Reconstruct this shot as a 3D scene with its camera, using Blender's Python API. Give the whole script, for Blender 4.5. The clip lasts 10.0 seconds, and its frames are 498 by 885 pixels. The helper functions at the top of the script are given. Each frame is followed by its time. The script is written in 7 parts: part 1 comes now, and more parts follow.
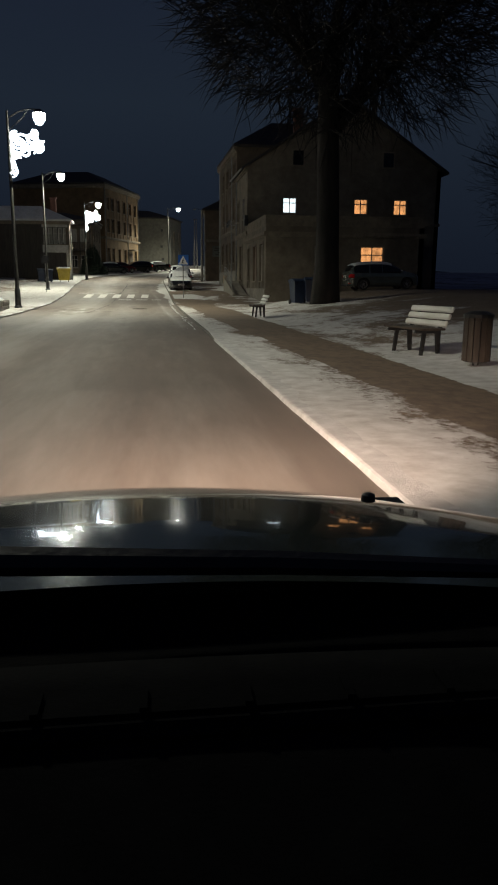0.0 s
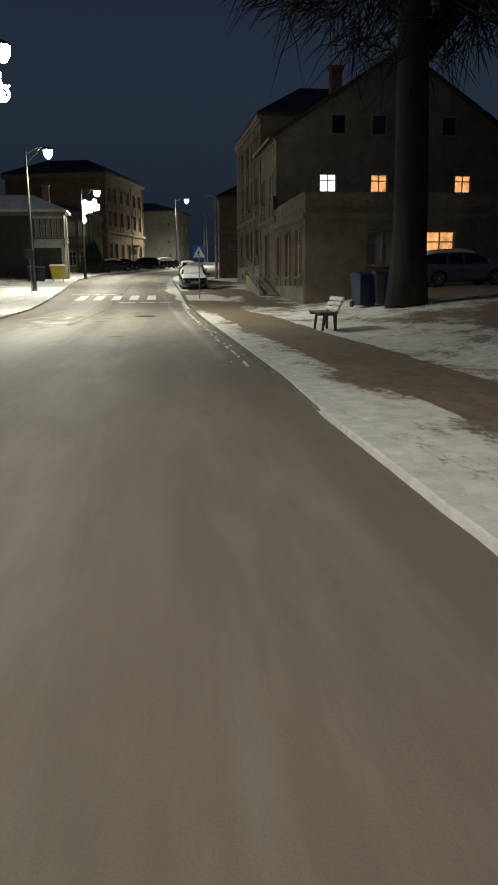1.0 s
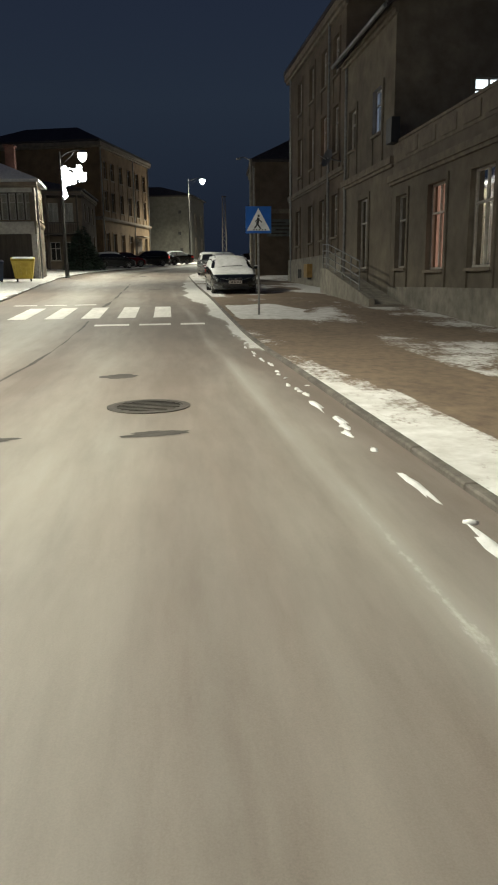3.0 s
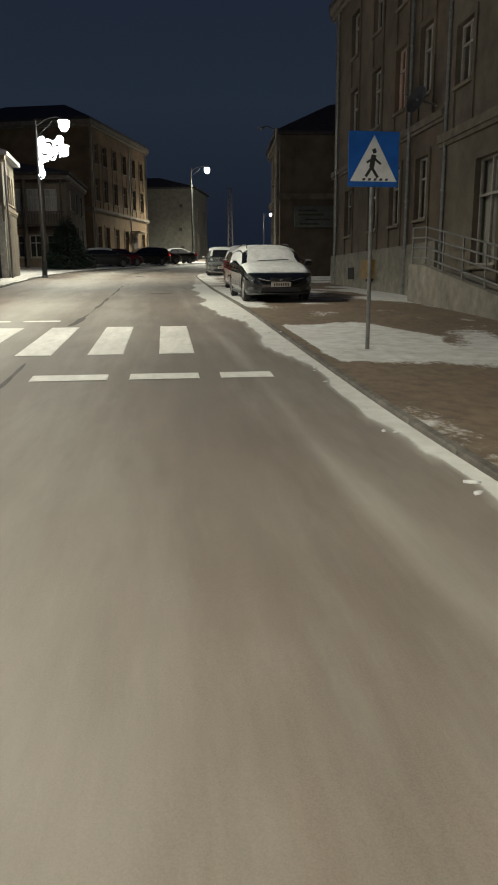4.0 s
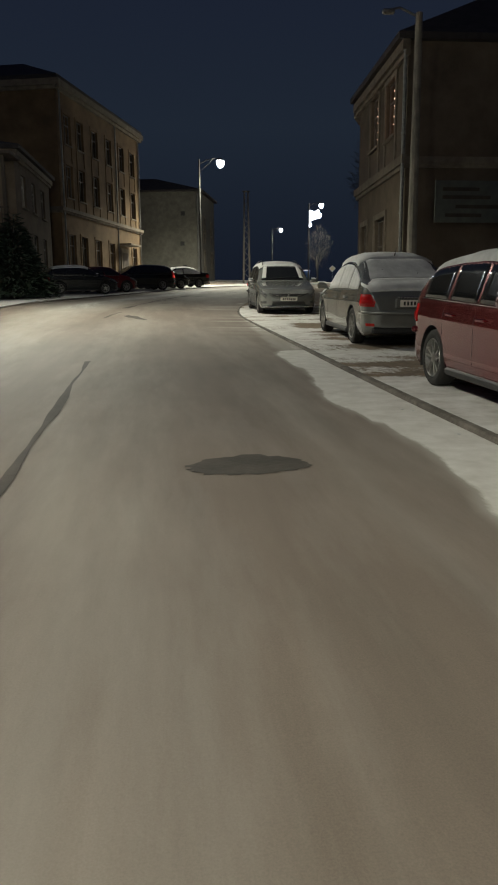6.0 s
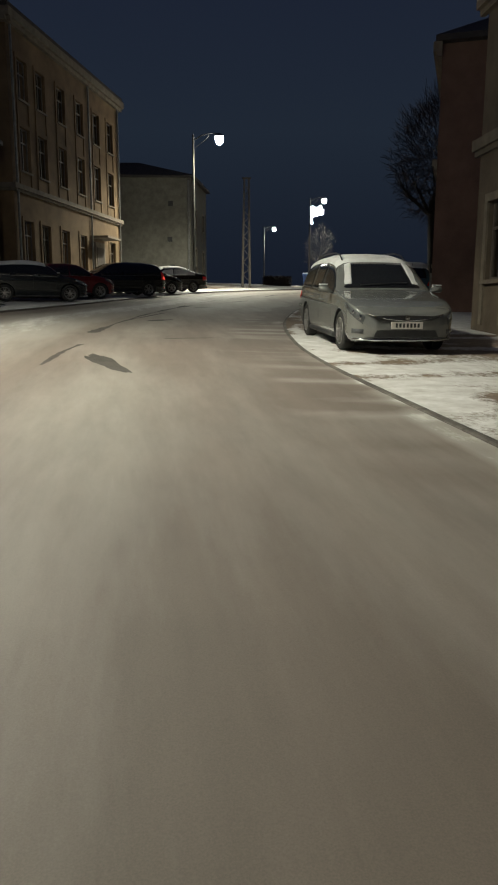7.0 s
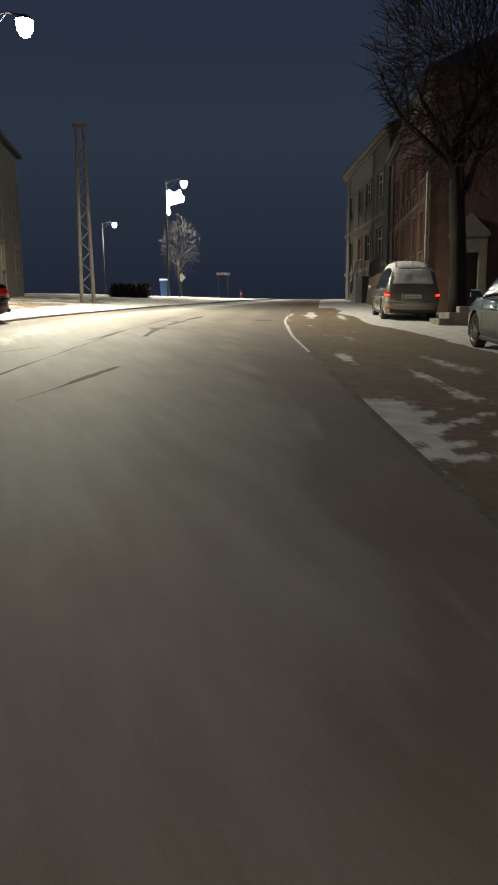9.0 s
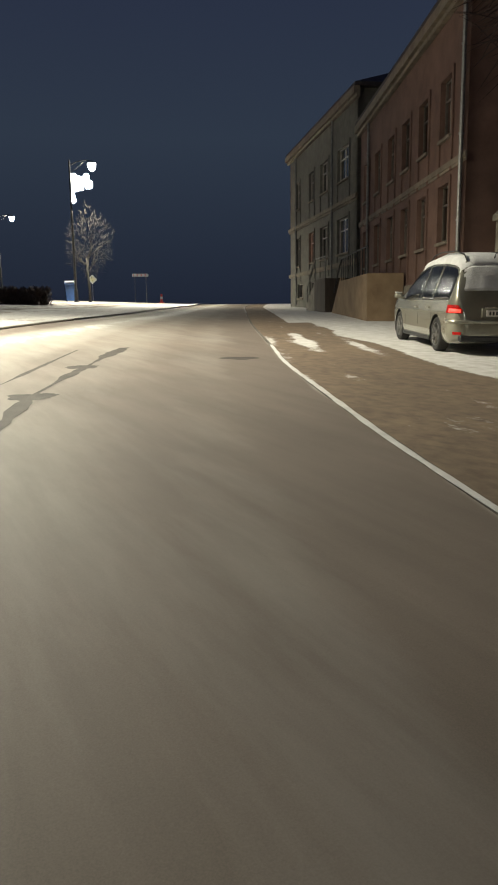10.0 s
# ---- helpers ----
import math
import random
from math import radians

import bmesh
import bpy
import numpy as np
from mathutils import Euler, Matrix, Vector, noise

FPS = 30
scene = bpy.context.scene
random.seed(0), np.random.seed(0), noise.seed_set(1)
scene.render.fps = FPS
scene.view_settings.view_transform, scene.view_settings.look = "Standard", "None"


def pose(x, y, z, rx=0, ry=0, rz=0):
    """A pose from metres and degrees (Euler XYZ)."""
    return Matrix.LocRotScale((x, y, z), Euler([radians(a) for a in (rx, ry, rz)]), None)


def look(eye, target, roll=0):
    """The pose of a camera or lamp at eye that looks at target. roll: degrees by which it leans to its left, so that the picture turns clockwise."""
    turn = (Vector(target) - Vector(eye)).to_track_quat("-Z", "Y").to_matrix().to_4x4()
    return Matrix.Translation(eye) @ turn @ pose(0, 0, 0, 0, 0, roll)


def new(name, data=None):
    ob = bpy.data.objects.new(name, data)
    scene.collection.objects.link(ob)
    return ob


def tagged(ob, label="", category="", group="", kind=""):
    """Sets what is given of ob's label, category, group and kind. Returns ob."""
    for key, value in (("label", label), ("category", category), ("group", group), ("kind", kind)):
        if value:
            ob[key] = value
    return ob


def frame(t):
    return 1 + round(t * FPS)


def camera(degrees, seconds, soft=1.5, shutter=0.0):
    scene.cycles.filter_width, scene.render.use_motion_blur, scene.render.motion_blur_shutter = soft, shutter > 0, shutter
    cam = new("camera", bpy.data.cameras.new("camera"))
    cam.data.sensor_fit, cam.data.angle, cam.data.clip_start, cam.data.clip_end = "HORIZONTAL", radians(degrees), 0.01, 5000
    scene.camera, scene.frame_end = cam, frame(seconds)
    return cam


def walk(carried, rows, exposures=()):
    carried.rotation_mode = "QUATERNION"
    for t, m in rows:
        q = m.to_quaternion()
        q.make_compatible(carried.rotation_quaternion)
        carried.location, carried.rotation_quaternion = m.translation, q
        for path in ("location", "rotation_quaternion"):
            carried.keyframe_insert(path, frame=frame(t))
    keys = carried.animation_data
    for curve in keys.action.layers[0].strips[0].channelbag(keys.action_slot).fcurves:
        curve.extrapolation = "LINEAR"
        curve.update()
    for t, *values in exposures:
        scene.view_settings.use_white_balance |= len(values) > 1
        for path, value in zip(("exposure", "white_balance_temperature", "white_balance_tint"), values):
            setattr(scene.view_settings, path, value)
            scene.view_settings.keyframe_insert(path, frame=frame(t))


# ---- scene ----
cam = camera(38.0, 10.0, 2.0)
PATH = [
    (0, 1.008, -9.077, 1.282, 77.755, -0.412, -7.221),
    (0.5, 0.931, -3.938, 1.278, 77.58, -0.163, -7.006),
    (1, 0.836, 1.2, 1.278, 77.555, 0.342, -6.752),
    (1.5, 0.784, 6.408, 1.279, 77.471, 0.668, -6.496),
    (2, 0.707, 11.652, 1.28, 77.452, 0.709, -6.316),
    (2.5, 0.597, 16.998, 1.293, 77.474, 0.865, -6.138),
    (4, 0.108, 32.661, 1.332, 77.65, 0.357, -6.495),
    (4.5, -0.066, 37.752, 1.384, 78.073, 0.569, -6.645),
    (5, -0.303, 42.798, 1.622, 78.703, 0.969, -6.744),
    (6.5, -0.779, 59.158, 2.344, 79.307, 0.017, -7.974),
    (7, -0.832, 64.839, 2.565, 79.424, -0.204, -8.954),
    (7.5, -0.657, 70.51, 2.815, 79.612, -0.173, -10.83),
    (8, -0.02, 76.037, 3.094, 79.649, 0.126, -13.933),
    (8.5, 0.891, 81.398, 3.352, 79.707, 0.323, -17.762),
    (9, 2.107, 86.59, 3.605, 79.811, 0.575, -21.65),
    (9.5, 3.565, 91.709, 3.856, 79.858, 0.835, -25.279),
    (10, 5.235, 96.779, 4.112, 79.88, 0.785, -28.324),
]
EXPOSURES = [(0.0, 0.8, 6500, 8), (0.5, 1.0, 6500, 8), (1.0, 1.3, 6500, 8), (1.5, 1.4, 6500, 9), (2.0, 1.6, 6500, 10), (2.5, 1.35, 6500, 10), (4.0, 1.1, 6500, 11), (4.5, 0.7, 6500, 11), (5.0, 0.32, 6500, 9), (6.5, 1.0, 6500, 11), (7.0, 0.95, 6500, 10), (7.5, 0.75, 6500, 9), (8.0, 1.4, 6500, 7), (8.5, 1.75, 6550, 8), (9.0, 1.75, 6800, 12), (9.5, 1.65, 6900, 13), (10.0, 1.85, 6800, 12)]
walk(cam, [(t, pose(*p)) for t, *p in PATH], EXPOSURES)

# ---- world and street light levels ----
world = bpy.data.worlds.new("night_sky")
scene.world = world
world.use_nodes = True
wt = world.node_tree
bg = wt.nodes["Background"]
w_co = wt.nodes.new("ShaderNodeTexCoord")
w_sep = wt.nodes.new("ShaderNodeSeparateXYZ")
w_ramp = wt.nodes.new("ShaderNodeValToRGB")
wt.links.new(w_co.outputs["Generated"], w_sep.inputs[0])
wt.links.new(w_sep.outputs["Z"], w_ramp.inputs[0])
wt.links.new(w_ramp.outputs[0], bg.inputs["Color"])
w_ramp.color_ramp.elements[0].position, w_ramp.color_ramp.elements[0].color = 0.0, (0.0032, 0.0046, 0.0086, 1)
w_ramp.color_ramp.elements[1].position, w_ramp.color_ramp.elements[1].color = 0.6, (0.0036, 0.0047, 0.0128, 1)
mid = w_ramp.color_ramp.elements.new(0.22)
mid.color = (0.0064, 0.0096, 0.0156, 1)
bg.inputs["Strength"].default_value = 1.12
LAMP_POWER = 3900
LAMP_COLOR = (1.0, 0.985, 0.79)
HEADLIGHT_POWER = 1150

# ---- plan ----
GROUND_Y = (-60, 25, 38, 50, 62, 74, 86, 98, 110, 122, 134, 146, 158, 170, 182, 194, 400)
GROUND_Z = (0, 0, 0.12, 0.73, 1.16, 1.71, 2.30, 2.90, 3.46, 3.95, 4.35, 4.69, 4.97, 5.17, 5.30, 5.35, 5.35)
RIGHT_Y = (-60, -4, 25, 45, 60, 76, 79, 82.3, 86, 91, 94, 98.5, 105.6, 117.4, 138.7, 160, 190, 400)
RIGHT_X = (2.5, 2.45, 2.27, 2.05, 1.92, 1.86, 2.2, 2.72, 3.58, 5.1, 6.3, 7.88, 10.7, 16.4, 27.4, 40, 58, 180)
LEFT_Y = (-60, 20, 35, 50, 62, 75, 85, 91.5, 96, 104, 111, 119.5, 127, 146, 190, 400)
LEFT_X = (-4.6, -4.8, -5.2, -5.6, -6.5, -6.9, -5.8, -3.2, -1.5, 1, 4.5, 10, 15.5, 27, 50, 172)


def smooth(v, xs, ys):
    return sum(float(np.interp(v + d, xs, ys)) for d in (-2, -1, 0, 1, 2)) / 5


def ground_z(y):
    return smooth(y, GROUND_Y, GROUND_Z)


def right_x(y):
    return smooth(y, RIGHT_Y, RIGHT_X)


def left_x(y):
    return smooth(y, LEFT_Y, LEFT_X)


def kerb_h(y):
    """Height of the right kerb over the road: lowered from the bend on."""
    return float(np.interp(y, (62, 76), (0.05, 0.004)))


def terrain(x, y):
    """Height of the ground: road, pavement 9 cm above it, and the park that rises to the side."""
    z = ground_z(y)
    r, l = x - right_x(y), left_x(y) - x
    if r > 0:
        z += kerb_h(y)
        park = min(1.0, max(0.0, (float(np.interp(x, (6.0, 11.0), (36, 42))) - y) / 8))
        z += park * min(1.0, max(0.0, (r - 3.2) * 0.125))
    elif l > 0:
        z += 0.06 + min(0.5, max(0.0, (l - 2.5) * 0.03))
    return z


# ---- materials ----
def tree_of(name):
    m = bpy.data.materials.new(name)
    m.use_nodes = True
    return m, m.node_tree, m.node_tree.nodes["Principled BSDF"]


def noise_of(nt, scale, detail=6.0, stretch=None, rough=0.6):
    co = nt.nodes.new("ShaderNodeTexCoord")
    n = nt.nodes.new("ShaderNodeTexNoise")
    n.inputs["Scale"].default_value = scale
    n.inputs["Detail"].default_value = detail
    n.inputs["Roughness"].default_value = rough
    src = co.outputs["Object"]
    if stretch:
        mp = nt.nodes.new("ShaderNodeMapping")
        mp.inputs["Scale"].default_value = stretch
        nt.links.new(src, mp.inputs["Vector"])
        src = mp.outputs["Vector"]
    nt.links.new(src, n.inputs["Vector"])
    return n.outputs["Fac"]


def ramp_of(nt, fac, stops):
    r = nt.nodes.new("ShaderNodeValToRGB")
    el = r.color_ramp.elements
    while len(el) < len(stops):
        el.new(0.5)
    for e, (p, c) in zip(el, stops):
        e.position, e.color = p, (*c, 1) if len(c) == 3 else c
    nt.links.new(fac, r.inputs[0])
    return r.outputs[0]


def mix_of(nt, fac, a, b, kind="MIX"):
    n = nt.nodes.new("ShaderNodeMix")
    n.data_type, n.blend_type = "RGBA", kind
    for sock, v in ((n.inputs[0], fac), (n.inputs[6], a), (n.inputs[7], b)):
        if isinstance(v, (int, float)):
            sock.default_value = v
        elif isinstance(v, tuple):
            sock.default_value = (*v, 1)
        else:
            nt.links.new(v, sock)
    return n.outputs[2]


def math_of(nt, op, a, b=0.0, clamp=False):
    n = nt.nodes.new("ShaderNodeMath")
    n.operation, n.use_clamp = op, clamp
    for i, v in enumerate((a, b)):
        if isinstance(v, (int, float)):
            n.inputs[i].default_value = v
        else:
            nt.links.new(v, n.inputs[i])
    return n.outputs[0]


def bump_of(nt, b, height, strength, distance=0.02):
    n = nt.nodes.new("ShaderNodeBump")
    n.inputs["Strength"].default_value, n.inputs["Distance"].default_value = strength, distance
    nt.links.new(height, n.inputs["Height"])
    nt.links.new(n.outputs[0], b.inputs["Normal"])


def surface(name, dark, light, scale=3.0, rough=0.8, metal=0.0, bump=0.3, stain=0.35, stretch=None, vary=0.0, coat=0.0):
    """A weathered surface: two colours by fine noise, broad stains over them and relief."""
    m, nt, b = tree_of(name)
    col = ramp_of(nt, noise_of(nt, scale, 8, stretch), [(0.3, dark), (0.7, light)])
    broad = ramp_of(nt, noise_of(nt, scale * 0.17, 5, stretch), [(0.3, (1 - stain,) * 3), (0.65, (1, 1, 1))])
    col = mix_of(nt, 1.0, col, broad, "MULTIPLY")
    if vary:
        info = nt.nodes.new("ShaderNodeObjectInfo")
        col = mix_of(nt, 1.0, col, ramp_of(nt, info.outputs["Random"], [(0.0, (1 - vary,) * 3), (1.0, (1 + vary,) * 3)]), "MULTIPLY")
    nt.links.new(col, b.inputs["Base Color"])
    b.inputs["Roughness"].default_value, b.inputs["Metallic"].default_value = rough, metal
    b.inputs["Coat Weight"].default_value = coat
    if bump:
        bump_of(nt, b, noise_of(nt, scale * 7, 6), bump)
    return m


def ground_surface(name, dark, light, snow_scale, stretch, snow=(0.62, 0.63, 0.64), contrast=5.0, rough=0.7, depth=0.03, relief=0.5):
    """Bare ground that shows through thin, trampled snow; the snow follows the attribute 'snow'."""
    m, nt, b = tree_of(name)
    bare = ramp_of(nt, noise_of(nt, 7, 9, tuple(v ** 0.8 for v in stretch)), [(0.25, dark), (0.75, light)])
    bare = mix_of(nt, 1.0, bare, ramp_of(nt, noise_of(nt, 1.1, 5, stretch), [(0.3, (0.8,) * 3), (0.7, (1.08,) * 3)]), "MULTIPLY")
    at = nt.nodes.new("ShaderNodeAttribute")
    at.attribute_name = "snow"
    n1 = math_of(nt, "SUBTRACT", noise_of(nt, snow_scale, 8, stretch, 0.65), 0.5)
    n2 = math_of(nt, "SUBTRACT", noise_of(nt, snow_scale * 5, 6, stretch), 0.5)
    f = math_of(nt, "ADD", at.outputs["Fac"], math_of(nt, "MULTIPLY", n1, 1.3))
    f = math_of(nt, "ADD", f, math_of(nt, "MULTIPLY", n2, 0.5))
    n3 = math_of(nt, "SUBTRACT", noise_of(nt, snow_scale * 16, 5, stretch, 0.7), 0.5)
    f = math_of(nt, "ADD", f, math_of(nt, "MULTIPLY", n3, 0.7))
    f = math_of(nt, "ADD", math_of(nt, "MULTIPLY", math_of(nt, "SUBTRACT", f, 0.5), contrast), 0.5, True)
    white = mix_of(nt, 1.0, snow, ramp_of(nt, noise_of(nt, 4, 7), [(0.25, (0.6, 0.58, 0.55)), (0.7, (1, 1, 1))]), "MULTIPLY")
    nt.links.new(mix_of(nt, f, bare, white), b.inputs["Base Color"])
    b.inputs["Roughness"].default_value = rough
    h = math_of(nt, "ADD", math_of(nt, "MULTIPLY", f, 1.0), math_of(nt, "MULTIPLY", noise_of(nt, 28, 6), 0.5))
    bump_of(nt, b, h, relief, depth)
    return m


def glow(name, color, strength, low=0.35, scale=2.5, stretch=None):
    """A thing that gives off light, unevenly, like a curtained room."""
    m, nt, b = tree_of(name)
    c = ramp_of(nt, noise_of(nt, scale, 3, stretch), [(0.3, tuple(v * low for v in color)), (0.65, color)])
    b.inputs["Base Color"].default_value = (0.05, 0.05, 0.05, 1)
    nt.links.new(c, b.inputs["Emission Color"])
    b.inputs["Emission Strength"].default_value = strength
    return m


def pane_material(name):
    m = bpy.data.materials.new(name)
    m.use_nodes = True
    nt = m.node_tree
    nt.nodes.clear()
    out = nt.nodes.new("ShaderNodeOutputMaterial")
    mx = nt.nodes.new("ShaderNodeMixShader")
    tr = nt.nodes.new("ShaderNodeBsdfTransparent")
    gl = nt.nodes.new("ShaderNodeBsdfGlossy")
    fr = nt.nodes.new("ShaderNodeFresnel")
    gl.inputs["Roughness"].default_value = 0.04
    tr.inputs["Color"].default_value = (0.75, 0.78, 0.78, 1)
    fr.inputs["IOR"].default_value = 1.5
    nt.links.new(fr.outputs[0], mx.inputs[0])
    nt.links.new(tr.outputs[0], mx.inputs[1])
    nt.links.new(gl.outputs[0], mx.inputs[2])
    nt.links.new(mx.outputs[0], out.inputs[0])
    return m


def road_surface():
    """Asphalt under a thin, worn film of frost; where the attribute 'snow' runs high, packed snow."""
    m, nt, b = tree_of("frosted_asphalt")
    along = (1.0, 0.1, 1.0)
    bare = ramp_of(nt, noise_of(nt, 3.0, 9, along), [(0.25, (0.115, 0.092, 0.076)), (0.75, (0.168, 0.136, 0.113))])
    bare = mix_of(nt, 1.0, bare, ramp_of(nt, noise_of(nt, 0.35, 4), [(0.3, (0.84,) * 3), (0.7, (1.08,) * 3)]), "MULTIPLY")
    bare = mix_of(nt, 1.0, bare, ramp_of(nt, noise_of(nt, 160, 2), [(0.3, (0.86,) * 3), (0.7, (1.1,) * 3)]), "MULTIPLY")
    at = nt.nodes.new("ShaderNodeAttribute")
    at.attribute_name = "snow"
    wide = math_of(nt, "SUBTRACT", noise_of(nt, 0.55, 5, (1.0, 0.25, 1.0)), 0.5)
    fine = math_of(nt, "SUBTRACT", noise_of(nt, 4.0, 8, (1.0, 0.14, 1.0), 0.68), 0.5)
    crumb = math_of(nt, "SUBTRACT", noise_of(nt, 22.0, 6, (1.0, 0.5, 1.0), 0.7), 0.5)
    f = math_of(nt, "ADD", at.outputs["Fac"], math_of(nt, "ADD", math_of(nt, "MULTIPLY", wide, 0.85), math_of(nt, "MULTIPLY", fine, 0.6)))
    film = math_of(nt, "MULTIPLY", f, 0.85, True)
    col = mix_of(nt, film, bare, (0.36, 0.345, 0.315))
    g = math_of(nt, "ADD", f, math_of(nt, "MULTIPLY", crumb, 0.55))
    packed = math_of(nt, "MULTIPLY", math_of(nt, "SUBTRACT", g, 0.72), 3.2, True)
    white = ramp_of(nt, noise_of(nt, 5, 7), [(0.25, (0.44, 0.425, 0.4)), (0.7, (0.6, 0.59, 0.57))])
    nt.links.new(mix_of(nt, packed, col, white), b.inputs["Base Color"])
    b.inputs["Roughness"].default_value = 0.72
    bump_of(nt, b, math_of(nt, "ADD", math_of(nt, "MULTIPLY", packed, 1.0), math_of(nt, "MULTIPLY", noise_of(nt, 60, 6), 0.5)), 0.45, 0.006)
    return m


ROAD = road_surface()
VERGE = ground_surface("snowy_verge", (0.09, 0.062, 0.042), (0.19, 0.136, 0.092), 0.9, (1.0, 0.6, 1.0), (0.62, 0.61, 0.6), 4.0, 0.9, 0.012, 0.28)
FIELD = ground_surface("snowy_ground", (0.05, 0.045, 0.03), (0.12, 0.1, 0.075), 0.35, (1, 1, 1), (0.5, 0.5, 0.5), 4.0, 0.9)
SNOW = surface("snow", (0.5, 0.5, 0.5), (0.68, 0.68, 0.68), 6, 0.85, 0, 0.5, 0.2)
CRUST = surface("crusted_snow", (0.43, 0.42, 0.41), (0.62, 0.61, 0.6), 6, 0.9, 0, 0.4, 0.25)
KERB = surface("kerb_concrete", (0.075, 0.065, 0.055), (0.18, 0.16, 0.14), 5, 0.9, 0, 0.5, 0.3, None, 0.25)
MAST = surface("weathered_mast_concrete", (0.045, 0.038, 0.032), (0.1, 0.086, 0.072), 5, 0.9, 0, 0.5, 0.35)
MARKING = surface("road_paint", (0.6, 0.57, 0.53), (0.78, 0.75, 0.71), 9, 0.7, 0, 0.1, 0.22, (1, 0.3, 1))
TAR = surface("tar_patch", (0.03, 0.026, 0.022), (0.066, 0.056, 0.047), 3, 0.8, 0, 0.4)
PLASTER = surface("grey_plaster", (0.115, 0.095, 0.07), (0.2, 0.168, 0.125), 1.6, 0.92, 0, 0.35, 0.45)
PLASTER_B = surface("brown_plaster", (0.105, 0.08, 0.056), (0.185, 0.142, 0.1), 1.3, 0.92, 0, 0.35, 0.45)
PLASTER_C = surface("ochre_plaster", (0.16, 0.105, 0.06), (0.27, 0.19, 0.115), 1.4, 0.9, 0, 0.35, 0.4)
PLASTER_O = surface("brown_ochre_plaster", (0.1, 0.076, 0.052), (0.175, 0.135, 0.093), 1.4, 0.92, 0, 0.35, 0.45)
PLASTER_D = surface("red_brown_plaster", (0.115, 0.064, 0.048), (0.19, 0.108, 0.08), 1.4, 0.9, 0, 0.35, 0.4)
PLASTER_E = surface("pale_grey_plaster", (0.085, 0.082, 0.068), (0.14, 0.134, 0.112), 2.5, 0.92, 0, 0.3, 0.15)
AMBER = surface("amber_plaster", (0.125, 0.08, 0.04), (0.22, 0.142, 0.072), 1.2, 0.9, 0, 0.35, 0.4)
TRIM = surface("stone_trim", (0.13, 0.105, 0.078), (0.23, 0.19, 0.14), 3, 0.85, 0, 0.3, 0.3)
BANNER = surface("faded_banner", (0.09, 0.1, 0.085), (0.16, 0.17, 0.145), 3, 0.6, 0, 0.1, 0.4)
ROOF = surface("dark_roof_tiles", (0.022, 0.02, 0.02), (0.05, 0.042, 0.04), 4, 0.85, 0, 0.5, 0.3)
FRAME_DARK = surface("weathered_window_paint", (0.07, 0.055, 0.042), (0.14, 0.115, 0.09), 8, 0.6, 0, 0.1, 0.3)
BOARDS = surface("dark_weathered_boards", (0.03, 0.026, 0.022), (0.07, 0.06, 0.05), 3, 0.9, 0, 0.4, 0.35, (4, 4, 0.3))
PALE_PAINT = surface("pale_grey_paint", (0.32, 0.31, 0.29), (0.5, 0.49, 0.46), 5, 0.7, 0, 0.2, 0.3)
FRAME = surface("white_window_paint", (0.26, 0.235, 0.2), (0.42, 0.385, 0.335), 8, 0.5, 0, 0.1, 0.2)
CURTAIN = surface("net_curtain", (0.3, 0.27, 0.24), (0.55, 0.51, 0.45), 5, 0.95, 0, 0.1, 0.4, (6, 6, 0.3))
# Near-black sheet colour: the shade inside unlit rooms is painted in.
ROOM_SHADE = surface("painted_room_darkness", (0.006, 0.005, 0.005), (0.015, 0.013, 0.012), 2, 0.9, 0, 0, 0.2)
PANE = pane_material("window_glass")
LIT_WARM = glow("lit_room_warm", (1.0, 0.42, 0.15), 0.75, 0.35, 3.0)
LIT_WHITE = glow("lit_room_white", (0.8, 0.93, 1.0), 1.5, 0.6, 3.0)
LIT_BLUE = glow("lit_room_blue", (0.42, 0.6, 1.0), 0.7, 0.7)
LIT_PINK = glow("lit_room_pink", (1.0, 0.5, 0.34), 0.22, 0.4, 3.0, (4, 4, 0.5))
LIT_RED = glow("lit_room_red", (1.0, 0.2, 0.09), 1.1, 0.5)
LANTERN = glow("lantern_glass", (1.0, 1.0, 0.88), 45, 0.9)
LED = glow("white_led", (0.82, 0.92, 1.0), 9, 0.6, 14)
FAIRY = glow("fairy_light", (1.0, 0.62, 0.4), 2.5, 0.6)
GALVANISED = surface("galvanised_steel", (0.17, 0.17, 0.165), (0.3, 0.3, 0.29), 9, 0.5, 0.7, 0.1, 0.25)
COLUMN = surface("lamp_column_paint", (0.02, 0.02, 0.019), (0.05, 0.049, 0.045), 7, 0.65, 0.2, 0.1, 0.3, (1, 1, 0.3))
DARK_STEEL = surface("dark_steel", (0.02, 0.02, 0.022), (0.05, 0.05, 0.05), 8, 0.5, 0.5, 0.1, 0.2)
CONCRETE = surface("concrete", (0.15, 0.135, 0.11), (0.28, 0.255, 0.21), 3, 0.9, 0, 0.4, 0.35)
BRICK = surface("red_brick", (0.1, 0.045, 0.032), (0.19, 0.085, 0.06), 5, 0.9, 0, 0.5, 0.35, None, 0.3)
TIMBER = surface("dark_timber", (0.035, 0.026, 0.02), (0.08, 0.06, 0.045), 4, 0.8, 0, 0.4, 0.3, (1, 1, 0.2))
SLAT = surface("pale_bench_slat", (0.5, 0.5, 0.46), (0.7, 0.7, 0.66), 6, 0.6, 0, 0.2, 0.2, (0.3, 1, 1))
BARK = surface("bark", (0.007, 0.006, 0.005), (0.026, 0.021, 0.018), 5, 0.95, 0, 1.0, 0.3, (1, 1, 0.25))
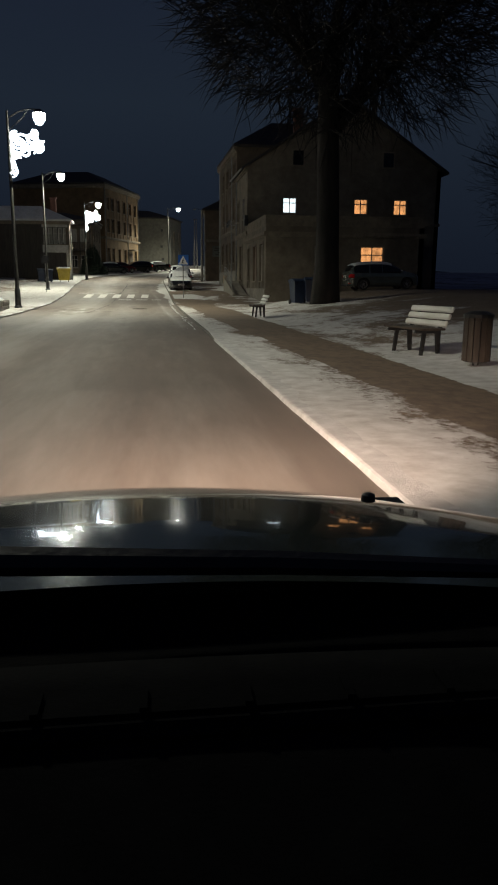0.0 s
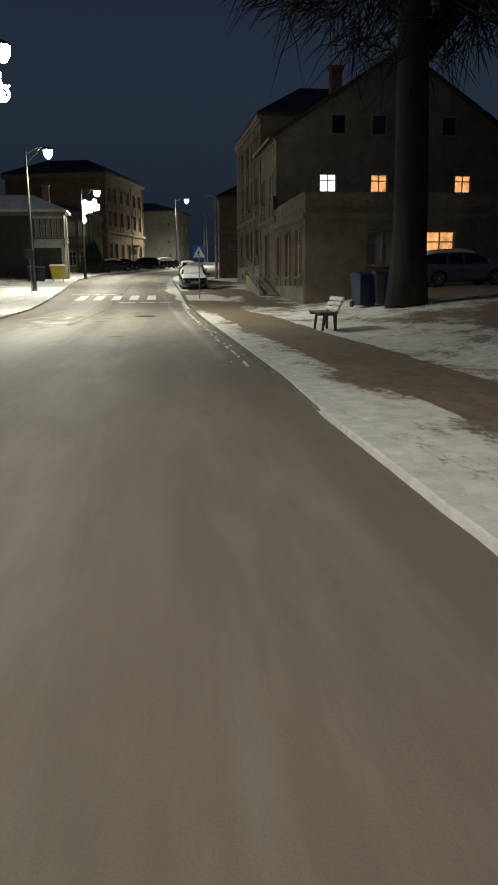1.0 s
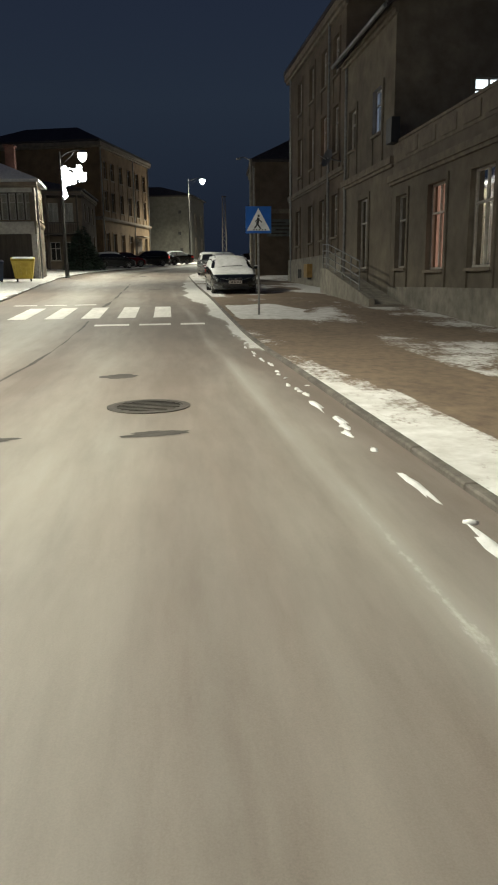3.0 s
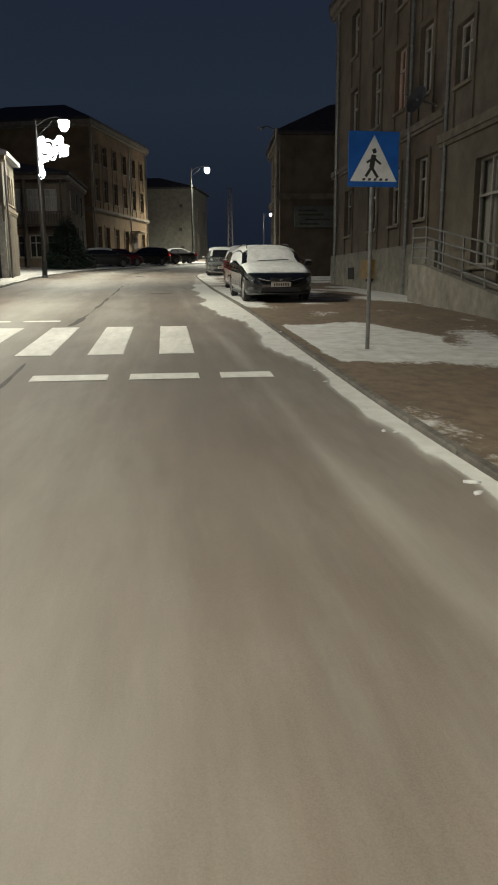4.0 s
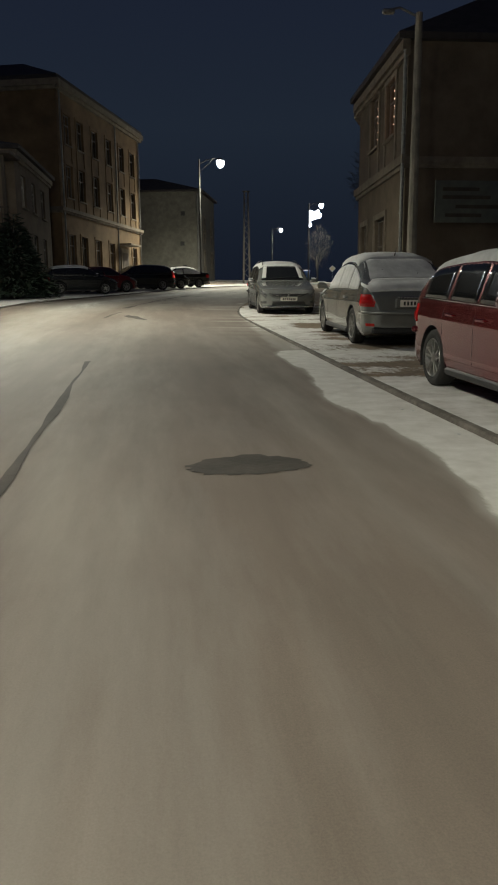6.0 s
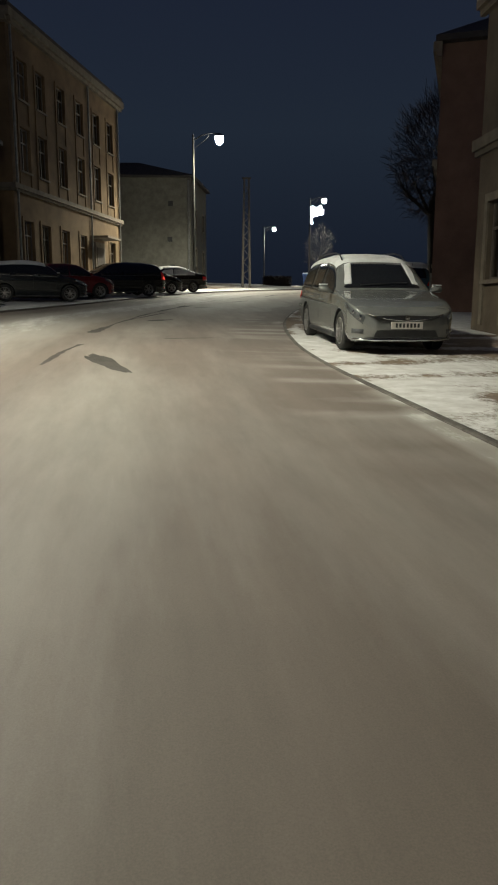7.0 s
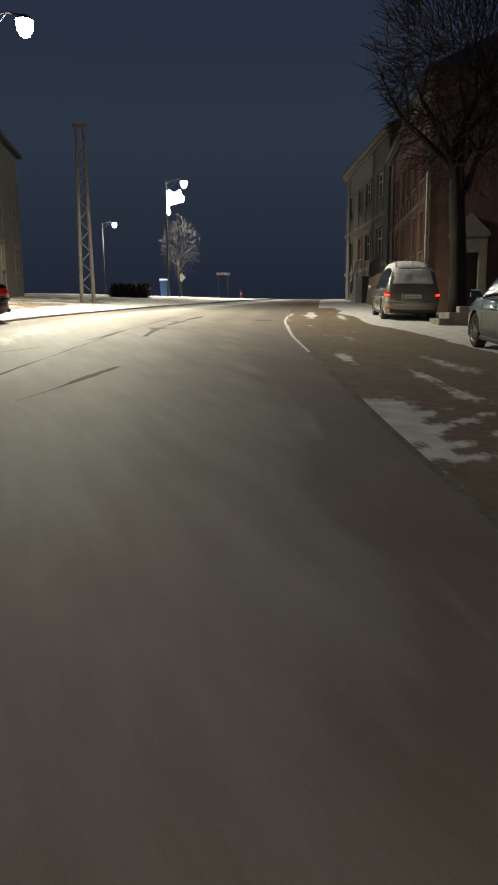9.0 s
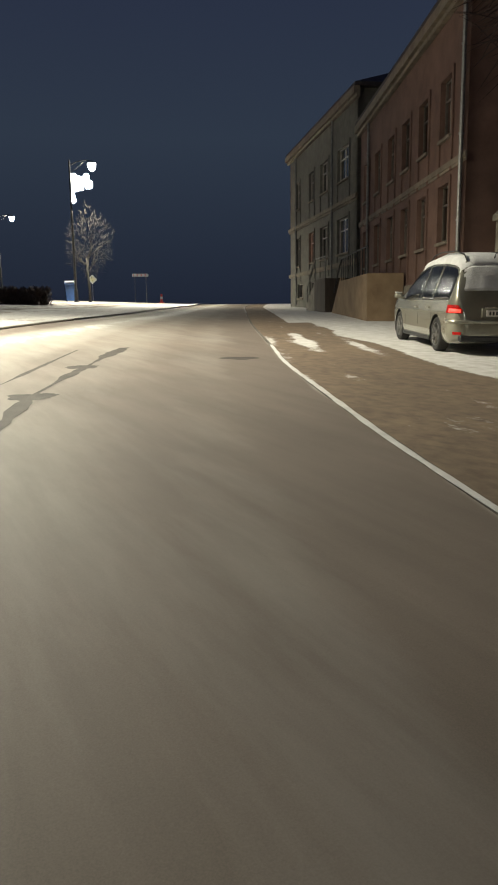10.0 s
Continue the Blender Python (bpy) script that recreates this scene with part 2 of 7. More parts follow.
TWIG = surface("twig_bark", (0.026, 0.015, 0.012), (0.055, 0.033, 0.027), 5, 0.95, 0, 0, 0.3)
NEEDLES = surface("conifer_needles", (0.01, 0.02, 0.013), (0.03, 0.052, 0.03), 5, 0.8, 0, 0, 0.3)
BLUE_BRIGHT = surface("bright_blue_plastic", (0.012, 0.05, 0.16), (0.02, 0.08, 0.26), 5, 0.45, 0, 0.1, 0.2)
BLUE_PLASTIC = surface("blue_plastic", (0.006, 0.013, 0.032), (0.01, 0.026, 0.065), 5, 0.45, 0, 0.1, 0.2)
GAS_YELLOW = surface("ochre_sheet_metal", (0.2, 0.12, 0.035), (0.33, 0.2, 0.06), 5, 0.6, 0, 0.15, 0.35)
YELLOW_PLASTIC = surface("yellow_plastic", (0.5, 0.36, 0.03), (0.66, 0.5, 0.06), 5, 0.45, 0, 0.1, 0.25)
BLACK_PLASTIC = surface("black_plastic", (0.012, 0.012, 0.013), (0.03, 0.03, 0.03), 8, 0.5, 0, 0.15, 0.2)
DASH = surface("matt_black_dashboard", (0.006, 0.006, 0.006), (0.012, 0.0118, 0.0115), 30, 0.95, 0, 0.2, 0.2)
DASH.node_tree.nodes["Principled BSDF"].inputs["Specular IOR Level"].default_value = 0.05
SIGN_BLUE = surface("sign_blue", (0.01, 0.09, 0.36), (0.015, 0.12, 0.46), 6, 0.35, 0, 0.05, 0.15)
SIGN_WHITE = surface("sign_white", (0.6, 0.6, 0.58), (0.78, 0.78, 0.76), 6, 0.35, 0, 0.05, 0.15)
SIGN_CREAM = surface("sign_pale_yellow", (0.66, 0.6, 0.36), (0.8, 0.74, 0.5), 6, 0.35, 0, 0.05, 0.15)
HEDGE = surface("brown_hedge_twigs", (0.03, 0.018, 0.014), (0.065, 0.038, 0.03), 5, 0.95, 0, 0, 0.3)
SIGN_RED = surface("sign_red", (0.5, 0.03, 0.02), (0.65, 0.06, 0.04), 6, 0.35, 0, 0.05, 0.15)
TYRE = surface("tyre_rubber", (0.01, 0.01, 0.01), (0.028, 0.026, 0.024), 12, 0.85, 0, 0.4, 0.2)
RIM = surface("alloy_rim", (0.25, 0.24, 0.23), (0.48, 0.47, 0.45), 9, 0.35, 0.8, 0.05, 0.3)
CAR_GLASS = surface("car_glass", (0.008, 0.009, 0.01), (0.016, 0.017, 0.019), 3, 0.12, 0, 0, 0.2)
HEADLAMP = surface("headlamp_lens", (0.06, 0.063, 0.066), (0.22, 0.225, 0.23), 9, 0.08, 0.5, 0.1, 0.3)
TAIL_RED = surface("tail_lamp_red", (0.35, 0.01, 0.01), (0.6, 0.02, 0.015), 10, 0.12, 0, 0.1, 0.2)
TAIL_GLOW = glow("lit_tail_lamp", (1.0, 0.05, 0.03), 0.8, 0.6, 9)
PLATE = surface("number_plate", (0.6, 0.56, 0.5), (0.75, 0.7, 0.64), 9, 0.4, 0, 0.05, 0.2)
INK = surface("black_ink", (0.015, 0.015, 0.015), (0.03, 0.03, 0.03), 9, 0.5, 0, 0, 0.1)
CHROME = surface("chrome", (0.5, 0.5, 0.5), (0.65, 0.65, 0.65), 9, 0.12, 1.0, 0.02, 0.1)


def car_paint(name, c):
    return surface(name, tuple(v * 0.75 for v in c), c, 2.2, 0.24, 0.45 if max(c) > 0.1 else 0.1, 0.03, 0.3, None, 0, 0.8)


PAINT_BLACK = car_paint("black_car_paint", (0.007, 0.009, 0.0095))
PAINT_SILVER = car_paint("silver_car_paint", (0.26, 0.265, 0.25))
PAINT_GREEN_GREY = car_paint("green_grey_car_paint", (0.15, 0.17, 0.15))
PAINT_EGO = surface("dark_silver_car_paint", (0.07, 0.085, 0.075), (0.1, 0.12, 0.108), 2.2, 0.16, 0.4, 0.02, 0.3, None, 0, 0.9)
PAINT_RED = car_paint("maroon_car_paint", (0.17, 0.016, 0.018))
PAINT_BLUE = car_paint("blue_car_paint", (0.085, 0.16, 0.19))
PAINT_BEIGE = car_paint("beige_car_paint", (0.32, 0.31, 0.25))


# ---- mesh helpers ----
def thing(name, label, category, m=None, group="", kind=""):
    ob = new(name)
    ob.empty_display_size = 0.2
    ob.matrix_world = m if m is not None else Matrix.Identity(4)
    return tagged(ob, label, category, group, kind)


def part(name, bm, mat, parent, label="", smooth_faces=False):
    me = bpy.data.meshes.new(name)
    bmesh.ops.recalc_face_normals(bm, faces=bm.faces)
    bm.to_mesh(me)
    bm.free()
    me.materials.append(mat)
    if smooth_faces:
        me.polygons.foreach_set("use_smooth", [True] * len(me.polygons))
    ob = new(name, me)
    ob.parent = parent
    return tagged(ob, label)


def box(bm, x0, x1, y0, y1, z0, z1, bevel=0.0, m=None):
    vs = [bm.verts.new((x, y, z)) for z in (z0, z1) for x, y in ((x0, y0), (x1, y0), (x1, y1), (x0, y1))]
    fs = [bm.faces.new([vs[i] for i in f]) for f in ((3, 2, 1, 0), (4, 5, 6, 7), (0, 1, 5, 4), (1, 2, 6, 5), (2, 3, 7, 6), (3, 0, 4, 7))]
    if bevel:
        es = list({e for f in fs for e in f.edges})
        r = bmesh.ops.bevel(bm, geom=es, offset=bevel, segments=1, affect="EDGES")
        vs = list({v for f in r["faces"] for v in f.verts} | {v for v in vs if v.is_valid})
    if m is not None:
        for v in vs:
            v.co = m @ v.co
    return bm


def tube(bm, pts, radii, seg=8):
    """A round tube through the points, with a radius at each."""
    pts = [Vector(p) for p in pts]
    if isinstance(radii, (int, float)):
        radii = [radii] * len(pts)
    rings = []
    for i, p in enumerate(pts):
        d = (pts[min(i + 1, len(pts) - 1)] - pts[max(i - 1, 0)]).normalized()
        side = d.cross(Vector((0, 0, 1)))
        side = side.normalized() if side.length > 0.05 else Vector((1, 0, 0))
        up = side.cross(d)
        rings.append([bm.verts.new(p + (side * math.cos(a) + up * math.sin(a)) * radii[i]) for a in (2 * math.pi * k / seg for k in range(seg))])
    for a, b in zip(rings, rings[1:]):
        for k in range(seg):
            bm.faces.new((a[k], a[(k + 1) % seg], b[(k + 1) % seg], b[k]))
    bm.faces.new(rings[0][::-1])
    bm.faces.new(rings[-1])
    return bm


def turned(bm, profile, seg=16, m=None, caps=True):
    """A body of revolution round z from (radius, height) pairs."""
    rings = []
    for r, z in profile:
        rings.append([bm.verts.new((r * math.cos(2 * math.pi * k / seg), r * math.sin(2 * math.pi * k / seg), z)) for k in range(seg)])
    for a, b in zip(rings, rings[1:]):
        for k in range(seg):
            bm.faces.new((a[k], a[(k + 1) % seg], b[(k + 1) % seg], b[k]))
    if caps:
        bm.faces.new(rings[0][::-1])
        bm.faces.new(rings[-1])
    if m is not None:
        for ring in rings:
            for v in ring:
                v.co = m @ v.co
    return bm


def prism(bm, outline, axis, a, b):
    """An outline in two axes, drawn out along the third ('x', 'y' or 'z') from a to b."""
    def at(u, v, w):
        return {"x": (w, u, v), "y": (u, w, v), "z": (u, v, w)}[axis]
    lo = [bm.verts.new(at(u, v, a)) for u, v in outline]
    hi = [bm.verts.new(at(u, v, b)) for u, v in outline]
    n = len(outline)
    bm.faces.new(lo[::-1])
    bm.faces.new(hi)
    for i in range(n):
        bm.faces.new((lo[i], lo[(i + 1) % n], hi[(i + 1) % n], hi[i]))
    return bm


def fresh():
    return bmesh.new()


# ---- road, pavements and ground ----
def patch(x, y, scale, shift=0.0):
    return noise.noise(Vector((x * scale + shift, y * scale * 0.5, shift)))


def sheet(name, xs_of, ys, z_of, snow_of, mat, label, category):
    """A strip of ground over the lines y, with the points xs_of(y) across."""
    vs, fs, snow = [], [], []
    n = len(xs_of(ys[0]))
    for y in ys:
        for x in xs_of(y):
            vs.append((x, y, z_of(x, y)))
            snow.append(snow_of(x, y))
    for j in range(len(ys) - 1):
        for i in range(n - 1):
            k = j * n + i
            fs.append((k, k + 1, k + n + 1, k + n))
    me = bpy.data.meshes.new(name)
    me.from_pydata(vs, [], fs)
    me.attributes.new("snow", "FLOAT", "POINT").data.foreach_set("value", snow)
    me.polygons.foreach_set("use_smooth", [True] * len(fs))
    me.materials.append(mat)
    return tagged(new(name, me), label, category, "", "structure")


def step(v, soft):
    """0 below zero, 1 above it, with a ramp as wide as soft."""
    return min(1.0, max(0.0, v / soft + 0.5))


def road_snow(x, y):
    """Thin snow on the carriageway: slush along the kerbs and between the lanes, worn off by the wheels."""
    r, l = right_x(y) - x, x - left_x(y)
    s = 0.13
    ragged = 0.22 * patch(x, y, 0.9, 3) + 0.12 * patch(x, y, 2.3, 13)
    # white gutter strip beyond the junction, bare gutter before it
    if y < 84:
        width = float(np.interp(y, (34, 36, 39, 43, 47, 51, 56, 63, 70, 76, 84), (-0.4, 0.16, 0.25, 0.38, 0.42, 0.85, 0.75, 0.65, 0.3, -0.2, -0.5))) + ragged
        s += (1.3 if y < 66 else 0.5) * step(width - r, 0.1)
    s -= 0.35 * step(0.42 - r + ragged, 0.3) * (1 - step(y - 36, 3)) + 0.5 * step(0.5 - r + ragged, 0.3) * step(y - 85, 3)
    s += 1.1 * step(0.08 - r, 0.05) * step(y - 95, 6) * step(0.25 + patch(0, y, 0.5, 33), 0.4)
    # crusted frost broken up by wheels on the oncoming lane before the crossing
    crust = max(0.0, 1 - ((x + 3.0) / 1.5) ** 2 - ((y - 27.0) / 4.5) ** 2)
    s += min(1.0, crust * 2.5) * (0.9 * noise.noise(Vector((x * 1.6, y * 0.7, 29.0))) + 0.5 * noise.noise(Vector((x * 4.0, y * 1.6, 39.0))) - 0.15)
    # pale slush streak thrown up by the wheels
    at = float(np.interp(y, (10, 16, 23, 35, 43, 48, 56, 70), (0.5, 0.54, 0.69, 0.88, 0.98, 1.25, 1.3, 1.3))) + 0.06 * patch(x, y, 0.5, 4)
    s += 0.42 * max(0.0, 1 - abs(r - at) / 0.13) * step(y - 12, 4) * (1 - step(y - 62, 16)) * max(0.0, 0.75 + 0.9 * patch(x, y, 0.4, 6))
    s += 0.16 * step(at - r, 0.2) * step(y - 12, 4) * (1 - step(y - 40, 10))
    # far lane: packed snow along the far kerb and the middle
    s -= 0.4 * step(1.2 - l + 0.7 * patch(x, y, 0.3, 31), 0.5)
    s += 0.3 * max(0.0, 1 - abs(l - 2.3) / 1.1)
    middle = l / max(0.1, l + r)
    s += 0.3 * max(0.0, 1 - abs(middle - 0.36) / 0.14) * max(0.0, 0.5 + 1.3 * patch(x, y, 0.2, 8))
    s += 0.14 * max(0.0, 1 - abs(middle - 0.62) / 0.1)
    s -= 0.14 * max(0.0, 1 - abs(middle - 0.5) / 0.06) + 0.14 * max(0.0, 1 - abs(middle - 0.76) / 0.07)
    # the oncoming lane keeps more frost
    s += 0.36 * step(y - 78, 12) * step(0.52 - middle + 0.03 * patch(x, y, 0.4, 18), 0.1)
    # streaks blown across the gutter in the bend, and a tangle of ruts along the edge after it
    if 68 < y < 86:
        s += (0.85 * noise.noise(Vector((y * 2.3 - r * 0.8, r * 0.4, 9.0))) - 0.06) * step(1.05 - r + 1.5 * ragged, 0.5) * step(y - 70, 4)
    if y > 83:
        s += (1.3 * max(0.0, noise.noise(Vector((y * 0.6, r * 3.0, 19.0))) + 0.05) - 0.2) * step(0.8 - r + ragged, 0.3) * (1 - 0.7 * step(y - 97, 6))
        s -= 0.32 * step(0.95 - r + 1.5 * ragged, 0.5) * step(y - 86, 2)
    return s + 0.25 * patch(x, y, 0.12, 1)


# narrow snow streaks where tyres crossed the kerb: start, end
TRACKS = [((4.85, 91.28), (6.93, 92.26)), ((5.0, 91.75), (6.7, 92.62)), ((6.22, 93.04), (5.36, 90.73)), ((5.36, 90.73), (6.45, 91.09)), ((5.2, 91.0), (6.9, 91.62)), ((4.64, 89.12), (3.81, 86.8)), ((4.88, 88.6), (5.5, 88.4))]


def track_snow(x, y):
    """Snow pressed into the streaks near (x, y)."""
    best = 0.0
    for (ax, ay), (bx, by) in TRACKS:
        dx, dy = bx - ax, by - ay
        k = min(1.0, max(0.0, ((x - ax) * dx + (y - ay) * dy) / (dx * dx + dy * dy)))
        d = math.hypot(x - ax - k * dx, y - ay - k * dy)
        best = max(best, 1 - d / 0.11)
    return best


def verge_snow(x, y):
    """Snow beside the road: a white strip at the kerb, a sanded path, snowy grass, worn paving further on."""
    r = x - right_x(y)
    wob = 0.2 * patch(x, y, 0.6, 5) + 0.08 * patch(x, y, 2.0, 15)
    if y < 62:
        # snow strip, trampled margin, sanded path, snowy lawn
        low = float(np.interp(y, (-10, 2, 10, 20, 30, 34), (1.5, 1.38, 1.12, 0.95, 0.8, 0.4)))
        up = float(np.interp(y, (0, 28, 32, 36), (2.5, 2.6, 2.1, 2.3)))
        packed = low - 0.6
        s = 0.95 - 0.5 * step(r + wob - packed, 0.8) + 0.2 * patch(x, y, 1.1, 11) + 0.2 * patch(x, y, 2.7, 12)
        s -= 1.3 * step(r + wob * 0.6 - low, 0.14)
        lawn = step(r + wob * 0.4 - up, 0.14)
        s += lawn * (1.6 - 0.085 * min(8.0, max(0.0, r - up)) + 0.35 * patch(x, y, 0.3, 2))
        if y < 31:
            return s
        # worn paving in front of the houses with left-over patches
        p = 0.16 + 0.6 * patch(x, y, 0.5, 7) + 0.45 * patch(x, y, 1.1, 27) + 0.2 * step(y - 50, 6)
        in_patch = step(y - 41.8 + wob * 3, 0.8) * (1 - step(y - 46.2 + wob * 3, 0.5)) * step(r - 0.22, 0.1) * (1 - step(r - 2.4 + 0.25 * abs(y - 44) + wob, 0.3))
        p += 1.2 * in_patch + 0.35 * (r > 4.6) + 0.9 * step(y - 51, 2) * step(0.75 - r + wob, 0.25)
        t = min(1.0, max(0.0, (y - 31) / 5))
        return s * (1 - t) + p * t
    if y < 80:
        return 0.6 - 0.3 * max(0.0, 1 - abs(r - 3.2) / 1.6) + 0.75 * noise.noise(Vector((r * 0.35, y * 1.5, 4.0))) + 0.25 * step(0.9 - r, 0.4) - 0.6 * max(0.0, 1 - (y - 62) / 5)
    if y < 118:
        s = -0.06 + (0.6 * track_snow(x, y) if 86 < y < 94 else 0.0) + 0.75 * max(0.0, noise.noise(Vector((r * 2.6, y * 0.33, 46.0))) + 0.05) * step(2.4 - r, 0.8) + 0.3 * patch(x, y, 0.5, 6) + 0.5 * noise.noise(Vector((r * 1.7, y * 0.22, 6.0))) + 0.5 * noise.noise(Vector((r * 0.9 + y * 0.5, y * 1.3 - r * 0.6, 16.0))) * max(0.0, 1 - abs(y - 88) / 9) * step(3.2 - r, 1.0) + 0.6 * max(0.0, 1 - (y - 79) / 9) * step(r - 0.2, 0.1)
        s += 0.35 * step(0.16 - r + 0.3 * wob, 0.08) * step(patch(x, y, 0.35, 21) + 0.05, 0.3)
        s += 0.5 * max(0.0, 0.35 + noise.noise(Vector((r * 1.3, y * 0.8, 26.0)))) * step(y - 96, 4) * max(0.0, 1 - abs(r - 0.9) / 0.9)
        wide = float(np.interp(y, (80, 92, 100, 104, 113), (4.2, 3.8, 3.5, 2.9, 2.3)))
        return s + 1.2 * step(r - wide + wob, 0.3)
    return 0.2 if r < 1.5 else 1.1


road_ys = [float(v) for v in np.arange(-30, 60, 0.4)] + [float(v) for v in np.arange(60, 108, 0.2)] + [float(v) for v in np.arange(108, 130, 0.5)] + [float(v) for v in np.arange(130, 401, 3.0)]
sheet("road", lambda y: [left_x(y) + (right_x(y) - left_x(y)) * i / 80 for i in range(81)], road_ys, lambda x, y: ground_z(y), road_snow, ROAD, "frosted asphalt street with worn snow between the wheel tracks", "road")
verge_rows = [float(v) for v in np.arange(-30, 68, 0.4)] + [float(v) for v in np.arange(68, 108, 0.2)] + [float(v) for v in np.arange(108, 130, 0.4)] + [float(v) for v in np.arange(130, 261, 3.0)]
verge_cols = [i * 0.11 for i in range(34)] + [3.74 + i * 0.3 for i in range(12)] + [7.4 + i * 0.8 for i in range(22)]
sheet("pavement_right", lambda y: [right_x(y) + 0.075 + c for c in verge_cols], verge_rows, terrain, verge_snow, VERGE, "snowy verge with a trodden brown sanded path", "pavement")
sheet("pavement_left", lambda y: [left_x(y) - 0.13 - c for c in (0, 0.4, 0.8, 1.2, 1.6, 2, 2.6, 3.4, 4.4, 6, 8, 11, 15, 20)][::-1], verge_rows, terrain, lambda x, y: 0.72 + 0.3 * patch(x, y, 0.3, 9) - 0.2 * (left_x(y) - x > 4), VERGE, "snow-covered pavement along the far side of the street", "pavement")
sheet("ground", lambda y: [-1500, -500, -200, -90, -60, -30, -10, 10, 30, 60, 90, 200, 500, 1500], [-1200, -400, -120, -60, -30, 0, 25, 38, 50, 62, 74, 86, 98, 110, 122, 134, 146, 158, 170, 182, 200, 260, 420, 900, 2500], lambda x, y: ground_z(y) + (0.4 if x <= -30 else 0.3 if x >= 30 and y < 90 else -0.35), lambda x, y: 0.6, FIELD, "dark snowy ground round the town", "ground")

# kerbs: one concrete stone a metre
for side, edge, y_from, y_to in (("right", right_x, -28, 128), ("left", left_x, -28, 122)):
    sgn = 1 if side == "right" else -1
    kerb = thing("kerb_" + side, "row of concrete kerbstones partly under snow", "kerb", None, "", "structure")
    bm = fresh()
    box(bm, -0.495, 0.495, 0.0, 0.13 * sgn, -0.15, 0.044, 0.012)
    stone = part("kerbstone", bm, KERB, kerb)
    y = float(y_from)
    first = True
    while y < y_to:
        dx = edge(y + 0.5) - edge(y - 0.5)
        dz = ground_z(y + 0.5) - ground_z(y - 0.5)
        ob = stone if first else new("kerbstone", stone.data)
        first = False
        ob.parent = kerb
        ang = math.atan2(1.0, dx)
        ob.matrix_world = Matrix.Translation((edge(y), y, ground_z(y) + (kerb_h(y) - 0.05 if sgn > 0 else 0.0))) @ Matrix.Rotation(ang, 4, "Z") @ Matrix.Rotation(-math.atan(dz), 4, "Y") @ Matrix.Diagonal((1, -1, 1, 1))
        y += 1.0 / math.sqrt(1 + dx * dx)

# painted crossing
crossing = thing("zebra_crossing", "white painted crossing bars worn by traffic", "road marking", Matrix.Translation((0, 44.8, ground_z(44.8))), "", "structure")


def painted(name, x0, x1, y0, y1, parent):
    bm = fresh()
    o = parent.matrix_world.translation
    ny = max(2, int((y1 - y0) / 0.4) + 1)
    rows = []
    for j in range(ny):
        y = y0 + (y1 - y0) * j / (ny - 1)
        w = 0.012 * patch(x0, y, 3)
        rows.append([bm.verts.new((x + w - o.x, y - o.y, ground_z(y) + h - o.z)) for x, h in ((x0, 0.0), (x0 + 0.01, 0.006), (x1 - 0.01, 0.006), (x1, 0.0))])
    for a, b in zip(rows, rows[1:]):
        for i in range(3):
            bm.faces.new((a[i], a[i + 1], b[i + 1], b[i]))
    return part(name, bm, MARKING, parent)


for i in range(5):
    painted("crossing_bar", -i * 1.0, -i * 1.0 + 0.5, 43.0, 46.6, crossing)
for x0, x1 in ((-1.46, -0.58), (-0.33, 0.48), (0.73, 1.35)):
    painted("stop_dash", x0, x1, 40.98, 41.36, crossing)
for x0, x1 in ((-2.75, -2.02), (-3.75, -3.0), (-4.75, -4.0)):
    painted("stop_dash", x0, x1, 47.7, 47.95, crossing)

# manhole and tar repairs in the asphalt
manhole = thing("manhole_cover", "round iron manhole cover sunk in the asphalt", "manhole", Matrix.Translation((0.2, 29.9, ground_z(29.9))))
bm = fresh()
turned(bm, [(0.44, -0.02), (0.44, 0.006), (0.36, 0.008), (0.36, 0.004), (0.0, 0.005)], 24)
part("frame_ring", bm, TAR, manhole)
bm = fresh()
for i in range(-3, 4):
    w = math.sqrt(max(0.01, 0.11 - (i * 0.09) ** 2))
    box(bm, -w, w, i * 0.09 - 0.02, i * 0.09 + 0.02, 0.004, 0.012)
part("tread", bm, TAR, manhole)


def repair(x, y, lx, ly, turn, seed):
    rnd = random.Random(seed)
    o = thing("tar_patch", "irregular dark tar repair in the frosted asphalt", "tar patch", Matrix.Translation((x, y, ground_z(y))), "tar repairs")
    o["kind"] = "structure"
    bm = fresh()
    n = 44
    ring = []
    for k in range(n):
        a = 2 * math.pi * k / n
        rr = 0.85 + 0.35 * noise.noise(Vector((1.1 * math.cos(a), 1.1 * math.sin(a), seed))) + rnd.uniform(-0.09, 0.09)
        px, py = lx * rr * math.cos(a), ly * rr * math.sin(a)
        qx, qy = px * math.cos(turn) - py * math.sin(turn), px * math.sin(turn) + py * math.cos(turn)
        ring.append(bm.verts.new((qx, qy, ground_z(y + qy) - ground_z(y) + 0.004)))
    c = bm.verts.new((0, 0, 0.005))
    for k in range(n):
        bm.faces.new((ring[k], ring[(k + 1) % n], c))
    part("tar", bm, TAR, o)


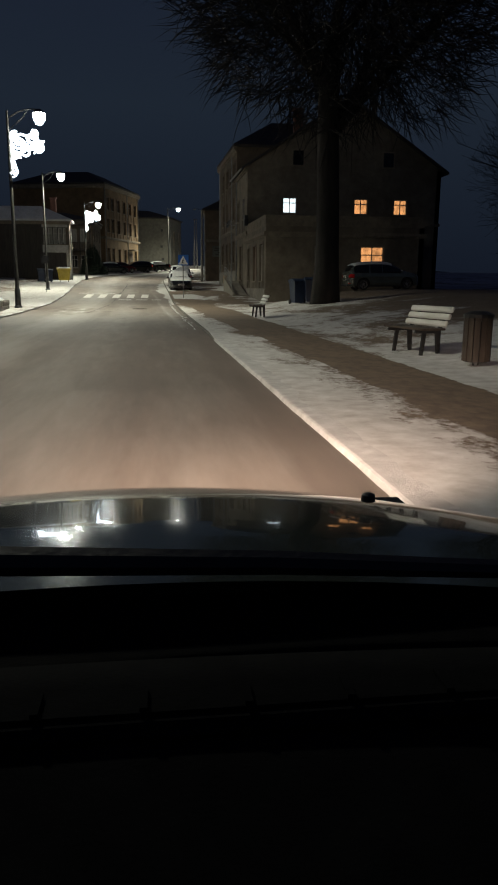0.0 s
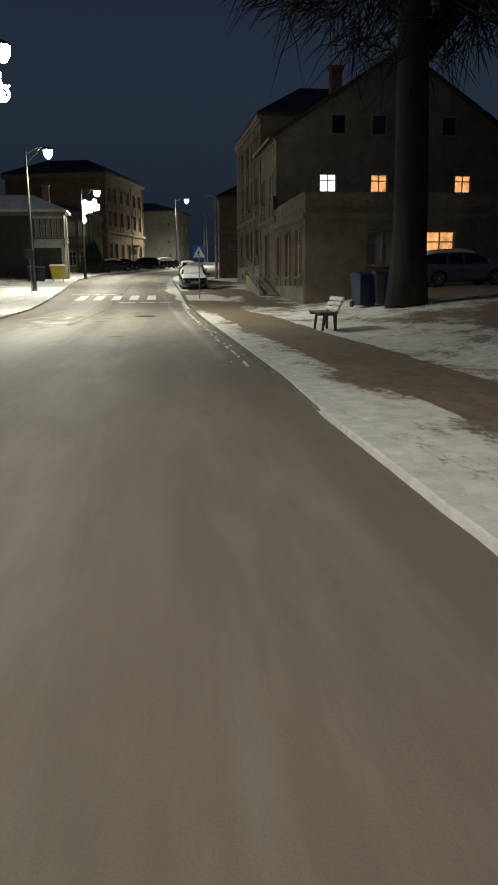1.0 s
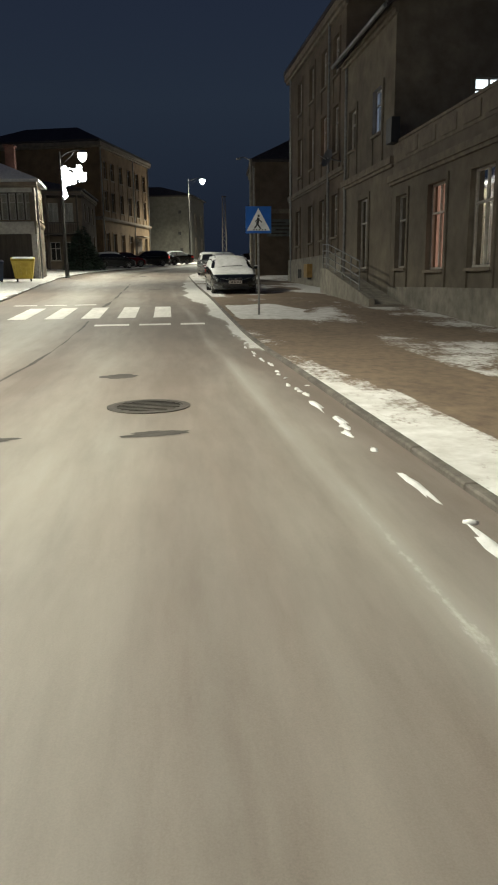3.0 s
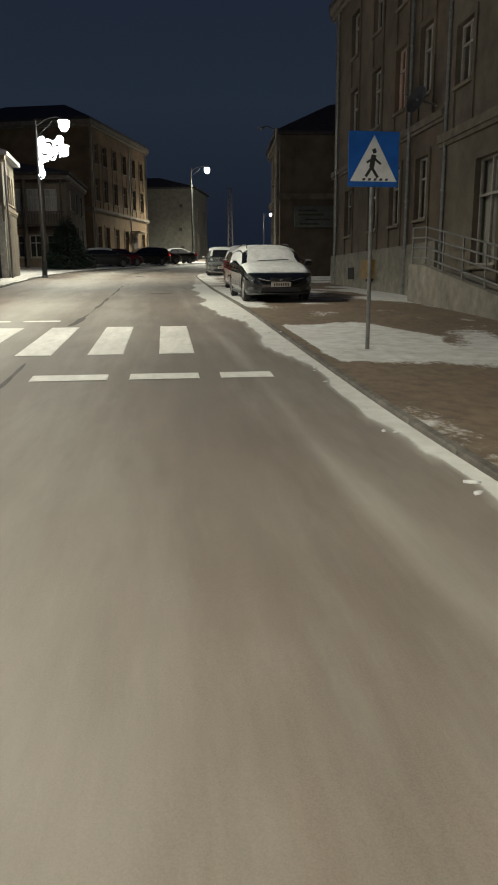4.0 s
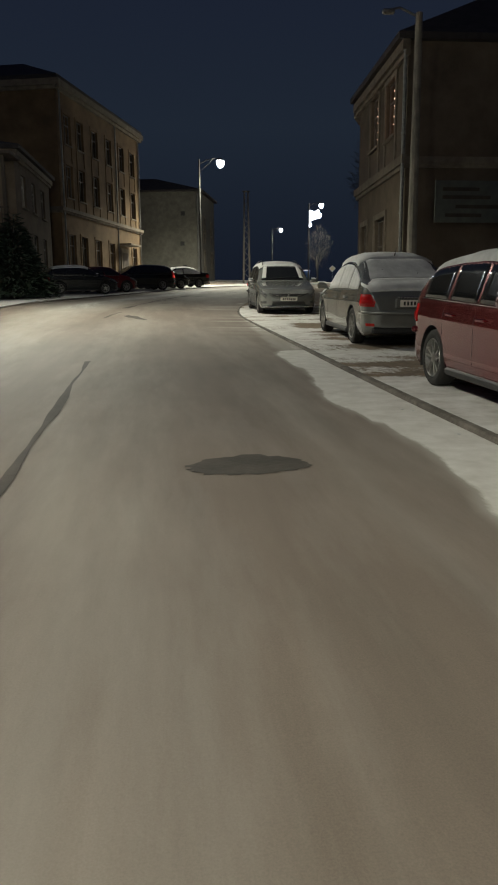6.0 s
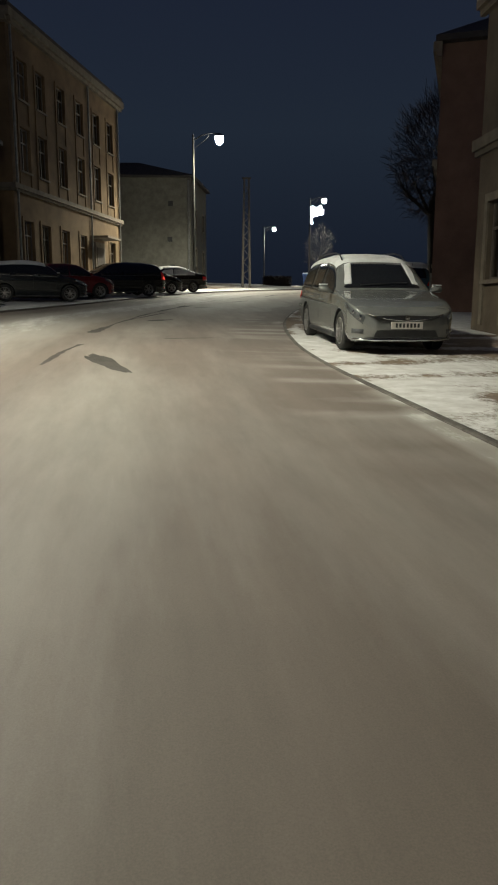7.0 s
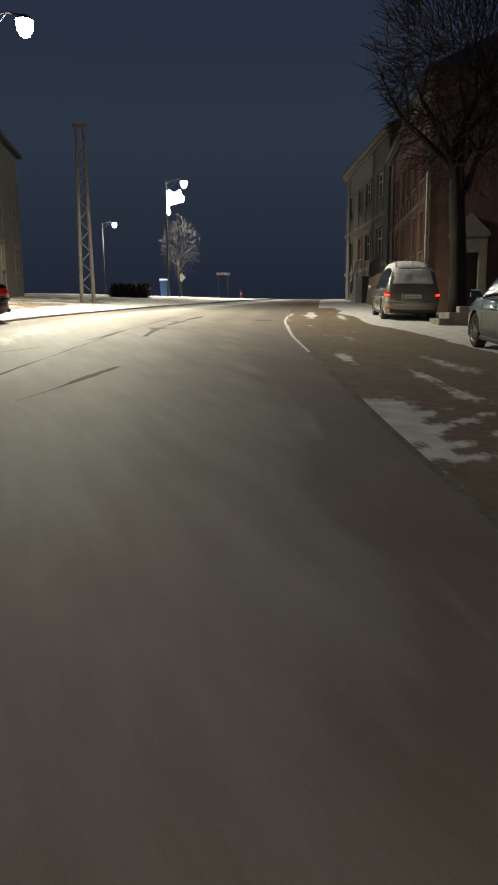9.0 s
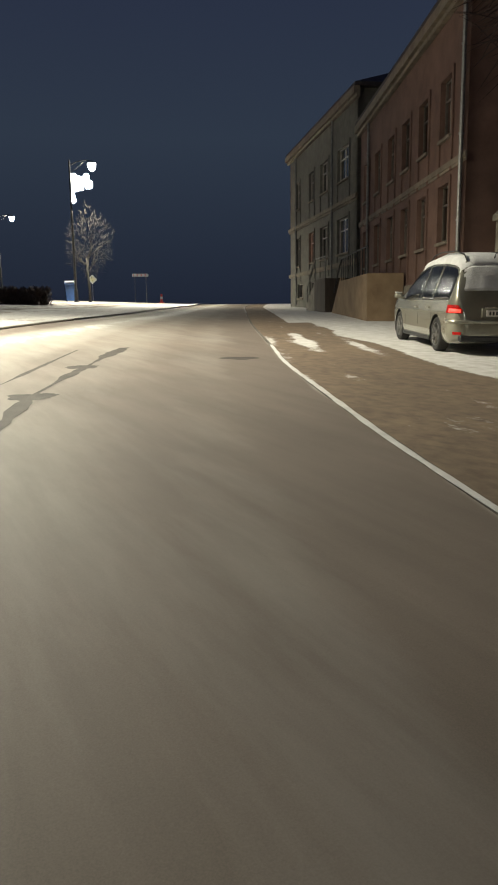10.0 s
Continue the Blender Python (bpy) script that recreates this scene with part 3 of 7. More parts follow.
for i, (x, y, lx, ly, turn) in enumerate(((-0.25, 32.3, 0.3, 0.25, 0.3), (0.3, 28.5, 0.35, 0.14, 0.2), (-1.3, 26.6, 0.5, 0.12, 0.7), (-1.2, 28.4, 0.45, 0.1, 0.3), (-0.3, 19.4, 0.26, 0.1, 0.1), (-0.08, 58.4, 0.5, 0.3, 0.2), (-0.15, 84.4, 0.5, 0.2, 0.75),
                                                  (11.0, 107.8, 0.38, 0.32, 0), (1.7, 91.2, 0.5, 0.12, 0.2), (6.9, 105.0, 0.35, 0.3, 0.4), (8.2, 107.6, 0.3, 0.25, 0.9), (-1.26, 75.5, 0.2, 1.35, 0.25), (0.3, 79.2, 0.65, 0.08, 0.1))):
    repair(x, y, lx, ly, turn, i)


def seam(points, width, seed):
    """A long joint in the asphalt, tarred over: a ragged ribbon along the points."""
    rnd = random.Random(seed)
    o = thing("tar_seam", "long ragged tarred joint in the asphalt", "tar seam", Matrix.Translation((points[0][0], points[0][1], ground_z(points[0][1]))), "tarred joints")
    o["kind"] = "structure"
    ys = np.arange(points[0][1], points[-1][1], 0.22)
    xs = np.interp(ys, [p[1] for p in points], [p[0] for p in points])
    bm = fresh()
    prev = None
    for x, y in zip(xs, ys):
        w = width * rnd.uniform(0.4, 0.8) * max(0.1, 0.55 + 1.3 * patch(0, float(y), 0.9, seed))
        c = float(x) + 0.05 * patch(0, float(y), 1.2, seed + 3)
        z = ground_z(float(y)) + 0.005 - o.matrix_world.translation.z
        e = [bm.verts.new((c + d - points[0][0], float(y) - points[0][1], z)) for d in (-w, w)]
        if prev:
            bm.faces.new((prev[0], prev[1], e[1], e[0]))
        prev = e
    part("tar", bm, TAR, o)


seam(((-1.72, 46.8), (-1.58, 49.2), (-1.69, 65.0)), 0.09, 1)
seam(((-2.1, 24.5), (-1.75, 34.0), (-1.7, 42.5)), 0.06, 2)
seam(((-0.9, 84.9), (-0.37, 87.3), (0.6, 90.6), (1.3, 92.6)), 0.2, 3)
seam(((2.6, 94.4), (3.12, 95.2), (4.3, 97.2)), 0.13, 4)
seam(((5.9, 102.4), (6.93, 105.1), (8.18, 107.5), (9.96, 110.7)), 0.26, 5)
seam(((-2.12, 75.2), (-1.97, 76.9), (-1.72, 78.2)), 0.13, 7)
seam(((-1.68, 80.5), (-1.32, 83.0), (-0.75, 85.2), (0.1, 87.6)), 0.16, 8)
seam(((1.9, 95.0), (2.6, 96.7), (4.02, 100.06), (5.67, 103.9)), 0.07, 9)
seam(((2.3, 98.9), (2.73, 99.7), (3.7, 100.6)), 0.08, 10)
seam(((4.4, 101.4), (6.9, 106.4), (9.0, 110.6)), 0.09, 6)

# snow left along the kerb: a broken, wavy ridge
bm = fresh()
for y_from, y_to, side in ((98, 110, 1), (20, 118, -1)):
    prev = None
    for k in range(int((y_to - y_from) / 0.12)):
        y = y_from + k * 0.12
        n1 = noise.noise(Vector((y * 0.35, side, 3.0)))
        n2 = noise.noise(Vector((y * 2.1, side, 7.0)))
        wdt = 0.04 + 0.09 * n1 + 0.06 * n2
        if wdt < 0.03 and y_from != 98:
            prev = None
            continue
        x = right_x(y) + 0.09 + 0.05 * noise.noise(Vector((y * 0.8, 1.0, 2.0))) if side > 0 else left_x(y) - 0.06
        if y_from == 98:
            x, wdt = right_x(y) + 0.04 * n1, (0.016 + 0.02 * n2) * min(1.0, max(0.1, (y - 97.5) / 4))
        zp = ground_z(y) + 0.018 if y_from == 98 else terrain(x + side * 0.3, y)
        h = 0.003 if y_from == 98 else 0.012 + 0.02 * max(0.0, n1 + n2)
        pts = ((x - side * wdt, zp), (x - side * wdt * 0.5, zp + h * 0.7), (x + side * wdt * 0.2, zp + h), (x + side * (wdt + 0.05), zp - 0.004))
        ring = [bm.verts.new((px, y, pz)) for px, pz in pts]
        if prev:
            for a in range(3):
                bm.faces.new((prev[a], prev[a + 1], ring[a + 1], ring[a]))
        prev = ring
# flat clods in the gutter, in a broken row
rnd = random.Random(4)
y = 12.5
while y < 36:
    length = rnd.choice((0.12, 0.2, 0.3, 0.45, 0.8)) * rnd.uniform(0.7, 1.2)
    wide = rnd.uniform(0.02, 0.05)
    x = right_x(y) - 0.2 - 0.004 * (y - 14) + rnd.gauss(0, 0.025)
    n = 13
    ring, top = [], []
    for k in range(n):
        a = 2 * math.pi * k / n
        q = rnd.uniform(0.5, 1.25)
        px, py = x + wide * q * math.cos(a), y + length * 0.5 * q * math.sin(a)
        ring.append(bm.verts.new((px, py, ground_z(py) + 0.001)))
        top.append(bm.verts.new((x + (px - x) * 0.6, y + (py - y) * 0.7, ground_z(py) + rnd.uniform(0.006, 0.025))))
    for k in range(n):
        bm.faces.new((ring[k], ring[(k + 1) % n], top[(k + 1) % n], top[k]))
    bm.faces.new(top)
    y += length * 0.5 + rnd.uniform(0.1, 0.9)
for i in range(50):
    y = rnd.uniform(13, 62)
    r = rnd.uniform(0.012, 0.035)
    x = right_x(y) + rnd.gauss(-0.2, 0.07)
    m = Matrix.Translation((x, y, (ground_z(y) if x < right_x(y) else terrain(x, y)) + r * 0.1)) @ Matrix.Rotation(rnd.uniform(0, 3), 4, "Z") @ Matrix.Diagonal((r, r * rnd.uniform(1.0, 2.2), r * 0.6, 1))
    q = bmesh.ops.create_icosphere(bm, subdivisions=1, radius=1.0, matrix=m)
    for v in q["verts"]:
        v.co += Vector((rnd.uniform(-0.2, 0.2), rnd.uniform(-0.2, 0.2), rnd.uniform(-0.15, 0.15))) * r
lumps = part("ploughed_snow", bm, SNOW, None, "broken ridge of ploughed snow along the kerb", True)
tagged(lumps, "", "snow", "", "stuff")


bm = fresh()
prev = None
for k in range(185):
    y = -8 + k * 0.12
    n1, n2 = noise.noise(Vector((y * 0.35, 1, 3.0))), noise.noise(Vector((y * 2.1, 1, 7.0)))
    x, z = right_x(y) - 0.004 + 0.012 * n1 + 0.008 * n2 + 0.2 * max(0.0, (y - 8) / 6.2), ground_z(y)
    ring = [bm.verts.new(v) for v in ((x - 0.012, y, z), (x, y, z + 0.044), (x + 0.02, y, z + 0.053), (right_x(y) + 0.24 + 0.1 * n2, y, z + 0.051 + 0.004 * n1))]
    if prev:
        for a in range(3):
            bm.faces.new((prev[a], prev[a + 1], ring[a + 1], ring[a]))
    prev = ring
tagged(part("kerb_snow", bm, CRUST, None, "flat trodden snow crust lying over the kerb"), "", "snow", "", "stuff")


# ---- houses ----
def wpart(name, bm, mat, parent, label="", smooth_faces=False):
    """A part whose mesh was drawn in world coordinates."""
    top = parent
    while top.parent:
        top = top.parent
    bm.transform(top.matrix_basis.inverted())
    return part(name, bm, mat, parent, label, smooth_faces)


class Wall:
    """A straight wall from p to q; its outer face looks to the left of that way. u runs along it, o outwards."""

    def __init__(self, p, q):
        self.p, self.q = Vector(p), Vector(q)
        self.d = (self.q - self.p).normalized()
        self.n = Vector((-self.d.y, self.d.x))
        self.length = (self.q - self.p).length

    def at(self, u, o, z):
        v = self.p + self.d * u + self.n * o
        return (v.x, v.y, z)

    def box(self, bm, u0, u1, o0, o1, z0, z1):
        vs = [bm.verts.new(self.at(u, o, z)) for z in (z0, z1) for u, o in ((u0, o0), (u1, o0), (u1, o1), (u0, o1))]
        for f in ((3, 2, 1, 0), (4, 5, 6, 7), (0, 1, 5, 4), (1, 2, 6, 5), (2, 3, 7, 6), (3, 0, 4, 7)):
            bm.faces.new([vs[i] for i in f])

    def sheet(self, bm, u0, u1, o, z0, z1):
        bm.faces.new([bm.verts.new(self.at(u, o, z)) for u, z in ((u0, z0), (u1, z0), (u1, z1), (u0, z1))])


def lattice(w, u0, u1, z0, z1, holes, o_out, o_in):
    """One joined slab with rectangular holes, between two depths of a wall."""
    us = sorted({u0, u1, *(h[0] for h in holes), *(h[1] for h in holes)})
    zs = sorted({z0, z1, *(h[2] for h in holes), *(h[3] for h in holes)})
    bm = fresh()
    cache = {}

    def v(i, j, o):
        if (i, j, o) not in cache:
            cache[i, j, o] = bm.verts.new(w.at(us[i], o, zs[j]))
        return cache[i, j, o]

    def solid(i, j):
        if not (0 <= i < len(us) - 1 and 0 <= j < len(zs) - 1):
            return False
        u, z = (us[i] + us[i + 1]) / 2, (zs[j] + zs[j + 1]) / 2
        return not any(h[0] < u < h[1] and h[2] < z < h[3] for h in holes)

    for i in range(len(us) - 1):
        for j in range(len(zs) - 1):
            if not solid(i, j):
                continue
            for o in (o_out, o_in):
                bm.faces.new((v(i, j, o), v(i + 1, j, o), v(i + 1, j + 1, o), v(i, j + 1, o)))
            for di, dj, a, b in ((-1, 0, (i, j), (i, j + 1)), (1, 0, (i + 1, j), (i + 1, j + 1)), (0, -1, (i, j), (i + 1, j)), (0, 1, (i, j + 1), (i + 1, j + 1))):
                if not solid(i + di, j + dj):
                    bm.faces.new((v(*a, o_out), v(*b, o_out), v(*b, o_in), v(*a, o_in)))
    return bm


def build_wall(root, w, z0, z1, mat, holes=(), thick=0.34, label=""):
    """A wall with real openings."""
    bm = lattice(w, 0.0, w.length, z0, z1, holes, 0.0, -thick)
    return wpart("wall", bm, mat, root, label)


def window(root, w, u0, u1, z0, z1, behind, bars=(1, 1), surround=True, sill=True, label="", trim_mat=None, frame_mat=None):
    """A casement in its opening: frame and glazing bars, panes, the backing behind (net curtains, lit room or painted
    darkness), sill, plaster surround.
    """
    t = 0.06
    cols, rows = bars
    ue = [u0 + t] + [u0 + (u1 - u0) * i / (cols + 1) for i in range(1, cols + 1)] + [u1 - t]
    ze = [z0 + t] + [z0 + (z1 - z0) * (0.66 if rows == 1 else j / (rows + 1)) for j in range(1, rows + 1)] + [z1 - t]
    g = 0.03
    holes = [(ue[i] + (g if i else 0), ue[i + 1] - (g if i < cols else 0), ze[j] + (g if j else 0), ze[j + 1] - (g if j < rows else 0)) for i in range(cols + 1) for j in range(rows + 1)]
    bm = lattice(w, u0, u1, z0, z1, holes, -0.1, -0.17)
    win = wpart("window", bm, frame_mat or FRAME, root, label)
    bm = fresh()
    w.sheet(bm, u0 + 0.02, u1 - 0.02, -0.135, z0 + 0.02, z1 - 0.02)
    g = wpart("pane", bm, PANE, win)
    g.visible_shadow = False
    # Pleated backing; for an unlit room a near-black sheet paints the shade.
    bm = fresh()
    n = 9
    for k in range(n):
        a, b = u0 + (u1 - u0) * k / n, u0 + (u1 - u0) * (k + 1) / n
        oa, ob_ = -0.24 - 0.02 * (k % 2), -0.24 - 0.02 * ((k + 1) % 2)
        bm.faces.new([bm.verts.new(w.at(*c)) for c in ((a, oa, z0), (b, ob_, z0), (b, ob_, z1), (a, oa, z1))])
    wpart("window_backing", bm, behind, win, "lit curtained room behind the glass" if behind in (LIT_WARM, LIT_WHITE, LIT_BLUE, LIT_PINK, LIT_RED) else "")
    if sill:
        bm = fresh()
        w.box(bm, u0 - 0.08, u1 + 0.08, -0.1, 0.1, z0 - 0.09, z0 - 0.005)
        wpart("sill", bm, TRIM, win)
    if surround:
        bm = lattice(w, u0 - 0.16, u1 + 0.16, z0, z1 + 0.18, [(u0 - 0.004, u1 + 0.004, z0 - 1, z1 + 0.004)], 0.05, 0.003)
        wpart("surround", bm, trim_mat or TRIM, win)
    return win


def facade(root, p, q, z0, z1, mat, wins=(), bands=(), thick=0.34, trim_mat=None, frame_mat=None):
    """A wall and its windows: rows of (u centre, width, z0, z1, behind, bars, surround)."""
    w = Wall(p, q)
    wins = [x for x in wins if x[0] - x[1] / 2 > 0.1 and x[0] + x[1] / 2 < w.length - 0.1]
    build_wall(root, w, z0, z1, mat, [(u - wd / 2, u + wd / 2, a, b) for u, wd, a, b, *_ in wins], thick)
    for u, wd, a, b, behind, bars, trim in wins:
        window(root, w, u - wd / 2, u + wd / 2, a, b, behind, bars, trim, True, "", trim_mat, frame_mat)
    for z, h, o in bands:
        bm = fresh()
        w.box(bm, -o, w.length + o, 0.003, o, z, z + h)
        w.box(bm, -o, w.length + o, 0.003, o * 0.55, z - h * 0.5, z - 0.002)
        wpart("string_course", bm, TRIM, root)
    return w


def gable_roof(root, p, q, depth, z_eave, rise, over=0.45, mat=None, snow=False):
    """Two slopes over the rectangle behind the line p-q, with the ridge square to that line."""
    w = Wall(p, q)
    L = w.length
    t = 0.16
    for a, b in ((-over, L / 2), (L + over, L / 2)):
        drop = rise * over / (L / 2)
        bm = fresh()
        za, zb = z_eave - drop, z_eave + rise
        vs = [bm.verts.new(w.at(u, o, z)) for u, z in ((a, za), (b, zb)) for o in (over, -depth - over)]
        vt = [bm.verts.new(w.at(u, o, z + t)) for u, z in ((a, za), (b, zb)) for o in (over, -depth - over)]
        for f in ((0, 1, 3, 2),):
            bm.faces.new([vs[i] for i in f])
            bm.faces.new([vt[i] for i in f])
        for i, j in ((0, 1), (1, 3), (3, 2), (2, 0)):
            bm.faces.new((vs[i], vs[j], vt[j], vt[i]))
        wpart("roof_slope", bm, mat or ROOF, root)


def gable_wall(root, p, q, z_eave, rise, mat, o=0.0):
    w = Wall(p, q)
    bm = fresh()
    a = [bm.verts.new(w.at(u, o, z)) for u, z in ((0, z_eave), (w.length, z_eave), (w.length / 2, z_eave + rise))]
    b = [bm.verts.new(w.at(u, o - 0.3, z)) for u, z in ((0, z_eave), (w.length, z_eave), (w.length / 2, z_eave + rise))]
    bm.faces.new(a)
    bm.faces.new(b[::-1])
    for i in range(3):
        bm.faces.new((a[i], a[(i + 1) % 3], b[(i + 1) % 3], b[i]))
    wpart("gable", bm, mat, root)
    return w


def hip_roof(root, pts, z, rise, over=0.4, mat=None, inset=0.42):
    """A hipped roof over a four-cornered plan."""
    c = sum((Vector(p) for p in pts), Vector((0, 0))) / 4
    bm = fresh()
    lo = [Vector(p) + (Vector(p) - c).normalized() * over for p in pts]
    hi = [Vector(p).lerp(c, 1 - inset) for p in pts]
    a = [bm.verts.new((v.x, v.y, z)) for v in lo]
    b = [bm.verts.new((v.x, v.y, z + 0.18)) for v in lo]
    t = [bm.verts.new((v.x, v.y, z + rise)) for v in hi]
    bm.faces.new(a)
    bm.faces.new(t)
    for i in range(4):
        j = (i + 1) % 4
        bm.faces.new((a[i], a[j], b[j], b[i]))
        bm.faces.new((b[i], b[j], t[j], t[i]))
    return wpart("roof", bm, mat or ROOF, root)


def downpipe(root, x, y, z0, z1, r=0.055):
    bm = fresh()
    tube(bm, [(x, y, z0), (x, y, z1)], r, 8)
    for z in np.arange(z0 + 0.8, z1, 2.2):
        tube(bm, [(x, y, z), (x, y, z + 0.05)], r * 1.35, 8)
    wpart("downpipe", bm, GALVANISED, root)


def house_root(name, label, pts, category="house"):
    x, y = sum(p[0] for p in pts) / len(pts), sum(p[1] for p in pts) / len(pts)
    return thing(name, label, category, Matrix.Translation((x, y, ground_z(y))))


# corner house: gable to the park, one-storey shop wing in front of it
pts = [(7.92, 46.8), (7.8, 53.0), (22.8, 53.0), (22.8, 46.8)]
h = house_root("gabled_house", "grey plastered gabled house with three lit upper windows", pts)
facade(h, pts[0], pts[1], -0.3, 9.9, PLASTER, [(1.75, 1.0, 6.3, 7.75, LIT_BLUE, (1, 1), True), (3.3, 1.3, 1.75, 4.3, CURTAIN, (1, 1), True), (5.0, 1.0, 6.3, 7.75, ROOM_SHADE, (1, 1), True)], [(5.05, 0.22, 0.14), (9.62, 0.25, 0.2)], 0.34, PLASTER)
facade(h, pts[1], pts[2], -0.3, 9.9, PLASTER)
facade(h, pts[2], pts[3], -0.3, 9.9, PLASTER)
south = [(22.8 - 11.12, 1.05, 6.62, 7.74, LIT_WHITE, (1, 1), True), (22.8 - 14.33, 1.05, 6.62, 7.74, LIT_WARM, (1, 1), True), (22.8 - 16.6, 1.05, 6.62, 7.74, LIT_WARM, (1, 1), True), (22.8 - 19.7, 1.05, 6.62, 7.74, LIT_WARM, (1, 1), True)]
facade(h, pts[3], pts[0], -0.3, 9.9, PLASTER, south, [(5.9, 0.14, 0.08)], 0.34, PLASTER)
gable_wall(h, pts[3], pts[0], 9.9, 4.8, PLASTER)
gable_wall(h, pts[1], pts[2], 9.9, 4.8, PLASTER)
gable_roof(h, pts[3], pts[0], 6.2, 9.9, 4.8)
w = Wall(pts[3], pts[0])
for xc in (11.7, 14.2, 18.6):
    bm = fresh()
    w.box(bm, 22.8 - xc - 0.5, 22.8 - xc + 0.5, 0.003, 0.05, 9.95, 11.15)
    wpart("gable_window_frame", bm, TRIM, h)
    bm = fresh()
    w.box(bm, 22.8 - xc - 0.38, 22.8 - xc + 0.38, 0.055, 0.07, 10.05, 11.05)
    wpart("gable_window", bm, CAR_GLASS, h)
bm = fresh()
tube(bm, [(7.42, 46.4, 9.62), (7.3, 53.3, 9.66)], 0.07, 8)
wpart("gutter", bm, GALVANISED, h)
downpipe(h, 7.75, 52.75, 0.8, 9.6)
bm = fresh()
box(bm, 12.0, 12.7, 50.2, 50.9, 12.0, 14.6)
box(bm, 11.92, 12.78, 50.12, 50.98, 14.6, 14.75)
wpart("chimney", bm, BRICK, h)

pts = [(8.04, 38.1), (7.92, 46.77), (18.5, 46.77), (18.5, 38.1)]
h = house_root("shop_wing", "low plastered shop wing with tall pale windows", pts)
facade(h, pts[0], pts[1], -0.3, 5.0, PLASTER, [(1.65, 1.35, 1.6, 3.95, CURTAIN, (1, 1), True), (4.6, 1.3, 1.6, 3.95, LIT_PINK, (1, 1), True), (7.6, 1.0, 1.7, 3.95, CURTAIN, (0, 1), True)], [(4.45, 0.2, 0.14)], 0.34, PLASTER)
facade(h, pts[2], pts[3], -0.3, 5.0, PLASTER)
facade(h, pts[3], pts[0], -0.3, 5.0, PLASTER, [(18.5 - 15.05, 1.55, 2.25, 3.8, LIT_WARM, (1, 1), True), (18.5 - 12.0, 1.55, 2.1, 3.8, CURTAIN, (1, 1), True)], [(4.45, 0.2, 0.14)], 0.34, PLASTER)
for a, b in ((pts[0], pts[1]), (pts[3], pts[0])):
    w = Wall(a, b)
    bm = fresh()
    w.box(bm, 0.02, w.length - 0.02, -0.3, 0.02, 5.0, 5.6)
    w.box(bm, 0, w.length, -0.34, 0.06, 5.6, 5.68)
    for k in range(int(w.length / 1.45)):
        w.box(bm, 0.5 + k * 1.45, 1.5 + k * 1.45, 0.02, 0.05, 5.1, 5.5)
    wpart("parapet", bm, TRIM, h)
bm = fresh()
box(bm, 8.2, 18.4, 38.4, 46.7, 4.9, 5.05)
wpart("roof", bm, SNOW, h, "flat roof under snow")
w = Wall(pts[0], pts[1])
bm = fresh()
w.box(bm, 0, w.length, 0.003, 0.07, 0, 1.1)
wpart("plinth", bm, CONCRETE, h)
bm = fresh()
w.box(bm, 8.0, 8.55, 0.02, 0.3, 5.6, 6.35)
wpart("ventilator_box", bm, BLACK_PLASTIC, h)

# tall tenement
pts = [(7.8, 53.05), (7.45, 64.7), (19.5, 65.2), (19.5, 53.05)]
h = house_root("brown_tenement", "tall brown plastered tenement with pale curtained windows", pts)
wins = []
for low, high, lit in ((1.4, 1.4, ROOM_SHADE), (3.74, 3.5, LIT_PINK), (6.12, 5.95, CURTAIN), (9.24, 8.68, CURTAIN)):
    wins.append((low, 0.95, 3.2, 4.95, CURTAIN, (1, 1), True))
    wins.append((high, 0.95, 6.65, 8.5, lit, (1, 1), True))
    wins.append((high, 0.95, 9.7, 11.2, ROOM_SHADE, (1, 1), True))
w = facade(h, pts[0], pts[1], -0.2, 12.3, PLASTER_B, wins, [(5.75, 0.2, 0.12), (12.0, 0.3, 0.25)], 0.34, PLASTER_B)
facade(h, pts[1], pts[2], -0.2, 12.3, PLASTER_B)
facade(h, pts[2], pts[3], -0.2, 12.3, PLASTER_B)
facade(h, pts[3], pts[0], -0.2, 12.3, PLASTER_B)
hip_roof(h, pts, 12.3, 2.6)
bm = fresh()
w.box(bm, 0, w.length, 0.003, 0.09, 0, 2.5)
wpart("plinth", bm, CONCRETE, h)
# Near-black slabs paint the darkness of the cellar openings.
for u in (1.6, 6.0, 8.4):
    bm = fresh()
    z = ground_z(53.05 + u) + 0.35
    w.box(bm, u - 0.4, u + 0.4, 0.092, 0.11, z, z + 0.45)
    wpart("cellar_window", bm, ROOM_SHADE, h)
bm = fresh()
w.box(bm, 5.4, 6.2, 0.09, 0.36, 1.5, 2.15)
wpart("gas_cabinet", bm, GAS_YELLOW, h, "ochre painted gas cabinet on the wall")
for u in (2.4, 10.9):
    v = w.at(u, 0.1, 0)
    downpipe(h, v[0], v[1], 0.8, 12)
dish = thing("satellite_dish", "dark satellite dish on a wall bracket", "satellite dish", Matrix.Translation(w.at(0.55, 0.6, 6.3)) @ Matrix.Scale(1.2, 4))
bm = fresh()
turned(bm, [(0.02, -0.06), (0.16, -0.045), (0.3, 0.0), (0.31, 0.01), (0.16, -0.03), (0.0, -0.045)], 18, Matrix.Rotation(radians(-70), 4, "Y") @ Matrix.Rotation(radians(20), 4, "X"))
part("reflector", bm, BLACK_PLASTIC, dish)
bm = fresh()
tube(bm, [(0, 0, 0), (0.5, 0, -0.12)], 0.025, 6)
tube(bm, [(-0.05, 0, -0.05), (-0.35, -0.1, 0.1)], 0.015, 6)
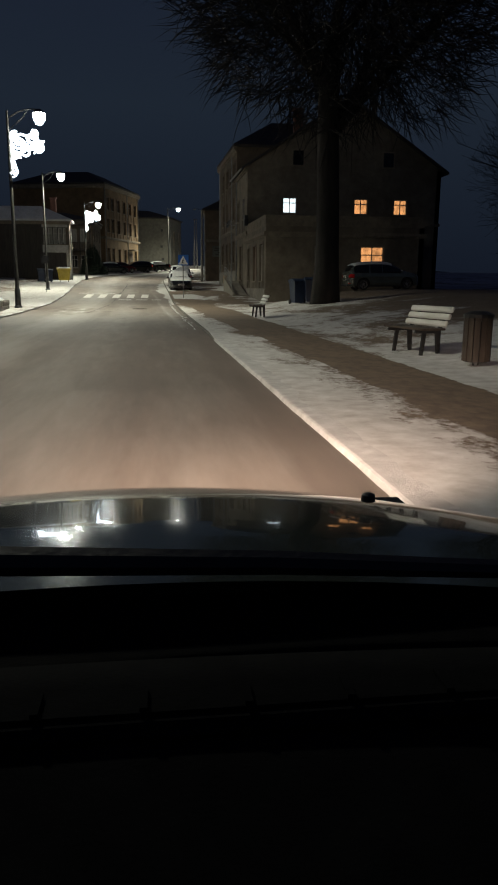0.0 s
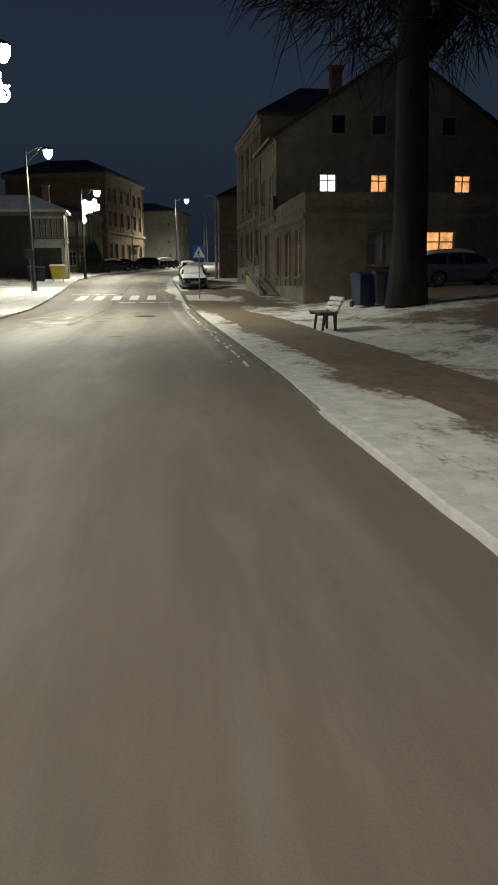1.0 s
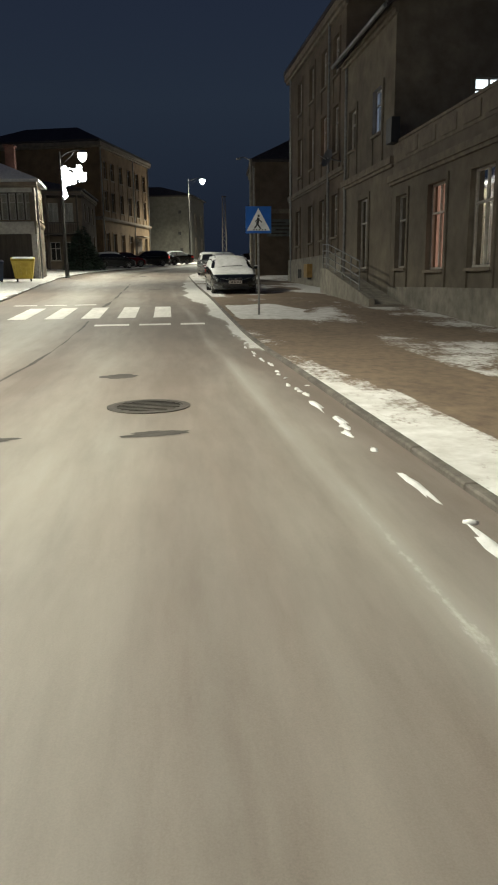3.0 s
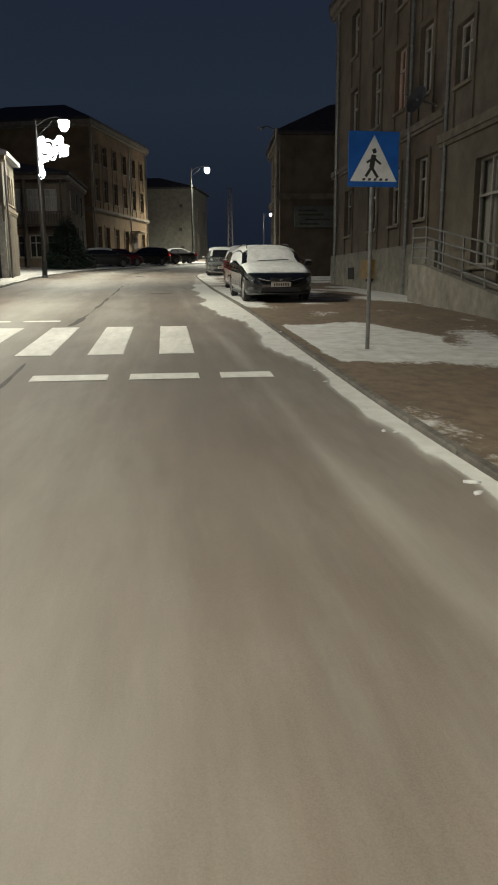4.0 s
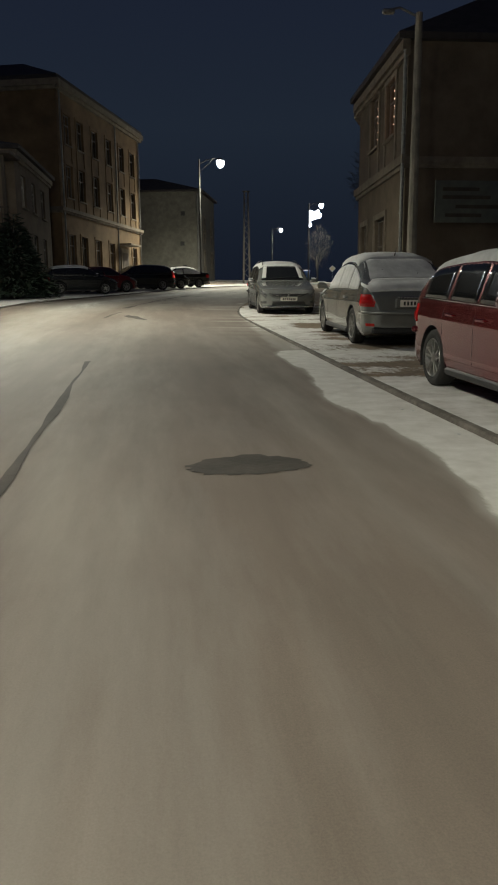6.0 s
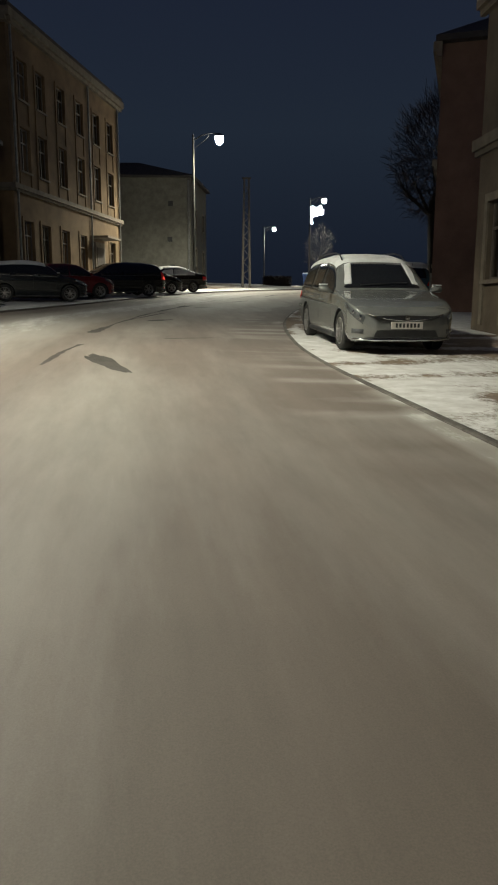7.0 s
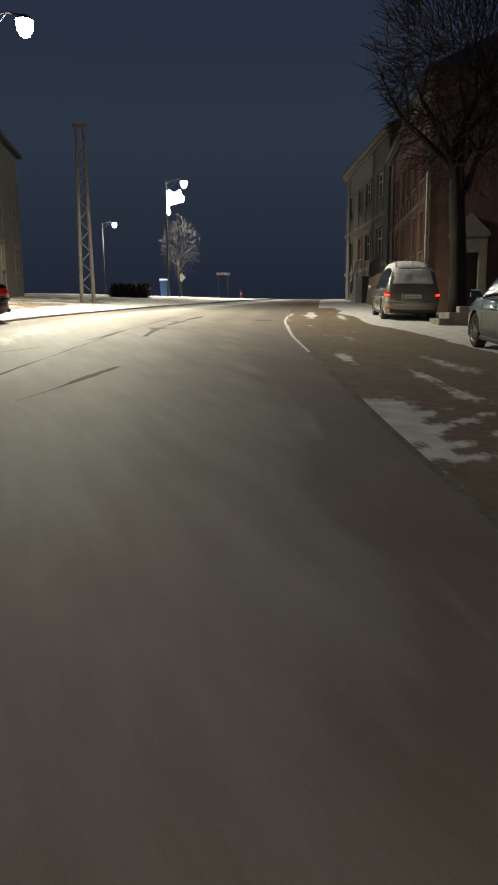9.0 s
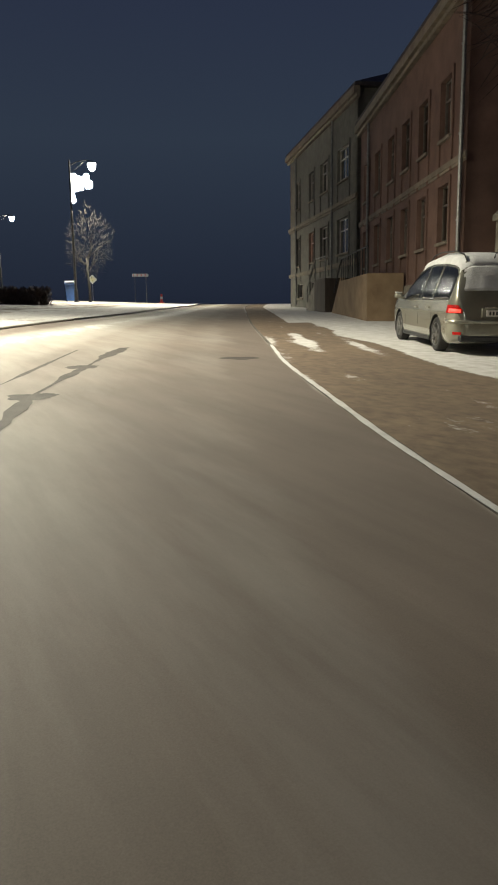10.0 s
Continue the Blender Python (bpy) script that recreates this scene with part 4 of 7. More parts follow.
part("bracket", bm, GALVANISED, dish)

# ramp to the door with a railing
ramp = thing("entrance_ramp", "concrete entrance ramp with snow and steel railing", "ramp", Matrix.Translation((6.9, 49, ground_z(49))))
ys = [44.6, 46.2, 48.0, 49.6, 51.0, 52.0]
tops = [0.12, 0.3, 0.5, 0.68, 0.85, 0.85]
for name, x0, x1, up in (("side_wall", 6.62, 6.8, 0.18), ("ramp_body", 6.8, 7.7, 0.0)):
    bm = fresh()
    rows = [[bm.verts.new(v) for v in ((x0, y, ground_z(y) - 0.2), (x1, y, ground_z(y) - 0.2), (x1, y, ground_z(y) + h + up), (x0, y, ground_z(y) + h + up))] for y, h in zip(ys, tops)]
    bm.faces.new(rows[0])
    bm.faces.new(rows[-1][::-1])
    for p, q in zip(rows, rows[1:]):
        for i in range(4):
            bm.faces.new((p[(i + 1) % 4], p[i], q[i], q[(i + 1) % 4]))
    wpart(name, bm, CONCRETE, ramp)
for o in (0.35, 0.6, 0.85, 1.1):
    bm = fresh()
    tube(bm, [(6.72, ys[j], ground_z(ys[j]) + tops[j] + o) for j in range(1, 6)], 0.022, 6)
    wpart("rail", bm, GALVANISED, ramp)
for y in (46.2, 47.4, 48.6, 49.8, 51.0, 52.0):
    bm = fresh()
    z = ground_z(y) + float(np.interp(y, ys, tops))
    tube(bm, [(6.72, y, z), (6.72, y, z + 1.12)], 0.025, 6)
    wpart("rail_post", bm, GALVANISED, ramp)

# ochre house with two lit windows
pts = [(6.7, 74.9), (7.13, 81.3), (17.5, 81.0), (17.5, 74.4)]
h = house_root("ochre_house", "ochre plastered house with two lit upper windows", pts)
w = facade(h, pts[0], pts[1], 0.8, 9.4, PLASTER_O, [(1.8, 1.15, 7.2, 8.85, LIT_PINK, (1, 1), True), (3.95, 1.15, 7.3, 8.95, LIT_PINK, (1, 1), True), (2.9, 1.4, 2.3, 4.9, CURTAIN, (1, 1), True), (5.3, 0.9, 3.2, 4.9, ROOM_SHADE, (1, 1), True)], [(6.1, 0.24, 0.16), (9.12, 0.26, 0.22)], 0.34, None, FRAME_DARK)
facade(h, pts[1], pts[2], 0.8, 9.4, PLASTER_O)
facade(h, pts[2], pts[3], 0.8, 9.4, PLASTER_O)
facade(h, pts[3], pts[0], 0.8, 9.4, PLASTER_B, [], [(6.1, 0.2, 0.1)])
hip_roof(h, pts, 9.4, 2.0)
downpipe(h, 6.58, 74.8, 1.7, 9.2)
banner = thing("wall_banner", "weathered pale green advertising banner on a house wall", "banner", Matrix.Translation((8.55, 74.4, 5.0)))
bm = fresh()
box(bm, -1.12, 1.12, -0.04, 0.0, -0.58, 0.58, 0.008)
board = part("board", bm, BANNER, banner)
for z, x0, x1 in ((0.34, -0.9, 0.2), (0.12, -0.9, 0.55), (-0.14, -0.5, 0.9), (-0.38, -0.8, 0.3)):
    bm = fresh()
    box(bm, x0, x1, -0.05, -0.042, z - 0.05, z + 0.05)
    part("text_bar", bm, TIMBER, board)
for u in (1.8, 3.95):
    lights = thing("fairy_light_string", "string of warm fairy lights in the window", "fairy lights", Matrix.Translation(w.at(u, -0.05, 8.0)), "fairy lights in the windows")
    o = Vector(w.at(u, -0.05, 8.0))
    for k in range(16):
        bm = fresh()
        t = k / 15
        p = Vector(w.at(u - 0.28 + 0.14 * math.sin(k * 1.9), -0.06, 8.6 - 1.1 * t)) - o
        bmesh.ops.create_icosphere(bm, subdivisions=1, radius=0.028, matrix=Matrix.Translation(p))
        part("bulb", bm, FAIRY, lights)
    bm = fresh()
    tube(bm, [Vector(w.at(u - 0.28 + 0.14 * math.sin(k * 1.9), -0.075, 8.6 - 1.1 * k / 15)) - o for k in range(16)], 0.006, 4)
    part("wire", bm, BLACK_PLASTIC, lights)

# red-brown house along the pavement after the bend
pts = [(9.32, 89.0), (15.72, 102.4), (23.82, 98.5), (17.4, 85.1)]
h = house_root("roadside_house", "dark red-brown plastered house with tall narrow windows", pts)
wins = []
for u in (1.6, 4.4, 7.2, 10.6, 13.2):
    wins.append((u, 0.9, 4.1, 6.4, CURTAIN if u > 9 else ROOM_SHADE, (1, 1), True))
    wins.append((u, 0.9, 8.1, 9.8, ROOM_SHADE, (1, 1), True))
wR = facade(h, pts[0], pts[1], 1.9, 11.0, PLASTER_D, wins, [(7.2, 0.22, 0.16), (10.7, 0.3, 0.28)], 0.34, PLASTER_D, FRAME_DARK)
facade(h, pts[1], pts[2], 1.9, 11.0, PLASTER_D)
facade(h, pts[2], pts[3], 1.9, 11.0, PLASTER_D)
facade(h, pts[3], pts[0], 1.9, 11.0, PLASTER_D)
hip_roof(h, pts, 11.0, 2.4)
bm = fresh()
wR.box(bm, 0, wR.length, 0.003, 0.07, 2.0, 3.75)
wpart("plinth", bm, CONCRETE, h)
v = wR.at(14.55, 0.1, 0)
downpipe(h, v[0], v[1], 3.0, 10.7)

# red-brown house at the end, and the taller one behind it
dD = Vector((0.448, 0.894)).normalized()
nE = Vector((dD.y, -dD.x))


def along(s, off=0.0):
    v = Vector((19.85, 111.7)) + dD * s + nE * off
    return (v.x, v.y)


pts = [along(0), along(15.5), along(15.5, 12), along(0, 12)]
h = house_root("red_brown_house", "long red-brown plastered house with steps and dark windows", pts)
wins = []
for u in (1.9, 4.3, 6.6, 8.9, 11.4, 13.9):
    wins.append((u, 1.0, 6.1, 7.7, CURTAIN if u == 8.9 else ROOM_SHADE, (1, 1), True))
    wins.append((u, 1.05, 9.0, 10.6, ROOM_SHADE, (1, 1), True))
wE = facade(h, pts[0], pts[1], 2.8, 12.6, PLASTER_D, wins, [(8.1, 0.16, 0.06), (12.3, 0.3, 0.28)], 0.34, PLASTER_D, FRAME_DARK)
facade(h, pts[1], pts[2], 2.8, 12.6, PLASTER_D)
facade(h, pts[2], pts[3], 2.8, 12.6, PLASTER_D)
facade(h, pts[3], pts[0], 2.8, 12.6, PLASTER_D)
hip_roof(h, pts, 12.6, 3.0)
for u in (0.2, 13.2):
    v = wE.at(u, 0.1, 0)
    downpipe(h, v[0], v[1], 3.5, 12.3)
bm = fresh()
wE.box(bm, 0, wE.length, 0.003, 0.08, 2.9, 5.0)
wpart("plinth", bm, CONCRETE, h)
porch = thing("entrance_steps", "ochre plastered entrance steps with iron railing", "steps", Matrix.Translation(wE.at(9.6, 0.8, 3.9)))
bm = fresh()
wE.box(bm, 6.2, 12.4, 0.1, 1.4, 3.5, 5.45)
wpart("landing", bm, PLASTER_C, porch)
bm = fresh()
lo = [bm.verts.new(wE.at(u, 1.4, z)) for u, z in ((12.403, 3.6), (14.9, 3.6), (14.9, 4.15), (12.403, 5.6))]
hi = [bm.verts.new(wE.at(u, 1.2, z)) for u, z in ((12.403, 3.6), (14.9, 3.6), (14.9, 4.15), (12.403, 5.6))]
bm.faces.new(lo)
bm.faces.new(hi[::-1])
for i in range(4):
    bm.faces.new((lo[i], hi[i], hi[(i + 1) % 4], lo[(i + 1) % 4]))
wpart("stair_cheek", bm, PLASTER_C, porch)
for k in range(7):
    bm = fresh()
    wE.box(bm, 12.41 + 0.33 * k, 12.73 + 0.33 * k, 0.1, 1.19, 3.6, 5.3 - 0.18 * k)
    wpart("step", bm, CONCRETE, porch)
for k in range(12):
    bm = fresh()
    u = 6.3 + k * 0.54
    tube(bm, [wE.at(u, 1.36, 5.45), wE.at(u, 1.36, 6.4)], 0.02, 5)
    wpart("baluster", bm, DARK_STEEL, porch)
bm = fresh()
tube(bm, [wE.at(6.3, 1.36, 6.4), wE.at(12.4, 1.36, 6.4), wE.at(14.6, 1.36, 5.0)], 0.03, 6)
wpart("handrail", bm, DARK_STEEL, porch)

wP = Wall(pts[3], pts[0])
porch = thing("gabled_doorway", "pale plastered gabled doorway with a dark door", "doorway", Matrix.Translation(wP.at(10.47, 0.25, 3.6)))
bm = fresh()
for a, b, lo_, hi_ in ((9.8, 10.1, 3.6, 6.45), (10.84, 11.14, 3.6, 6.45), (10.1, 10.84, 5.85, 6.45)):
    wP.box(bm, a, b, 0.003, 0.4, lo_, hi_)
wpart("door_surround", bm, CONCRETE, porch)
bm = fresh()
front = [bm.verts.new(wP.at(u, 0.45, z)) for u, z in ((9.7, 6.453), (11.24, 6.453), (11.24, 6.6), (10.47, 7.35), (9.7, 6.6))]
back = [bm.verts.new(wP.at(u, 0.003, z)) for u, z in ((9.7, 6.453), (11.24, 6.453), (11.24, 6.6), (10.47, 7.35), (9.7, 6.6))]
bm.faces.new(front)
bm.faces.new(back[::-1])
for i in range(5):
    bm.faces.new((front[i], back[i], back[(i + 1) % 5], front[(i + 1) % 5]))
wpart("pediment", bm, CONCRETE, porch)
bm = fresh()
wP.box(bm, 10.1, 10.84, 0.003, 0.08, 3.6, 5.85)
wpart("door", bm, TIMBER, porch)

gF = Vector((0.3373, 0.9414))
pts = [Vector((26.9, 125.9)) + gF * a + Vector((gF.y, -gF.x)) * b for a, b in ((0.12, 0), (15.6, 0), (15.6, 12), (0.12, 12))]
pts = [(v.x, v.y) for v in pts]
h = house_root("grey_end_house", "tall grey house with one red-lit window", pts)
wins = []
for u, wd, lit in ((2.4, 2.0, CURTAIN), (6.2, 1.7, CURTAIN), (9.2, 1.2, LIT_RED), (12.9, 1.1, ROOM_SHADE)):
    wins.append((u, wd, 7.1, 8.85, lit, (1, 1), True))
    wins.append((u, wd, 10.7, 12.3, ROOM_SHADE, (1, 1), True))
for u in (5.0, 9.1, 12.4):
    wins.append((u, 1.5, 5.05, 5.95, ROOM_SHADE, (1, 0), False))
wF = facade(h, pts[0], pts[1], 3.0, 14.4, PLASTER_E, wins, [(6.5, 0.16, 0.1), (9.5, 0.2, 0.12), (14.1, 0.3, 0.3)], 0.34, PLASTER_E)
facade(h, pts[1], pts[2], 3.0, 14.4, PLASTER_E)
facade(h, pts[2], pts[3], 3.0, 14.4, PLASTER_E)
facade(h, pts[3], pts[0], 3.0, 14.4, PLASTER_E)
hip_roof(h, pts, 14.4, 2.2)
for u in (4.3, 13.3):
    v = wF.at(u, 0.1, 0)
    downpipe(h, v[0], v[1], 4.6, 14.2)
steps = thing("entrance_steps", "dark entrance steps beside a handrail", "steps", Matrix.Translation(wF.at(1.6, 0.9, 4.2)))
bm = fresh()
wF.box(bm, 0.2, 2.4, 0.1, 1.5, 4.0, 5.75)
wpart("landing", bm, TIMBER, steps)
for k in range(6):
    bm = fresh()
    wF.box(bm, 2.403 + 0.3 * k, 2.7 + 0.3 * k, 0.1, 1.5, 4.0, 5.57 - 0.18 * k)
    wpart("step", bm, CONCRETE, steps)
bm = fresh()
tube(bm, [wF.at(4.2, 1.45, 5.4), wF.at(2.4, 1.45, 6.8), wF.at(0.4, 1.45, 6.8)], 0.035, 6)
wpart("handrail", bm, GALVANISED, steps)
for u, z0, z1 in ((4.2, 4.3, 5.4), (2.4, 5.7, 6.8), (0.4, 5.7, 6.8)):
    bm = fresh()
    tube(bm, [wF.at(u, 1.45, z0), wF.at(u, 1.45, z1)], 0.03, 6)
    wpart("rail_post", bm, GALVANISED, steps)

# amber tenement across the street
pts = [(-1.54, 113.86), (-6.0, 100.0), (-19.0, 103.5), (-14.5, 117.0)]
h = house_root("amber_tenement", "amber plastered corner tenement with stone ledges", pts)
LE = math.hypot(4.46, 13.86)
wins = []
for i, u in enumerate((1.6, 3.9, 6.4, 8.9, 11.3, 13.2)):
    wins.append((u, 1.0, 8.7, 10.6, ROOM_SHADE, (1, 1), True))
    wins.append((u, 1.0, 11.8, 13.5, ROOM_SHADE, (1, 1), True))
    if i != 1:
        wins.append((u, 1.0, 4.6, 6.5, CURTAIN, (1, 1), True))
wG = facade(h, pts[0], pts[1], 1.8, 15.2, AMBER, wins, [(7.8, 0.22, 0.22), (14.8, 0.35, 0.35)], 0.34, AMBER, FRAME_DARK)
facade(h, pts[1], pts[2], 1.8, 15.2, AMBER, [(4.0, 1.0, 8.7, 10.5, ROOM_SHADE, (1, 1), True), (8.0, 1.0, 8.7, 10.5, ROOM_SHADE, (1, 1), True)], [(7.8, 0.22, 0.22), (14.8, 0.35, 0.35)], 0.34, AMBER, FRAME_DARK)
facade(h, pts[2], pts[3], 1.8, 15.2, AMBER)
facade(h, pts[3], pts[0], 1.8, 15.2, AMBER)
hip_roof(h, pts, 15.2, 2.2)
bm = fresh()
wG.box(bm, 3.2, 4.8, 0.003, 0.12, 3.3, 6.3)
wpart("doorway", bm, TRIM, h)
bm = fresh()
wG.box(bm, 3.4, 4.6, 0.125, 0.15, 3.3, 6.0)
wpart("door", bm, TIMBER, h)
bm = fresh()
prism(bm, [(wG.at(2.9, 0, 0)[0], wG.at(2.9, 0, 0)[1]), (wG.at(5.1, 0, 0)[0], wG.at(5.1, 0, 0)[1]), (wG.at(5.1, 1.0, 0)[0], wG.at(5.1, 1.0, 0)[1]), (wG.at(2.9, 1.0, 0)[0], wG.at(2.9, 1.0, 0)[1])], "z", 6.5, 6.62)
wpart("door_canopy", bm, TRIM, h)
for u in (0.25, 5.2, 14.3):
    v = wG.at(u, 0.1, 0)
    downpipe(h, v[0], v[1], 3.1, 14.7)

# grey building behind it
pts = [(6.03, 134.0), (3.96, 125.85), (-12.0, 128.5), (-10.0, 137.0)]
h = house_root("grey_building", "plain grey plastered building with small vents", pts)
wK = facade(h, pts[0], pts[1], 3.0, 12.8, PLASTER_E, [(2.0, 0.9, 6.0, 7.4, CURTAIN, (1, 1), True), (6.0, 0.9, 6.0, 7.4, ROOM_SHADE, (1, 1), True), (2.0, 0.9, 9.2, 10.6, ROOM_SHADE, (1, 1), True), (6.0, 0.9, 9.2, 10.6, ROOM_SHADE, (1, 1), True)])
wS = facade(h, pts[1], pts[2], 3.0, 12.8, PLASTER_E)
facade(h, pts[2], pts[3], 3.0, 12.8, PLASTER_E)
facade(h, pts[3], pts[0], 3.0, 12.8, PLASTER_E)
hip_roof(h, pts, 12.8, 1.6)
for u, z in ((1.6, 10.6), (1.7, 7.8), (6.5, 10.5), (6.6, 7.5), (1.5, 5.6), (6.5, 5.4)):
    bm = fresh()
    wS.box(bm, u - 0.2, u + 0.2, 0.003, 0.05, z, z + 0.4)
    wpart("vent_grille", bm, DARK_STEEL, h)
v = wS.at(0.15, 0.1, 0)
downpipe(h, v[0], v[1], 4, 12.6, 0.09)

# house with the glazed oriel
pts = [(-8.2, 77.0), (-8.03, 73.0), (-18.0, 73.6), (-18.0, 77.5)]
h = house_root("oriel_house", "dark house with a glazed oriel under a snowy roof", pts)
facade(h, pts[0], pts[1], 0.6, 7.85, PLASTER, [(0.8 + 0.75 * k, 0.5, 5.6, 7.1, CURTAIN, (0, 1), False) for k in range(4)], [(5.2, 0.18, 0.1)])
facade(h, pts[1], pts[2], 0.6, 7.85, BOARDS, [(0.42 + 0.52 * k, 0.44, 5.5, 7.15, CURTAIN, (0, 1), False) for k in range(5)], [(7.6, 0.22, 0.25)], 0.34, None, PALE_PAINT)
wO = Wall(pts[1], pts[2])
for name, u0, u1, z0, z1 in (("oriel_apron", 0.12, 2.85, 4.6, 5.38), ("oriel_lintel", 0.12, 2.85, 7.2, 7.55), ("corner_pilaster", 0.0, 0.35, 1.4, 4.59)):
    bm = fresh()
    wO.box(bm, u0, u1, 0.003, 0.07, z0, z1)
    wpart(name, bm, PALE_PAINT, h)
facade(h, pts[2], pts[3], 0.6, 7.85, PLASTER)
facade(h, pts[3], pts[0], 0.6, 7.85, PLASTER)
hip_roof(h, pts, 7.85, 1.6, 0.4, SNOW)
downpipe(h, -7.85, 73.0, 1.6, 7.8)
bm = fresh()
box(bm, -10.2, -9.6, 75.6, 76.2, 8.4, 10.4)
box(bm, -10.28, -9.52, 75.52, 76.28, 10.4, 10.55)
wpart("chimney", bm, BRICK, h)

# house with a timber gallery
pts = [(-6.5, 98.6), (-6.9, 90.0), (-20.0, 91.0), (-20.0, 99.4)]
h = house_root("gallery_house", "dark brown plastered house with a timber gallery and posts", pts)
wL = facade(h, pts[0], pts[1], 1.6, 9.3, PLASTER_B, [(2.0 + 2.4 * k, 1.0, 4.2, 5.8, ROOM_SHADE, (1, 1), False) for k in range(3)] + [(2.0 + 2.4 * k, 1.0, 6.9, 8.4, ROOM_SHADE, (1, 1), False) for k in range(3)], [(9.0, 0.25, 0.2)])
facade(h, pts[1], pts[2], 1.6, 9.3, PLASTER_B, [(1.2 + 1.3 * k, 0.9, 6.6, 8.3, CURTAIN, (1, 1), False) for k in range(4)] + [(1.2 + 1.3 * k, 0.9, 3.4, 5.0, ROOM_SHADE, (1, 1), False) for k in range(4)])
facade(h, pts[2], pts[3], 1.6, 9.3, PLASTER_B)
facade(h, pts[3], pts[0], 1.6, 9.3, PLASTER_B)
hip_roof(h, pts, 9.3, 1.2)
wM = Wall(pts[1], pts[2])
for u in (0.15, 1.45, 2.75, 4.05, 5.35):
    bm = fresh()
    wM.box(bm, u - 0.07, u + 0.07, 1.3, 1.44, ground_z(88.5) - 0.1, 8.75)
    wpart("gallery_post", bm, TIMBER, h)
bm = fresh()
wM.box(bm, 0, 5.6, 0.02, 1.5, 5.55, 5.7)
wpart("gallery_floor", bm, TIMBER, h)
bm = fresh()
wM.box(bm, 0, 5.6, 1.33, 1.41, 6.5, 6.58)
wpart("gallery_rail", bm, TIMBER, h)
bm = fresh()
prism(bm, [(wM.at(u, o, 0)[0], wM.at(u, o, 0)[1]) for u, o in ((-0.3, 0.02), (5.9, 0.02), (5.9, 1.8), (-0.3, 1.8))], "z", 8.75, 8.9)
wpart("gallery_roof", bm, TIMBER, h)
for k in range(28):
    bm = fresh()
    wM.box(bm, 0.1 + 0.2 * k, 0.15 + 0.2 * k, 1.35, 1.39, 5.7, 6.5)
    wpart("gallery_baluster", bm, TIMBER, h)


# ---- street lamps ----
def street_lamp(x, y, z_top, reach, lit=True, power=1.0, turn=0.0):
    """A steel column with a short outreach arm and a bell lantern hung from it."""
    z0 = terrain(x, y)
    h = z_top - z0
    lamp = thing("street_lamp", "dark steel street lamp with a glowing bell lantern", "street lamp", Matrix.Translation((x, y, z0)) @ Matrix.Rotation(turn, 4, "Z"), "street lamps")
    bm = fresh()
    turned(bm, [(0.13, 0), (0.13, 0.9), (0.1, 1.0), (0.085, h * 0.5), (0.06, h)], 12)
    part("column", bm, COLUMN, lamp)
    bm = fresh()
    turned(bm, [(0.2, 0), (0.2, 0.05), (0.15, 0.12), (0.14, 0.9), (0.0, 0.9)], 12)
    part("base", bm, DARK_STEEL, lamp)
    bm = fresh()
    tube(bm, [(0, 0, h - 0.35), (reach * 0.35, 0, h - 0.02), (reach * 0.7, 0, h + 0.12), (reach, 0, h + 0.1)], [0.04, 0.035, 0.03, 0.03], 8)
    tube(bm, [(0, 0, h - 0.9), (reach * 0.5, 0, h - 0.25), (reach * 0.65, 0, h + 0.08)], 0.018, 6)
    part("arm", bm, DARK_STEEL, lamp)
    bm = fresh()
    turned(bm, [(0.05, 0.14), (0.14, 0.1), (0.3, -0.02), (0.32, -0.06), (0.03, -0.05)], 14, Matrix.Translation((reach, 0, h)))
    cap = part("lantern_cap", bm, DARK_STEEL, lamp)
    bm = fresh()
    turned(bm, [(0.06, -0.6), (0.16, -0.55), (0.27, -0.36), (0.3, -0.08), (0.12, -0.07)], 14, Matrix.Translation((reach, 0, h)))
    g = part("lantern_glass", bm, LANTERN, lamp, "glowing lantern glass", True)
    g.visible_shadow = False
    l = bpy.data.lights.new("street_light", "SPOT")
    l.energy, l.color, l.shadow_soft_size = LAMP_POWER * power, LAMP_COLOR, 0.2
    l.spot_size, l.spot_blend = (radians(158), 0.75) if y > 70 else (radians(152), 0.7)
    lo = new("street_light", l)
    lo.matrix_world = lamp.matrix_world @ Matrix.Translation((reach, 0, h - 0.65))
    return lamp


# Last entry: an added, unseen lamp continuing the row to light the starting stretch.
LAMPS = [(-5.9, 29.4, 9.4, 1.5, 1.0), (-7.5, 51.5, 9.7, 1.4, 0.8), (-6.5, 75.0, 10.0, 1.5, 0.9), (3.26, 114.2, 13.5, 1.7, 1.35), (20.2, 152.0, 15.3, 1.7, 1.7), (20.4, 184.0, 15.3, 1.6, 1.2), (-5.9, 4.2, 9.3, 1.5, 0.3)]
for x, y, zt, reach, pw in LAMPS:
    street_lamp(x, y, zt, reach, True, pw)


